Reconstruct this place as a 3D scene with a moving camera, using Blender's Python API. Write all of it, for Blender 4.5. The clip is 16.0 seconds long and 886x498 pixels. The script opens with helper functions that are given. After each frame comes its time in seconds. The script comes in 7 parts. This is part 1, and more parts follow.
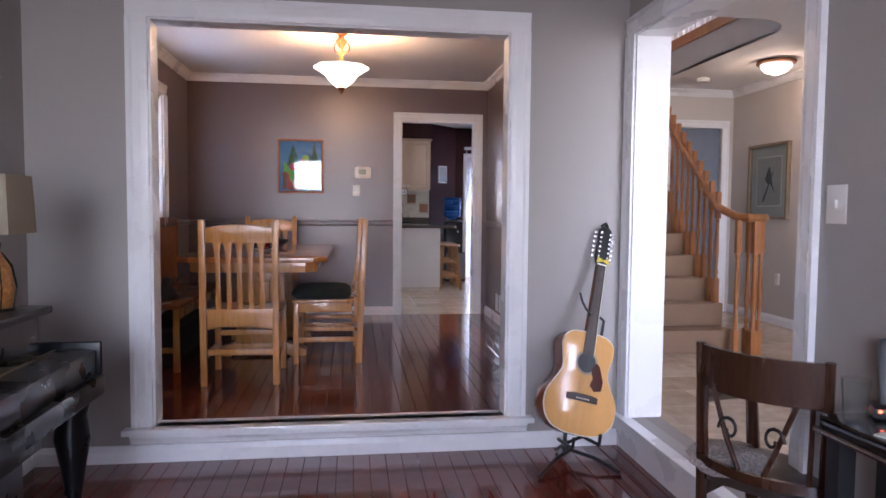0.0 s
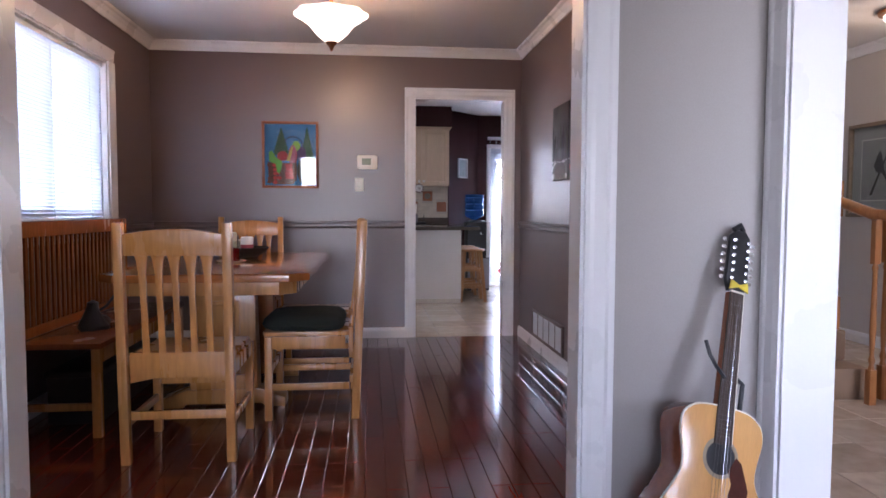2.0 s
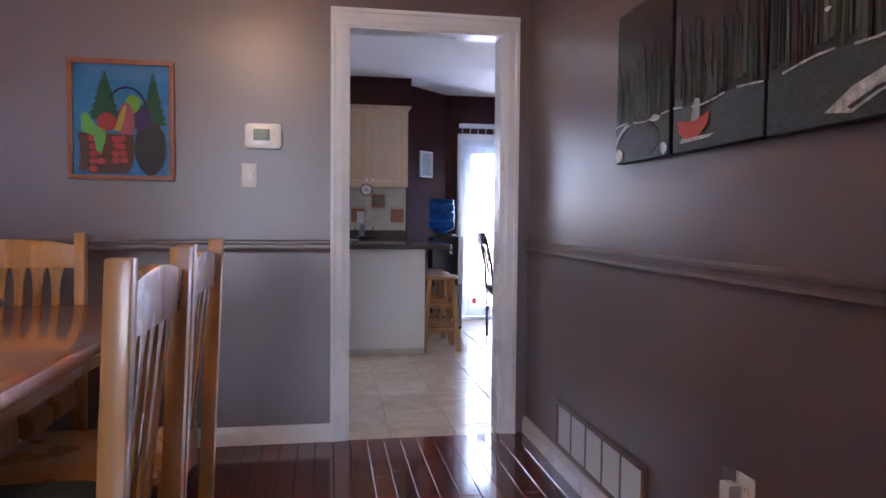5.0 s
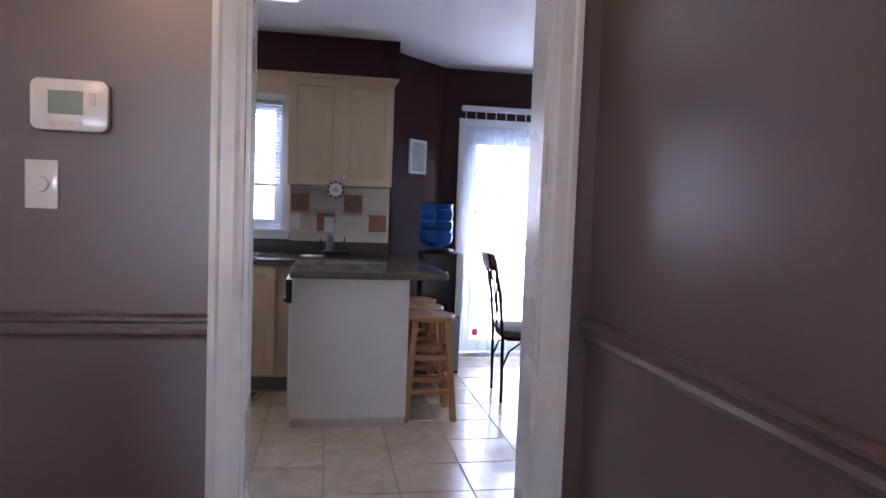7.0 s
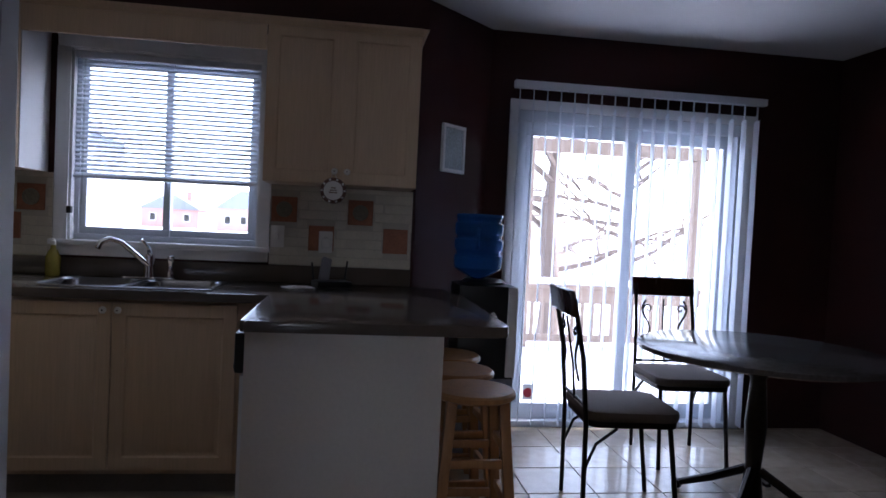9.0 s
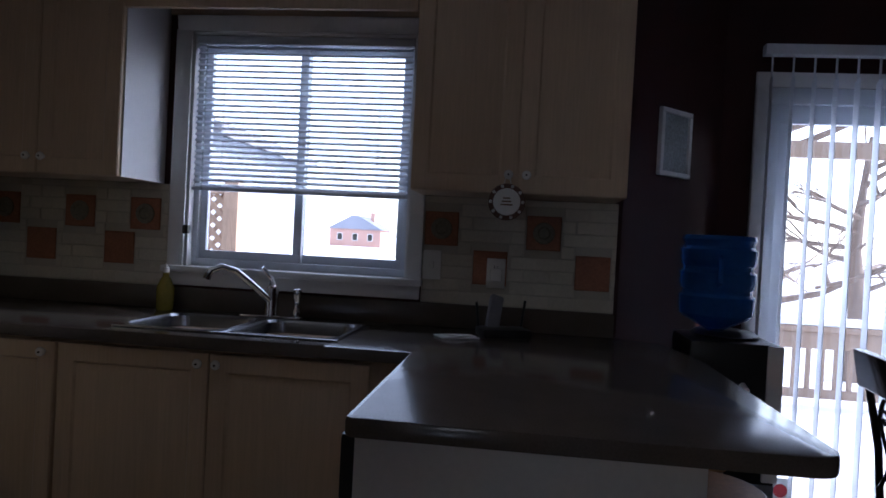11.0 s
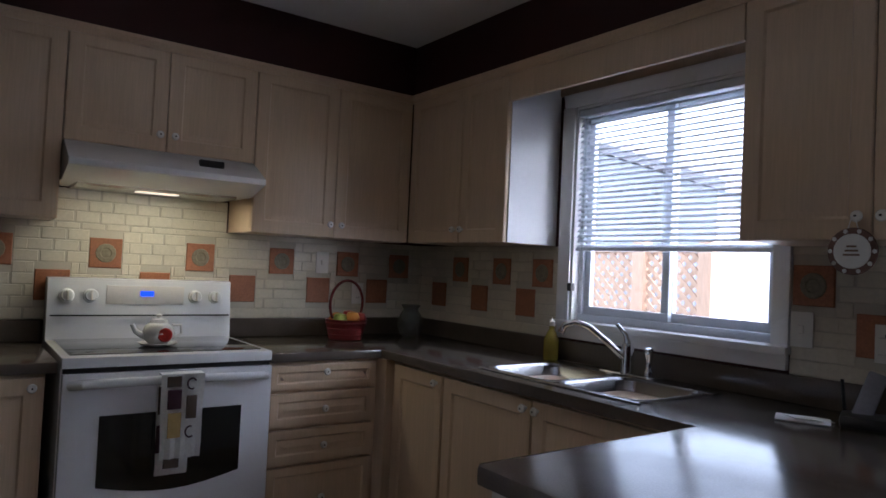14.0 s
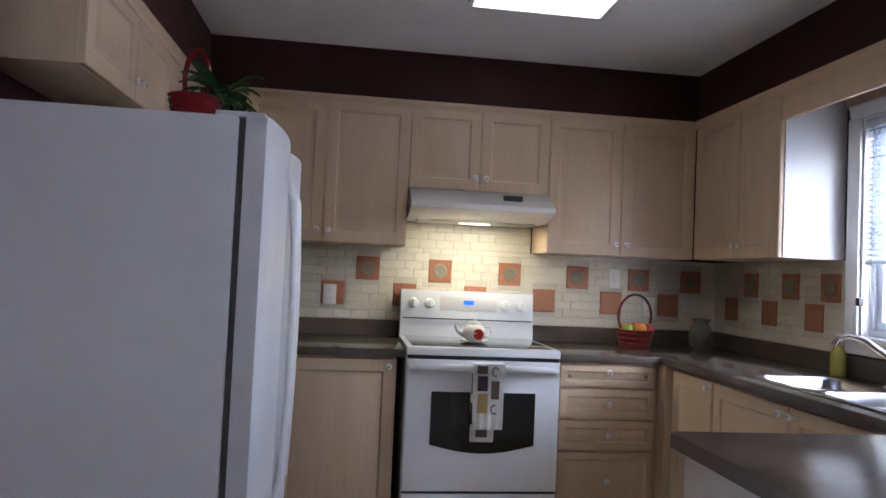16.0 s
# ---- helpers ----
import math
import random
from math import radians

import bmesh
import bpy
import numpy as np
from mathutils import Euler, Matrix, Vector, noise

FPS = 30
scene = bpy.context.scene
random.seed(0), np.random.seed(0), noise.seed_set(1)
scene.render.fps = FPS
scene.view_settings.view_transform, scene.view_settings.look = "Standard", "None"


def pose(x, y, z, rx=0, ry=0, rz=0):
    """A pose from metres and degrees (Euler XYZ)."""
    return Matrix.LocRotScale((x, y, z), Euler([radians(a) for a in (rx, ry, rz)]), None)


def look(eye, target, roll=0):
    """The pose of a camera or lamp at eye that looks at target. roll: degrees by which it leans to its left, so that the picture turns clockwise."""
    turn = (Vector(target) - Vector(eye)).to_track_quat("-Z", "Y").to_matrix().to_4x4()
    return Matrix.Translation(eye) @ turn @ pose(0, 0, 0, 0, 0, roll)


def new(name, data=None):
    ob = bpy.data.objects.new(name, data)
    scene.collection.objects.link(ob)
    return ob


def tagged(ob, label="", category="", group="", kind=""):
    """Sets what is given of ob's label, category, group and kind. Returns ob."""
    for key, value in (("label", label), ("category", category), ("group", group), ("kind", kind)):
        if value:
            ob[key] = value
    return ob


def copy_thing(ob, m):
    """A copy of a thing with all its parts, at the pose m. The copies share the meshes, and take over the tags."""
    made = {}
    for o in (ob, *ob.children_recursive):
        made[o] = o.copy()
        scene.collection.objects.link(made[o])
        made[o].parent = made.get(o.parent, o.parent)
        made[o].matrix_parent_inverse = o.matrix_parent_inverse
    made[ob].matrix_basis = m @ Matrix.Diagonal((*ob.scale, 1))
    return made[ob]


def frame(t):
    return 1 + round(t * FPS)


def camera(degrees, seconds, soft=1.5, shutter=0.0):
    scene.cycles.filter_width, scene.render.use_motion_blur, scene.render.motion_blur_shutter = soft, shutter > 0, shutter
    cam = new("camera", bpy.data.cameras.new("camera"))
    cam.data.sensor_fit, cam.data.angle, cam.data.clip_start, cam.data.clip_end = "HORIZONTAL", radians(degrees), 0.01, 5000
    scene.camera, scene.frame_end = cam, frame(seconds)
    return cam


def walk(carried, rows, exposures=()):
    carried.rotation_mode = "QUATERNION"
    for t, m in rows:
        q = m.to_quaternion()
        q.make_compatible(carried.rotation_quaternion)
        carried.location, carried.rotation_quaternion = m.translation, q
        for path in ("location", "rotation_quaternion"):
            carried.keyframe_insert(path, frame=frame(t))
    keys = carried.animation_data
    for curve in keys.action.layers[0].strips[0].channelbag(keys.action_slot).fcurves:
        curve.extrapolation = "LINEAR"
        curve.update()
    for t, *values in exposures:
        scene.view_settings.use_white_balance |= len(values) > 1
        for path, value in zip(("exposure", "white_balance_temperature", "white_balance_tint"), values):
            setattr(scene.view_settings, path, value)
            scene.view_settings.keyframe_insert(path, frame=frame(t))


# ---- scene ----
cam = camera(66.6, 16.0, soft=1.6)
walk(cam, [
    (0, pose(-1.413, -7.065, 1.101, 86.72, 0, -7.63) @ pose(0, 0, 0, 0, 0, 0.52)),
    (0.5, pose(-1.377, -6.815, 1.118, 86.01, 0, -7.15) @ pose(0, 0, 0, 0, 0, 0.39)),
    (1, pose(-1.361, -6.488, 1.103, 85.60, 0, -6.64) @ pose(0, 0, 0, 0, 0, 0.48)),
    (1.5, pose(-1.337, -6.138, 1.085, 86.05, 0, -6.40) @ pose(0, 0, 0, 0, 0, 0.38)),
    (2, pose(-1.294, -5.720, 1.084, 86.73, 0, -6.23) @ pose(0, 0, 0, 0, 0, 0.18)),
    (2.5, pose(-1.262, -5.322, 1.085, 87.09, 0, -6.78) @ pose(0, 0, 0, 0, 0, 0.28)),
    (3, pose(-1.212, -4.898, 1.068, 86.97, 0, -7.71) @ pose(0, 0, 0, 0, 0, 0.20)),
    (3.5, pose(-1.179, -4.498, 1.060, 87.01, 0, -8.44) @ pose(0, 0, 0, 0, 0, 0.23)),
    (4, pose(-1.144, -4.094, 1.040, 87.12, 0, -9.01) @ pose(0, 0, 0, 0, 0, 0.30)),
    (4.5, pose(-1.072, -3.696, 1.055, 87.21, 0, -9.46) @ pose(0, 0, 0, 0, 0, 0.30)),
    (5, pose(-1.012, -3.331, 1.093, 87.55, 0, -9.76) @ pose(0, 0, 0, 0, 0, 0.52)),
    (7.5, pose(-0.639, -1.380, 1.291, 86.35, 0, -9.68) @ pose(0, 0, 0, 0, 0, 2.67)),
    (8, pose(-0.573, -1.011, 1.288, 86.68, 0, -9.33) @ pose(0, 0, 0, 0, 0, 3.03)),
    (8.2, pose(-0.562, -0.819, 1.272, 87.00, 0, -9.34) @ pose(0, 0, 0, 0, 0, 2.92)),
    (10.3, pose(-0.561, 0.540, 1.211, 88.96, 0, -0.49) @ pose(0, 0, 0, 0, 0, 3.04)),
    (10.5, pose(-0.571, 0.637, 1.219, 88.98, 0, 1.27) @ pose(0, 0, 0, 0, 0, 3.08)),
    (11, pose(-0.582, 0.813, 1.240, 89.08, 0, 6.84) @ pose(0, 0, 0, 0, 0, 2.98)),
    (11.5, pose(-0.564, 0.989, 1.243, 89.78, 0, 14.01) @ pose(0, 0, 0, 0, 0, 3.07)),
    (12, pose(-0.515, 1.074, 1.222, 90.33, 0, 22.14) @ pose(0, 0, 0, 0, 0, 3.16)),
    (12.5, pose(-0.386, 1.104, 1.237, 90.83, 0, 30.26) @ pose(0, 0, 0, 0, 0, 2.85)),
    (13, pose(-0.231, 1.095, 1.232, 92.05, 0, 38.11) @ pose(0, 0, 0, 0, 0, 3.23)),
    (13.5, pose(-0.035, 1.166, 1.263, 91.82, 0, 46.32) @ pose(0, 0, 0, 0, 0, 2.78)),
    (14, pose(0.145, 1.188, 1.278, 91.66, 0, 54.02) @ pose(0, 0, 0, 0, 0, 2.65)),
    (14.5, pose(0.286, 1.209, 1.273, 91.80, 0, 61.34) @ pose(0, 0, 0, 0, 0, 2.79)),
    (15, pose(0.412, 1.197, 1.269, 92.07, 0, 68.39) @ pose(0, 0, 0, 0, 0, 3.01)),
    (15.5, pose(0.550, 1.213, 1.280, 91.89, 0, 75.44) @ pose(0, 0, 0, 0, 0, 2.88)),
    (16, pose(0.718, 1.246, 1.262, 92.12, 0, 82.61) @ pose(0, 0, 0, 0, 0, 2.59)),
], exposures=[(0, 3.7, 5900, 24), (1.5, 3.65, 5850, 24), (3.5, 3.5, 5600, 22), (5, 3.5, 5550, 22), (7.5, 3.2, 5600, 22), (8.0, 2.65, 5600, 22), (8.2, 2.45, 5600, 21), (10.3, 0.78, 5550, 17), (11.5, 1.15, 5600, 17), (12.5, 1.22, 5700, 17), (13.5, 1.6, 5850, 15), (14.5, 2.5, 5850, 15), (16, 3.35, 5850, 15)])

# ---- world and large lights ----
world = bpy.data.worlds.new("world")
scene.world = world
world.use_nodes = True
wn = world.node_tree.nodes
sky = wn.new("ShaderNodeTexSky")
sky.sky_type, sky.sun_disc = "NISHITA", False
sky.sun_elevation, sky.sun_rotation = radians(36), radians(79)
haze = wn.new("ShaderNodeHueSaturation")  # thin bright overcast
haze.inputs["Saturation"].default_value, haze.inputs["Value"].default_value = 0.5, 2.3
world.node_tree.links.new(sky.outputs[0], haze.inputs["Color"])
world.node_tree.links.new(haze.outputs[0], wn["Background"].inputs[0])
wn["Background"].inputs[1].default_value = 0.15


def lamp(name, kind, energy, colour, m, **settings):
    data = bpy.data.lights.new(name, kind)
    data.energy, data.color = energy, colour
    for key, value in settings.items():
        if key == "size":
            data.size = value
        elif key == "size_y":
            data.shape, data.size_y = "RECTANGLE", value
        elif key == "radius":
            data.shadow_soft_size = value
        elif key == "angle":
            data.angle = value
    ob = new(name, data)
    ob.matrix_world = m
    return ob


lamp("sun", "SUN", 3.0, (1, 0.95, 0.88), look((30, 6, 22), (0, 0, 0)), angle=radians(0.5))
# daylight through the openings; the foyer one is added fill, no window known there
lamp("window_daylight_living", "AREA", 5.2, (0.95, 0.97, 1), look((-2.0, -10.16, 1.58), (-1.9, -4, 2.0)), size=1.8, size_y=1.5)
lamp("window_daylight_dining", "AREA", 1.7, (0.84, 0.93, 1), look((-3.5, -1.65, 1.6), (0, -1.65, 1.2)), size=1.4, size_y=1.2)
lamp("window_daylight_foyer", "AREA", 4.2, (0.95, 0.97, 1), look((1.6, -8.2, 1.7), (1.6, -3, 1.1)), size=1.6, size_y=1.6)
lamp("window_daylight_sink", "AREA", 1.0, (0.88, 0.94, 1), look((-1.5, 4.75, 2.75), (-1.5, 2.6, 1.0)), size=1.4, size_y=1.0)
lamp("window_daylight_patio", "AREA", 6, (0.88, 0.94, 1), look((1.2, 5.6, 3.0), (0.9, 2.6, 0.6)), size=2.2, size_y=1.4)
# lamps of the place
lamp("dining_bulb", "POINT", 3.4, (1, 0.66, 0.36), pose(-1.5, -1.88, 2.215), radius=0.09)
lamp("foyer_bulb", "POINT", 0.9, (1, 0.74, 0.48), pose(2.27, -1.5, 2.3), radius=0.05)
lamp("hood_bulb", "AREA", 0.42, (1, 0.92, 0.62), look((-2.87, 1.89, 1.53), (-2.95, 1.89, 0.5)), size=0.5, size_y=0.12)


# ---- materials ----
def mat(name, colour, rough=0.5, metal=0.0, vary=0.12, scale=6.0, fine=60.0, bump=0.05, stretch=(1, 1, 1), second=None, mix_scale=3.0, coat=0.0, spec=0.5, emit=0.0, trans=0.0, ior=1.45, alpha=1.0, per_object=0.0, island=0.0, rough_vary=0.1, sub=0.0):
    """A surface with colour variation at two scales, uneven gloss and fine relief."""
    m = bpy.data.materials.new(name)
    m.use_nodes = True
    n, l = m.node_tree.nodes, m.node_tree.links
    b = n["Principled BSDF"]
    b.inputs["Roughness"].default_value = rough
    b.inputs["Metallic"].default_value = metal
    b.inputs["Coat Weight"].default_value = coat
    b.inputs["Coat Roughness"].default_value = 0.08
    b.inputs["Specular IOR Level"].default_value = spec
    b.inputs["Transmission Weight"].default_value = trans
    b.inputs["IOR"].default_value = ior
    b.inputs["Alpha"].default_value = alpha
    tc = n.new("ShaderNodeTexCoord")
    mp = n.new("ShaderNodeMapping")
    mp.inputs["Scale"].default_value = stretch
    l.new(tc.outputs["Object"], mp.inputs[0])
    if per_object:
        oi = n.new("ShaderNodeObjectInfo")
        mul = n.new("ShaderNodeMath")
        mul.operation = "MULTIPLY"
        mul.inputs[1].default_value = 37.0
        l.new(oi.outputs["Random"], mul.inputs[0])
        l.new(mul.outputs[0], mp.inputs["Location"])
    big = n.new("ShaderNodeTexNoise")
    big.inputs["Scale"].default_value, big.inputs["Detail"].default_value = scale, 5
    small = n.new("ShaderNodeTexNoise")
    small.inputs["Scale"].default_value, small.inputs["Detail"].default_value = fine, 4
    l.new(mp.outputs[0], big.inputs[0])
    l.new(mp.outputs[0], small.inputs[0])
    c = Vector(colour)
    ramp = n.new("ShaderNodeMix")
    ramp.data_type = "RGBA"
    lo, hi = c * (1 - vary), c * (1 + vary)
    ramp.inputs[6].default_value = (*lo, 1)
    ramp.inputs[7].default_value = (*(second if second else hi), 1)
    l.new(big.outputs[0], ramp.inputs[0])
    fin = n.new("ShaderNodeMix")
    fin.data_type, fin.blend_type = "RGBA", "MULTIPLY"
    fin.inputs[0].default_value = min(1, vary * 2.5)
    l.new(ramp.outputs[2], fin.inputs[6])
    l.new(small.outputs[0], fin.inputs[7])
    gain = n.new("ShaderNodeVectorMath")
    gain.operation = "SCALE"
    gain.inputs[3].default_value = 1 + min(1, vary * 2.5) * 0.9
    l.new(fin.outputs[2], gain.inputs[0])
    last = gain.outputs[0]
    if per_object or island:
        if per_object:
            src = oi.outputs["Random"]
        else:
            src = n.new("ShaderNodeNewGeometry").outputs["Random Per Island"]
        mr = n.new("ShaderNodeMapRange")
        d = per_object or island
        mr.inputs[3].default_value, mr.inputs[4].default_value = 1 - d, 1 + d
        l.new(src, mr.inputs[0])
        g2 = n.new("ShaderNodeVectorMath")
        g2.operation = "SCALE"
        l.new(last, g2.inputs[0])
        l.new(mr.outputs[0], g2.inputs[3])
        last = g2.outputs[0]
    l.new(last, b.inputs["Base Color"])
    if rough_vary:
        rr = n.new("ShaderNodeMapRange")
        rr.inputs[3].default_value, rr.inputs[4].default_value = rough * (1 - rough_vary * 2), min(1, rough * (1 + rough_vary * 2))
        l.new(big.outputs[0], rr.inputs[0])
        l.new(rr.outputs[0], b.inputs["Roughness"])
    if bump:
        bp = n.new("ShaderNodeBump")
        bp.inputs["Strength"].default_value, bp.inputs["Distance"].default_value = bump, 0.004
        l.new(small.outputs[0], bp.inputs["Height"])
        l.new(bp.outputs[0], b.inputs["Normal"])
    if emit:
        l.new(last, b.inputs["Emission Color"])
        b.inputs["Emission Strength"].default_value = emit
    return m


def glass(name, tint=(1, 1, 1), rough=0.0):
    m = bpy.data.materials.new(name)
    m.use_nodes = True
    n, l = m.node_tree.nodes, m.node_tree.links
    n.remove(n["Principled BSDF"])
    t, g, mx = n.new("ShaderNodeBsdfTransparent"), n.new("ShaderNodeBsdfGlossy"), n.new("ShaderNodeMixShader")
    t.inputs[0].default_value = (*tint, 1)
    g.inputs["Roughness"].default_value = rough
    lw, pw, mr = n.new("ShaderNodeLayerWeight"), n.new("ShaderNodeMath"), n.new("ShaderNodeMapRange")
    lw.inputs[0].default_value = 0.5
    pw.operation, pw.inputs[1].default_value = "POWER", 5.0
    mr.inputs[3].default_value, mr.inputs[4].default_value = 0.04, 1.0
    l.new(lw.outputs["Facing"], pw.inputs[0])
    l.new(pw.outputs[0], mr.inputs[0])
    l.new(mr.outputs[0], mx.inputs[0])
    l.new(t.outputs[0], mx.inputs[1])
    l.new(g.outputs[0], mx.inputs[2])
    l.new(mx.outputs[0], n["Material Output"].inputs[0])
    return m


PAINT_GREY = mat("warm_grey_paint", (0.34, 0.315, 0.30), 0.55, vary=0.05, scale=1.5, fine=180, bump=0.08)
PAINT_MAUVE = mat("mauve_brown_paint", (0.152, 0.104, 0.101), 0.34, vary=0.04, scale=1.5, fine=160, bump=0.03, spec=1.0, rough_vary=0.02)
PAINT_FOYER = mat("pale_beige_paint", (0.55, 0.51, 0.47), 0.6, vary=0.05, scale=1.5, fine=160, bump=0.06)
PAINT_BURGUNDY = mat("burgundy_paint", (0.046, 0.0125, 0.0125), 0.55, vary=0.10, scale=1.5, fine=160, bump=0.06, spec=0.3, rough_vary=0.03)
CEILING = mat("ceiling_white", (0.76, 0.75, 0.75), 0.8, vary=0.04, scale=2, fine=260, bump=0.12)
TRIM = mat("white_trim_paint", (0.80, 0.80, 0.81), 0.28, vary=0.012, scale=3, fine=90, bump=0.03)
CHERRY = mat("cherry_floor_wood", (0.125, 0.021, 0.011), 0.14, vary=0.22, scale=5, fine=40, bump=0.02, stretch=(1, 0.12, 1), per_object=0.13, coat=0.4, rough_vary=0.1)
SEAM = mat("floor_seam_dark", (0.03, 0.008, 0.006), 0.5, vary=0.1)
OAK = mat("honey_oak", (0.45, 0.205, 0.058), 0.28, vary=0.20, scale=7, fine=50, bump=0.06, stretch=(1, 1, 0.15), coat=0.25)
OAK_TOP = mat("honey_oak_top", (0.36, 0.13, 0.032), 0.16, vary=0.20, scale=6, fine=45, bump=0.03, stretch=(1, 0.15, 1), coat=0.5)
STAIR_OAK = mat("orange_oak", (0.32, 0.125, 0.036), 0.3, vary=0.2, scale=7, fine=50, bump=0.05, stretch=(1, 1, 0.15), coat=0.3)
CABINET = mat("pickled_maple", (0.58, 0.43, 0.295), 0.36, vary=0.10, scale=5, fine=55, bump=0.05, stretch=(2.5, 2.5, 0.12))
PANEL = mat("white_laminate", (0.70, 0.66, 0.62), 0.45, vary=0.05, scale=4, fine=70, bump=0.04)
COUNTER = mat("grey_brown_laminate", (0.105, 0.086, 0.072), 0.15, vary=0.16, scale=9, fine=220, bump=0.02, spec=0.6)
FLOOR_TILE = mat("marbled_beige_tile", (0.52, 0.40, 0.26), 0.2, vary=0.14, scale=3.5, fine=14, bump=0.03, second=(0.62, 0.53, 0.42), per_object=0.07, coat=0.2)
PALE_GROUT = mat("pale_grout", (0.50, 0.46, 0.38), 0.8, vary=0.08, scale=8, fine=200)
GROUT = mat("grey_grout", (0.30, 0.27, 0.24), 0.85, vary=0.12, scale=8, fine=200)
SPLASH = mat("cream_wall_tile", (0.62, 0.57, 0.47), 0.25, vary=0.08, scale=10, fine=80, bump=0.03, per_object=0.05)
DECO = mat("terracotta_tile", (0.34, 0.135, 0.07), 0.45, vary=0.22, scale=16, fine=120, bump=0.1, per_object=0.12)
DECO_CARVED = mat("carved_green_grey_tile", (0.21, 0.19, 0.135), 0.5, vary=0.25, scale=20, fine=120, bump=0.15)
STOVE_WHITE = mat("white_enamel", (0.78, 0.78, 0.79), 0.18, vary=0.02, scale=4, fine=60, bump=0.0, coat=0.3)
FRIDGE_WHITE = mat("white_textured_steel", (0.58, 0.59, 0.63), 0.34, vary=0.03, scale=6, fine=300, bump=0.10)
BLACK_GLASS = mat("black_glass", (0.012, 0.012, 0.013), 0.06, vary=0.1, bump=0, coat=0.5)
BLACK = mat("black_plastic", (0.014, 0.014, 0.016), 0.38, vary=0.12)
BLACK_LACQUER = mat("black_lacquered_wood", (0.007, 0.0075, 0.009), 0.28, vary=0.15, spec=0.3)
IRON = mat("dark_wrought_iron", (0.022, 0.017, 0.014), 0.38, metal=0.7, vary=0.15)
CHROME = mat("chrome", (0.78, 0.79, 0.80), 0.10, metal=1.0, vary=0.03, bump=0)
STEEL = mat("brushed_steel", (0.32, 0.32, 0.33), 0.24, metal=1.0, vary=0.06, fine=120, bump=0.03)
PORCELAIN = mat("white_porcelain", (0.80, 0.78, 0.74), 0.15, vary=0.03, bump=0, coat=0.4)
CUSHION = mat("dark_green_cushion", (0.014, 0.018, 0.015), 0.9, vary=0.2, fine=220, bump=0.35)
DARK_WOOD = mat("dark_walnut", (0.045, 0.018, 0.010), 0.26, vary=0.25, scale=8, fine=60, stretch=(1, 1, 0.2), coat=0.3)
BRONZE = mat("aged_copper_bronze", (0.30, 0.12, 0.05), 0.38, metal=0.8, vary=0.2)
SHADE_GLOW = mat("alabaster_glass_lit", (1.0, 0.80, 0.52), 0.35, vary=0.07, scale=12, emit=0.27, bump=0)
FOYER_GLOW = mat("frosted_glass_lit", (1.0, 0.83, 0.62), 0.35, vary=0.04, emit=0.26, bump=0)
PANEL_GLOW = mat("fluorescent_diffuser", (1.0, 0.97, 0.88), 0.4, vary=0.02, emit=0.16, bump=0)
BLIND = mat("white_blind_slat", (0.70, 0.74, 0.80), 0.4, vary=0.03, bump=0)
VINYL = mat("white_vinyl_frame", (0.62, 0.66, 0.72), 0.3, vary=0.03, bump=0)
GLASS = glass("window_glass")
CLEAR = glass("clear_glass", (0.93, 0.95, 0.94))
BLUE_BOTTLE = mat("blue_polycarbonate", (0.05, 0.19, 0.55), 0.08, vary=0.1, trans=0.55, ior=1.2, bump=0)
CARPET = mat("beige_stair_carpet", (0.25, 0.16, 0.10), 0.95, vary=0.14, fine=320, bump=0.5)
FOYER_TILE = mat("peach_stone_tile", (0.50, 0.36, 0.24), 0.16, vary=0.16, scale=3.0, fine=12, second=(0.60, 0.50, 0.40), per_object=0.08, bump=0.02)
SPRUCE = mat("spruce_guitar_top", (0.62, 0.33, 0.11), 0.2, vary=0.12, scale=5, fine=90, stretch=(6, 6, 0.3), coat=0.4, bump=0.0)
MAHOGANY = mat("mahogany_side", (0.18, 0.055, 0.025), 0.2, vary=0.18, coat=0.4)
EBONY = mat("rosewood_fretboard", (0.05, 0.03, 0.022), 0.45, vary=0.2)
IVORY = mat("ivory_binding", (0.75, 0.70, 0.58), 0.35, vary=0.04)
LINEN = mat("beige_linen_shade", (0.52, 0.46, 0.34), 0.85, vary=0.08, fine=300, bump=0.3)
LANTERN_RED = mat("orange_glazed_ceramic", (0.42, 0.09, 0.03), 0.3, vary=0.35, scale=18, second=(0.55, 0.30, 0.08))
PAPER = mat("white_paper", (0.78, 0.78, 0.76), 0.8, vary=0.03)
RED = mat("red_lacquer", (0.20, 0.010, 0.014), 0.2, vary=0.15, coat=0.3)
RED_WICKER = mat("dark_red_wicker", (0.15, 0.012, 0.012), 0.5, vary=0.3, fine=160, bump=0.6)
FRUIT_GREEN = mat("green_apple", (0.30, 0.36, 0.05), 0.35, vary=0.2)
FRUIT_RED = mat("red_apple", (0.42, 0.03, 0.02), 0.3, vary=0.25)
FRUIT_ORANGE = mat("orange_peel", (0.62, 0.24, 0.03), 0.45, vary=0.12, fine=200, bump=0.3)
LEAF = mat("green_leaf", (0.05, 0.14, 0.035), 0.45, vary=0.3)
WINE = mat("red_candle_wax", (0.22, 0.006, 0.012), 0.25, vary=0.15, coat=0.3)
CANDLE = mat("cream_candle_wax", (0.75, 0.66, 0.50), 0.5, vary=0.06)
YELLOW = mat("yellow_soap", (0.32, 0.26, 0.05), 0.2, vary=0.1)
MAT_RUG = mat("olive_brown_rug", (0.105, 0.075, 0.048), 0.95, vary=0.3, scale=25, fine=260, bump=0.5)
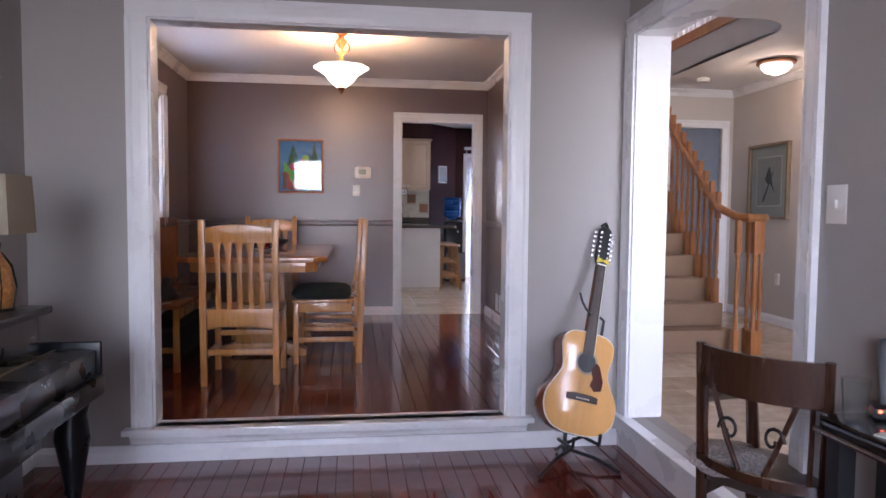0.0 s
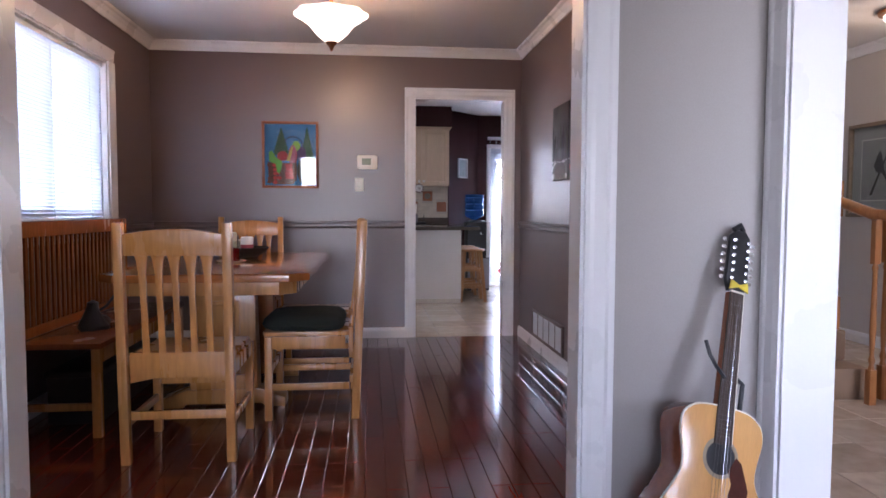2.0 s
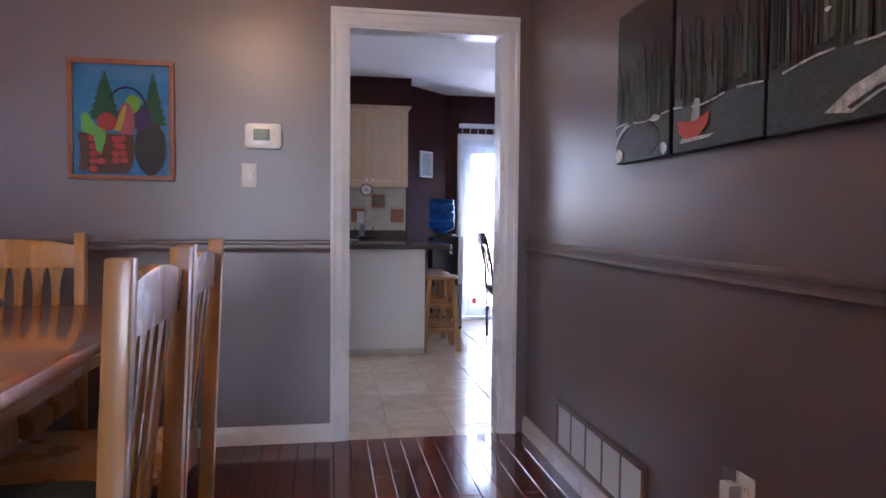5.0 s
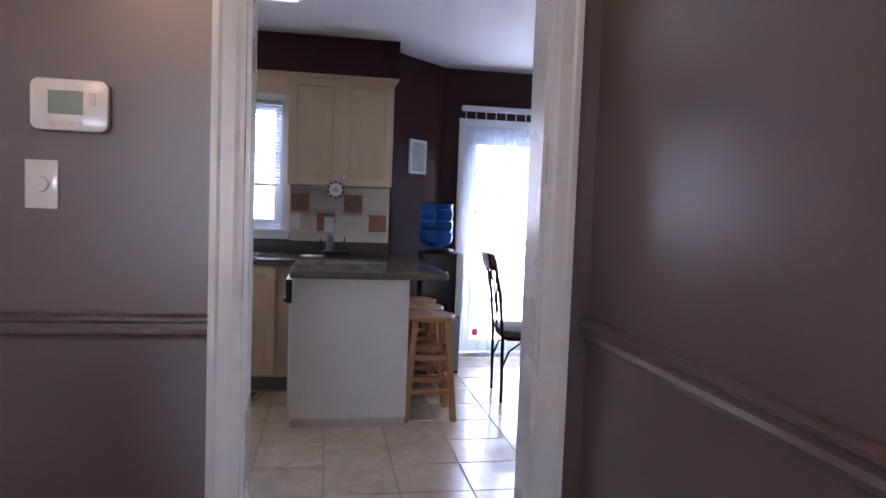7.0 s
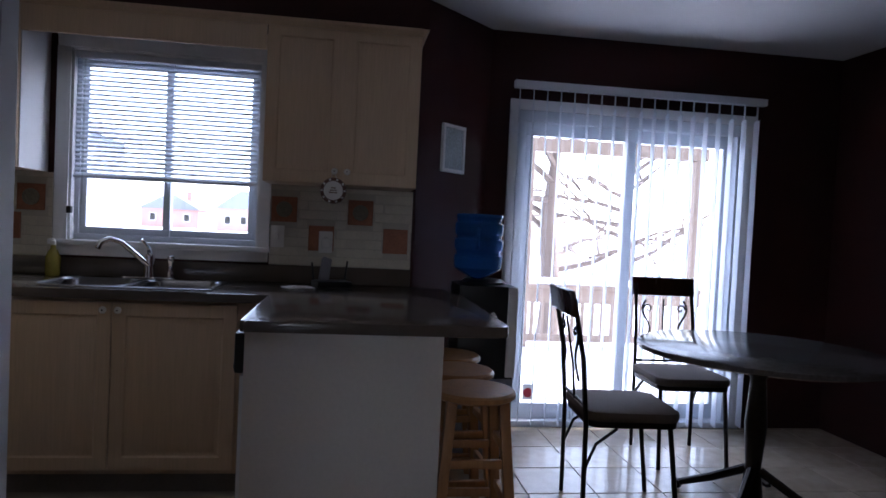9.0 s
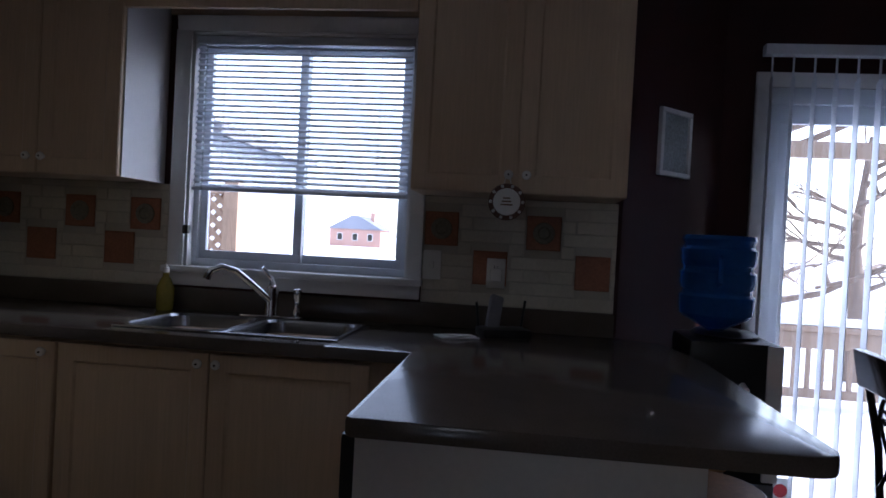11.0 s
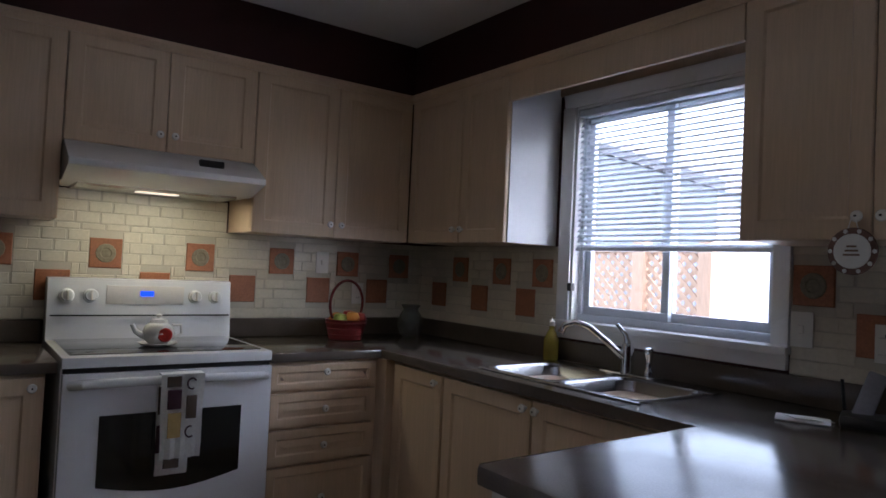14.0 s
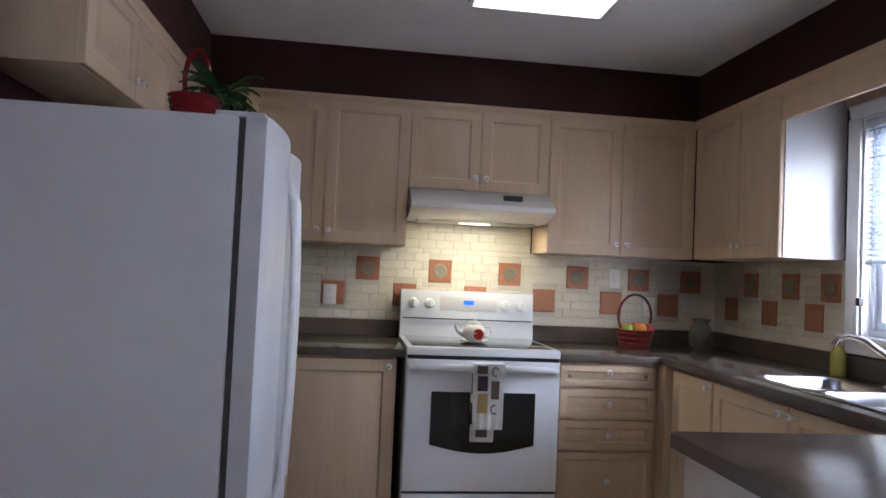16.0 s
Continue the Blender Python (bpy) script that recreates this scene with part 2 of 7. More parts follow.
STOOL_WOOD = mat("pine_stool", (0.34, 0.165, 0.058), 0.4, vary=0.2, scale=7, stretch=(1, 1, 0.2))
SNOW = mat("old_snow", (0.80, 0.81, 0.84), 0.8, vary=0.06, scale=0.6, fine=8, bump=0.3)
DECK_WOOD = mat("weathered_cedar", (0.25, 0.185, 0.14), 0.75, vary=0.2, scale=4, fine=60, stretch=(1, 1, 0.2), bump=0.2)
BARK = mat("grey_bark", (0.16, 0.12, 0.095), 0.9, vary=0.25, scale=9, bump=0.5)
BRICK_FAR = mat("pale_red_brick", (0.44, 0.27, 0.22), 0.85, vary=0.15, scale=6)
ROOF_FAR = mat("grey_shingle", (0.20, 0.20, 0.22), 0.85, vary=0.2, scale=6)
BLUE_LED = mat("blue_display_digits", (0.02, 0.08, 1.0), 0.3, vary=0.0, emit=0.3, bump=0)
RED_LED = mat("red_led", (1.0, 0.10, 0.03), 0.3, vary=0.0, emit=0.5, bump=0)
GOLD = mat("antique_gold_frame", (0.22, 0.165, 0.11), 0.42, metal=0.35, vary=0.2)
FRAME_WOOD = mat("red_brown_frame_wood", (0.24, 0.072, 0.026), 0.35, vary=0.2)


def flat(name, colour, rough=0.5, vary=0.12):
    return mat(name, colour, rough, vary=vary, scale=14, fine=90, bump=0.04)


# ---- mesh helpers ----
def fin(bm, name, material, smooth=False):
    me = bpy.data.meshes.new(name)
    bm.normal_update()
    bm.to_mesh(me)
    bm.free()
    me.materials.append(material)
    if smooth:
        me.polygons.foreach_set("use_smooth", [True] * len(me.polygons))
        me.set_sharp_from_angle(angle=radians(38))
    return me


def part(name, bm, material, parent=None, label="", smooth=True):
    ob = new(name, fin(bm, name, material, smooth))
    if parent:
        ob.parent = parent
    if label:
        ob["label"] = label
    return ob


def thing(name, label, category, m=None, group="", kind=""):
    ob = new(name)
    ob.empty_display_size = 0.05
    if m is not None:
        ob.matrix_basis = m
    return tagged(ob, label, category, group, kind)


def struct(name, bm, material, label, category, smooth=False):
    return tagged(part(name, bm, material, None, "", smooth), label, category, kind="structure")


def box(x0, y0, z0, x1, y1, z1, bevel=0.0, bm=None, m=None):
    """A box, with bevelled edges if asked, added to bm."""
    t = bmesh.new()
    r = bmesh.ops.create_cube(t, size=1)
    bmesh.ops.scale(t, vec=(abs(x1 - x0), abs(y1 - y0), abs(z1 - z0)), verts=t.verts)
    bmesh.ops.translate(t, vec=((x0 + x1) / 2, (y0 + y1) / 2, (z0 + z1) / 2), verts=t.verts)
    if bevel:
        bmesh.ops.bevel(t, geom=t.edges[:], offset=bevel, segments=2, affect="EDGES", profile=0.6)
    return join(bm, t, m)


def join(bm, t, m=None):
    if m is not None:
        bmesh.ops.transform(t, matrix=m, verts=t.verts)
    if bm is None:
        return t
    me = bpy.data.meshes.new("tmp")
    t.to_mesh(me)
    t.free()
    bm.from_mesh(me)
    bpy.data.meshes.remove(me)
    return bm


def rod(p0, p1, r0, r1=None, seg=10, bm=None):
    p0, p1 = Vector(p0), Vector(p1)
    t = bmesh.new()
    bmesh.ops.create_cone(t, cap_ends=True, segments=seg, radius1=r0, radius2=r0 if r1 is None else r1, depth=(p1 - p0).length)
    q = (p1 - p0).to_track_quat("Z", "Y").to_matrix().to_4x4()
    return join(bm, t, Matrix.Translation((p0 + p1) / 2) @ q)


def lathe(profile, seg=24, bm=None, m=None, wave=None):
    """Turns (radius, z) pairs round the z axis. wave(a, i): a factor on the radius."""
    t = bmesh.new()
    rings = []
    for i, (r, z) in enumerate(profile):
        if r < 1e-4:
            rings.append([t.verts.new((0, 0, z))])
        else:
            rings.append([t.verts.new((r * (wave(a, i) if wave else 1) * math.cos(a), r * (wave(a, i) if wave else 1) * math.sin(a), z)) for a in (2 * math.pi * k / seg for k in range(seg))])
    for a, b in zip(rings, rings[1:]):
        for k in range(seg):
            j = (k + 1) % seg
            if len(a) == 1 and len(b) == 1:
                continue
            if len(a) == 1:
                t.faces.new((a[0], b[j], b[k]))
            elif len(b) == 1:
                t.faces.new((a[k], a[j], b[0]))
            else:
                t.faces.new((a[k], a[j], b[j], b[k]))
    for ring, flip in ((rings[0], True), (rings[-1], False)):
        if len(ring) > 1:
            t.faces.new(ring[::-1] if flip else ring)
    bmesh.ops.recalc_face_normals(t, faces=t.faces[:])
    return join(bm, t, m)


def tube(points, r, seg=8, bm=None):
    """A round bar along a line of points; r is one radius or one a point."""
    t = bmesh.new()
    pts = [Vector(p) for p in points]
    rings = []
    for i, p in enumerate(pts):
        d = (pts[min(i + 1, len(pts) - 1)] - pts[max(i - 1, 0)]).normalized()
        q = d.to_track_quat("Z", "Y")
        rr = r[i] if isinstance(r, (list, tuple)) else r
        rings.append([t.verts.new(p + q @ Vector((rr * math.cos(a), rr * math.sin(a), 0))) for a in (2 * math.pi * k / seg for k in range(seg))])
    for a, b in zip(rings, rings[1:]):
        off = min(range(seg), key=lambda o: sum((a[k].co - b[(k + o) % seg].co).length for k in range(0, seg, 2)))
        for k in range(seg):
            t.faces.new((a[k], a[(k + 1) % seg], b[(k + 1 + off) % seg], b[(k + off) % seg]))
    t.faces.new(rings[0][::-1])
    t.faces.new(rings[-1])
    bmesh.ops.recalc_face_normals(t, faces=t.faces[:])
    return join(bm, t)


def slab(outline, z0, z1, bevel=0.0, bm=None, m=None):
    """A flat body with the given outline of (x, y), from z0 to z1."""
    t = bmesh.new()
    f = t.faces.new([t.verts.new((x, y, z0)) for x, y in outline])
    r = bmesh.ops.extrude_face_region(t, geom=[f])
    bmesh.ops.translate(t, vec=(0, 0, z1 - z0), verts=[v for v in r["geom"] if isinstance(v, bmesh.types.BMVert)])
    bmesh.ops.recalc_face_normals(t, faces=t.faces[:])
    if bevel:
        es = [e for e in t.edges if abs(e.verts[0].co.z - e.verts[1].co.z) < 1e-6]
        bmesh.ops.bevel(t, geom=es, offset=bevel, segments=2, affect="EDGES", profile=0.6)
    return join(bm, t, m)


def profile_bar(section, p0, p1, up=(0, 0, 1), bm=None):
    """A moulding: the section of (out, up) points swept from p0 to p1; out is to the right of the way."""
    p0, p1, up = Vector(p0), Vector(p1), Vector(up)
    d = (p1 - p0).normalized()
    out = d.cross(up)
    t = bmesh.new()
    a = [t.verts.new(p0 + out * o + up * u) for o, u in section]
    b = [t.verts.new(p1 + out * o + up * u) for o, u in section]
    n = len(section)
    for k in range(n):
        t.faces.new((a[k], a[(k + 1) % n], b[(k + 1) % n], b[k]))
    t.faces.new(a[::-1])
    t.faces.new(b)
    bmesh.ops.recalc_face_normals(t, faces=t.faces[:])
    return join(bm, t)


BASE_SECTION = [(0, 0), (0.016, 0), (0.016, 0.06), (0.010, 0.075), (0.006, 0.085), (0, 0.088)]
CROWN_SECTION = [(0, -0.075), (0.010, -0.075), (0.016, -0.062), (0.022, -0.045), (0.040, -0.022), (0.055, -0.014), (0.062, 0), (0, 0)]
RAIL_SECTION = [(0, -0.032), (0.010, -0.032), (0.012, -0.022), (0.022, -0.016), (0.014, -0.006), (0.014, 0.008), (0.026, 0.016), (0.026, 0.024), (0.010, 0.032), (0, 0.032)]


# ---- structure ----
def wall(name, x0, y0, x1, y1, z0, z1, material, label, holes=()):
    """A straight wall along x or y, with openings (from, to, bottom, top) along its run that go through it."""
    bm = bmesh.new()
    along_x = abs(x1 - x0) > abs(y1 - y0)
    a0, a1 = (x0, x1) if along_x else (y0, y1)

    def put(s, e, lo, hi):
        if e - s > 1e-4 and hi - lo > 1e-4:
            box(s if along_x else x0, y0 if along_x else s, lo, e if along_x else x1, y1 if along_x else e, hi, 0, bm)
    at = a0
    for s, e, lo, hi in sorted(holes):
        put(at, s, z0, z1)
        put(s, e, z0, lo)
        put(s, e, hi, z1)
        at = e
    put(at, a1, z0, z1)
    return struct(name, bm, material, label, "wall")


T = 2.44
DOOR = (-0.916, -0.138, 0, 2.03)
OPEN = (-2.407, -0.592, 0, 2.03)
WIN_D = (-2.42, -0.90, 1.0, 2.08)
wall("wall_dining_north", -3.05, 0, 0, 0.06, 0, T, PAINT_MAUVE, "mauve-brown painted dining room wall with doorway", [DOOR])
wall("wall_kitchen_south", -3.149, 0.063, 2.6, 0.12, 0, T, PAINT_BURGUNDY, "burgundy painted kitchen wall with doorway", [DOOR])
wall("wall_dining_west", -3.17, -3.44, -3.05, 0.06, 0, T, PAINT_MAUVE, "mauve-brown painted wall with a window", [WIN_D])
wall("wall_dining_east", 0, -3.44, 0.06, 0.06, 0, T, PAINT_MAUVE, "mauve-brown painted wall with chair rail")
wall("wall_foyer_west", 0.063, -3.5, 0.12, 0.06, 0, 5.2, PAINT_FOYER, "pale beige painted foyer wall")
wall("wall_dining_south", -3.05, -3.50, 0, -3.44, 0, T, PAINT_MAUVE, "mauve-brown painted wall with a wide cased opening", [OPEN])
wall("wall_living_north", -2.98, -3.56, 0.05, -3.503, -0.18, T, PAINT_GREY, "warm grey painted wall with a wide cased opening", [OPEN])
wall("wall_living_west", -3.10, -10, -2.98, -3.503, -0.18, T, PAINT_GREY, "warm grey painted living room wall")
wall("wall_living_south", -3.10, -10.1, 0.05, -10, -0.18, T, PAINT_GREY, "warm grey painted wall with a window", [(-2.9, -1.1, 0.8, 2.35)])
FOY = (-5.02, -3.66, 0, 2.03)
wall("wall_living_east", 0.05, -10.1, 0.14, -3.503, -0.18, T, PAINT_GREY, "warm grey painted wall with an opening to the foyer", [FOY])
wall("wall_foyer_living", 0.143, -8.3, 0.23, -3.503, 0, 5.2, PAINT_FOYER, "pale beige painted foyer wall with an opening", [FOY])
# unseen wall; its opening is added to let sky light into the foyer
wall("wall_foyer_south", 0.143, -8.4, 4.3, -8.3, 0, 5.2, PAINT_FOYER, "pale beige painted foyer wall, unseen, with an added light opening", [(0.8, 2.4, 0.9, 2.5)])
wall("wall_foyer_east", 4.2, -8.3, 4.3, 0.06, 0, 5.2, PAINT_FOYER, "pale beige painted foyer wall")
wall("wall_foyer_bird", 2.75, -1.55, 2.85, 0.06, 0, T, PAINT_FOYER, "pale beige painted wall behind the framed print")
wall("wall_foyer_return", 2.75, -1.55, 4.2, -1.45, 0, T, PAINT_FOYER, "pale beige painted wall with a cased doorway", [(3.48, 4.1, 0, 2.03)])
wall("wall_foyer_north", 0.12, -0.04, 2.75, 0.06, 0, 5.2, PAINT_FOYER, "pale beige painted wall at the end of the hall", [(2.05, 2.62, 0, 2.03)])
wall("wall_stove", -3.27, 0.063, -3.149, 3.55, 0, T, PAINT_BURGUNDY, "burgundy painted kitchen wall behind the stove")
WIN_K = (-1.965, -1.035, 1.07, 2.03)
wall("wall_sink", -3.149, 3.433, -0.22, 3.553, 0, T, PAINT_BURGUNDY, "burgundy painted kitchen wall with a window over the sink", [WIN_K])
PATIO = (0.44, 1.94, 0, 1.97)
wall("wall_nook_north", 0.25, 3.9, 2.6, 4.02, 0, T, PAINT_BURGUNDY, "burgundy painted wall with a sliding patio door", [PATIO])
wall("wall_nook_east", 2.6, 0.063, 2.7, 4.02, 0, T, PAINT_BURGUNDY, "burgundy painted breakfast nook wall")
struct("wall_nook_diagonal", slab([(-0.22, 3.433), (0.25, 3.9), (0.25, 4.02), (-0.22, 3.553)], 0, T), PAINT_BURGUNDY, "burgundy painted diagonal wall with a small framed picture", "wall")

# ceilings
struct("ceiling_dining", box(-3.17, -3.5, T, 0.06, 0.06, T + 0.1), CEILING, "white dining room ceiling with crown moulding", "ceiling")
struct("ceiling_living", box(-3.1, -10.1, T, 0.14, -3.503, T + 0.1), CEILING, "white living room ceiling", "ceiling")
struct("ceiling_kitchen", box(-3.27, 0.063, T, 2.7, 4.02, T + 0.1), CEILING, "white kitchen ceiling", "ceiling")
arc = [(1.34 + 0.36 * math.cos(a), -2.3 - 0.36 * math.sin(a)) for a in (math.pi / 2 * k / 14 for k in range(15))]
struct("ceiling_foyer", slab([(0.12, -8.3), (4.2, -8.3), (4.2, 0.0), (1.70, 0.0)] + arc + [(0.12, -2.66)], T, T + 0.02), CEILING, "white foyer ceiling with a curved stairwell opening", "ceiling")
struct("ceiling_upper_hall", box(0.06, -8.4, 5.2, 4.3, 0.06, 5.3), CEILING, "white ceiling of the upper hall", "ceiling")
# curved edge of the upper landing
edge = [(1.70, 0.0)] + arc + [(0.12, -2.66)]
landing = thing("upper_landing", "curved upper landing edge with oak trim and white balusters", "landing", kind="structure")


def ribbon(points, z0, z1, out, bm=None):
    t = bmesh.new()
    n = len(points)
    offs = []
    for i, p in enumerate(points):
        a, b = Vector(points[max(i - 1, 0)]), Vector(points[min(i + 1, n - 1)])
        d = (b - a).normalized()
        offs.append((p[0] - d.y * out, p[1] + d.x * out))
    rows = [[t.verts.new((*p, z)) for p in q] for q, z in ((points, z0), (points, z1), (offs, z1), (offs, z0))]
    for a, b in zip(rows, rows[1:] + rows[:1]):
        for k in range(n - 1):
            t.faces.new((a[k], a[k + 1], b[k + 1], b[k]))
    t.faces.new([r[0] for r in rows])
    t.faces.new([r[-1] for r in rows][::-1])
    bmesh.ops.recalc_face_normals(t, faces=t.faces[:])
    return join(bm, t)


# the fascia's grey carries the shade of its face turned from the light
part("fascia", ribbon(edge, T + 0.001, T + 0.24, 0.05), PAINT_GREY, landing, "grey painted fascia, shade put into its colour")
part("trim", ribbon(edge, T + 0.24, T + 0.33, -0.03), STAIR_OAK, landing, "dark oak trim")
part("handrail", ribbon(edge, T + 1.15, T + 1.21, -0.03), STAIR_OAK, landing, "oak handrail")
run = []
for (xa, ya), (xb, yb) in zip(edge, edge[1:]):
    k = max(1, round(math.hypot(xb - xa, yb - ya) / 0.1))
    run += [(xa + (xb - xa) * i / k, ya + (yb - ya) * i / k) for i in range(k)]
bal = fin(lathe([(0.018, 0), (0.018, 0.15), (0.011, 0.2), (0.017, 0.4), (0.011, 0.62), (0.018, 0.68), (0.018, 0.82)], 8), "baluster", TRIM, True)
for x, y in run:
    b = new("baluster", bal)
    b.parent, b.location = landing, (x - 0.01, y, T + 0.33)
struct("floor_upper_hall", slab([(4.2, -8.3), (4.2, 0.0), (1.75, 0.0)] + [(x + 0.05, y - 0.05) for x, y in arc] + [(0.12, -2.72), (0.12, -8.3)], T + 0.03, T + 0.2), CARPET, "beige carpet of the upper hall", "floor")


# mouldings
def casing(bm, axis, plane, side, a0, a1, top, w=0.08, foot=0.0, base=0.0, proud=0.02):
    """A door casing round an opening, on one face of a wall: two legs and a head with a stepped profile."""
    sec = [(0, 0), (0, proud * 0.55), (w * 0.15, proud * 0.6), (w * 0.3, proud * 0.75), (w * 0.7, proud * 0.8), (w * 0.8, proud), (w, proud), (w, 0)]

    def bar(p, q, out):
        p, q, out, nrm = Vector(p), Vector(q), Vector(out), Vector(((side, 0, 0) if axis == "x" else (0, side, 0)))
        t = bmesh.new()
        a = [t.verts.new(p + out * o + nrm * u) for o, u in sec]
        b = [t.verts.new(q + out * o + nrm * u) for o, u in sec]
        n = len(sec)
        for k in range(n):
            t.faces.new((a[k], a[(k + 1) % n], b[(k + 1) % n], b[k]))
        t.faces.new(a[::-1])
        t.faces.new(b)
        bmesh.ops.recalc_face_normals(t, faces=t.faces[:])
        join(bm, t)

    def P(a, z):
        return (plane, a, z) if axis == "x" else (a, plane, z)
    u = Vector((0, 1, 0)) if axis == "x" else Vector((1, 0, 0))
    bar(P(a0, base), P(a0, top), -u)
    bar(P(a1, base), P(a1, top), u)
    bar(P(a0 - w, top), P(a1 + w, top), (0, 0, 1))
    return bm


def lining(bm, axis, p0, p1, a0, a1, top, th=0.012, base=0.0):
    for s, e, lo, hi in ((a0, a0 + th, base, top), (a1 - th, a1, base, top), (a0 + th, a1 - th, top - th, top)):
        if axis == "y":
            box(s, p0, lo, e, p1, hi, 0, bm)
        else:
            box(p0, s, lo, p1, e, hi, 0, bm)
    return bm


bm = casing(bmesh.new(), "y", -0.001, -1, DOOR[0], DOOR[1], 2.03)
casing(bm, "y", 0.121, 1, DOOR[0], DOOR[1], 2.03)
lining(bm, "y", -0.001, 0.121, DOOR[0], DOOR[1], 2.03)
struct("door_frame_kitchen", bm, TRIM, "white painted casing of the kitchen doorway", "door frame")
bm = casing(bmesh.new(), "y", -3.561, -1, OPEN[0], OPEN[1], 2.03, w=0.10, proud=0.026)
casing(bm, "y", -3.439, 1, OPEN[0], OPEN[1], 2.03, w=0.10)
lining(bm, "y", -3.561, -3.439, OPEN[0], OPEN[1], 2.03)
struct("opening_frame_dining", bm, TRIM, "white painted casing of the wide dining room opening", "door frame")
bm = box(-2.545, -3.625, -0.03, -0.45, -3.45, 0.0, 0.006)
profile_bar([(0, 0), (0.05, 0), (0.05, -0.012), (0.036, -0.03), (0.03, -0.05), (0, -0.055)], (-2.51, -3.56, -0.03), (-0.485, -3.56, -0.03), bm=bm)
struct("opening_sill", bm, TRIM, "white painted moulded sill at the raised dining floor", "sill")
bm = casing(bmesh.new(), "x", 0.049, -1, FOY[0], FOY[1], 2.03, w=0.09, proud=0.024, base=0.0)
casing(bm, "x", 0.231, 1, FOY[0], FOY[1], 2.03, w=0.09)
lining(bm, "x", 0.049, 0.231, FOY[0], FOY[1], 2.03)
struct("opening_frame_foyer", bm, TRIM, "white painted casing of the foyer opening", "door frame")
bm = box(0.03, -10, -0.18, 0.05, -3.58, -0.09, 0.004)
box(0.02, FOY[0] - 0.1, -0.09, 0.05, FOY[1] + 0.1, -0.03, 0.004, bm)
box(0.0, FOY[0] - 0.1, -0.03, 0.07, FOY[1] + 0.1, 0.001, 0.005, bm)
struct("step_trim_foyer", bm, TRIM, "white painted stringer of the step up to the foyer", "trim")
bm = casing(bmesh.new(), "y", -1.551, -1, 3.48, 4.1, 2.03)
lining(bm, "y", -1.551, -1.449, 3.48, 4.1, 2.03)
struct("door_frame_den", bm, TRIM, "white painted door casing in the foyer", "door frame")
bm = casing(bmesh.new(), "y", -0.041, -1, 2.05, 2.62, 2.03)
struct("door_frame_closet", bm, TRIM, "white painted closet door casing", "door frame")
dr = thing("door_1", "slate blue closet door, closed", "door", kind="structure")
part("leaf", box(2.05, 0.0, 0.005, 2.62, 0.04, 2.025, 0.003), flat("slate_blue_paint", (0.16, 0.19, 0.25)), dr)
struct("wall_den_back", box(2.9, -0.2, 0, 4.2, -0.1, T), flat("den_paint", (0.30, 0.27, 0.26)), "dim grey back wall of the den", "wall")

bm = bmesh.new()
for p, q in (((-3.05, 0, 0), (-0.996, 0, 0)), ((-3.05, -3.44, 0), (-3.05, 0, 0)), ((0, 0, 0), (0, -3.44, 0)), ((-0.48, -3.44, 0), (-3.05, -3.44, 0))):
    if p[1] == -3.44 and q[1] == -3.44:
        continue
    profile_bar(BASE_SECTION, p, q, bm=bm)
struct("baseboard_dining", bm, TRIM, "white painted dining room baseboard", "baseboard")
bm = profile_bar(BASE_SECTION, (-2.98, -3.56, -0.18), (0.03, -3.56, -0.18))
profile_bar(BASE_SECTION, (-2.98, -10, -0.18), (-2.98, -3.58, -0.18), bm=bm)
struct("baseboard_living", bm, TRIM, "white painted living room baseboard", "baseboard")
bm = profile_bar(BASE_SECTION, (2.75, 0, 0), (2.75, -1.55, 0))
profile_bar(BASE_SECTION, (1.9, -0.04, 0), (1.97, -0.04, 0), bm=bm)
profile_bar(BASE_SECTION, (2.734, -1.55, 0), (3.40, -1.55, 0), bm=bm)
struct("baseboard_foyer", bm, TRIM, "white painted foyer baseboard", "baseboard")
bm = bmesh.new()
for p, q in (((-3.05, 0, T), (0, 0, T)), ((-3.05, -3.44, T), (-3.05, 0, T)), ((0, 0, T), (0, -3.44, T)), ((0, -3.44, T), (-3.05, -3.44, T))):
    profile_bar(CROWN_SECTION, p, q, bm=bm)
struct("crown_moulding_dining", bm, TRIM, "white painted crown moulding", "crown moulding")
bm = profile_bar(CROWN_SECTION, (2.75, 0, T), (2.75, -1.55, T))
profile_bar(CROWN_SECTION, (1.8, -0.04, T), (2.75, -0.04, T), bm=bm)
profile_bar(CROWN_SECTION, (2.7, -1.55, T), (4.2, -1.55, T), bm=bm)
struct("crown_moulding_foyer", bm, TRIM, "white painted crown moulding", "crown moulding")
bm = bmesh.new()
for p, q in (((-3.05, 0, 0.960), (-0.996, 0, 0.960)), ((0, 0, 0.960), (0, -3.44, 0.960)), ((-3.05, -0.86, 0.960), (-3.05, 0, 0.960))):
    profile_bar(RAIL_SECTION, p, q, bm=bm)
struct("chair_rail_dining", bm, PAINT_MAUVE, "mauve-brown painted moulded chair rail", "chair rail")

# floors under the boards and tiles
FL_D = struct("floor_dining", box(-3.17, -3.5, -0.12, 0.06, 0.0, -0.010), SEAM, "glossy cherry strip wood floor", "floor")
FL_L = struct("floor_living", box(-3.1, -10.1, -0.3, 0.05, -3.503, -0.190), SEAM, "glossy cherry strip wood floor", "floor")
FL_K = struct("floor_kitchen", box(-3.27, 0.0, -0.12, 2.7, 4.02, -0.004), GROUT, "beige marbled ceramic tile kitchen floor", "floor")
FL_F = struct("floor_foyer", box(0.063, -8.4, -0.12, 4.3, -0.001, -0.004), GROUT, "polished peach stone tile foyer floor", "floor")


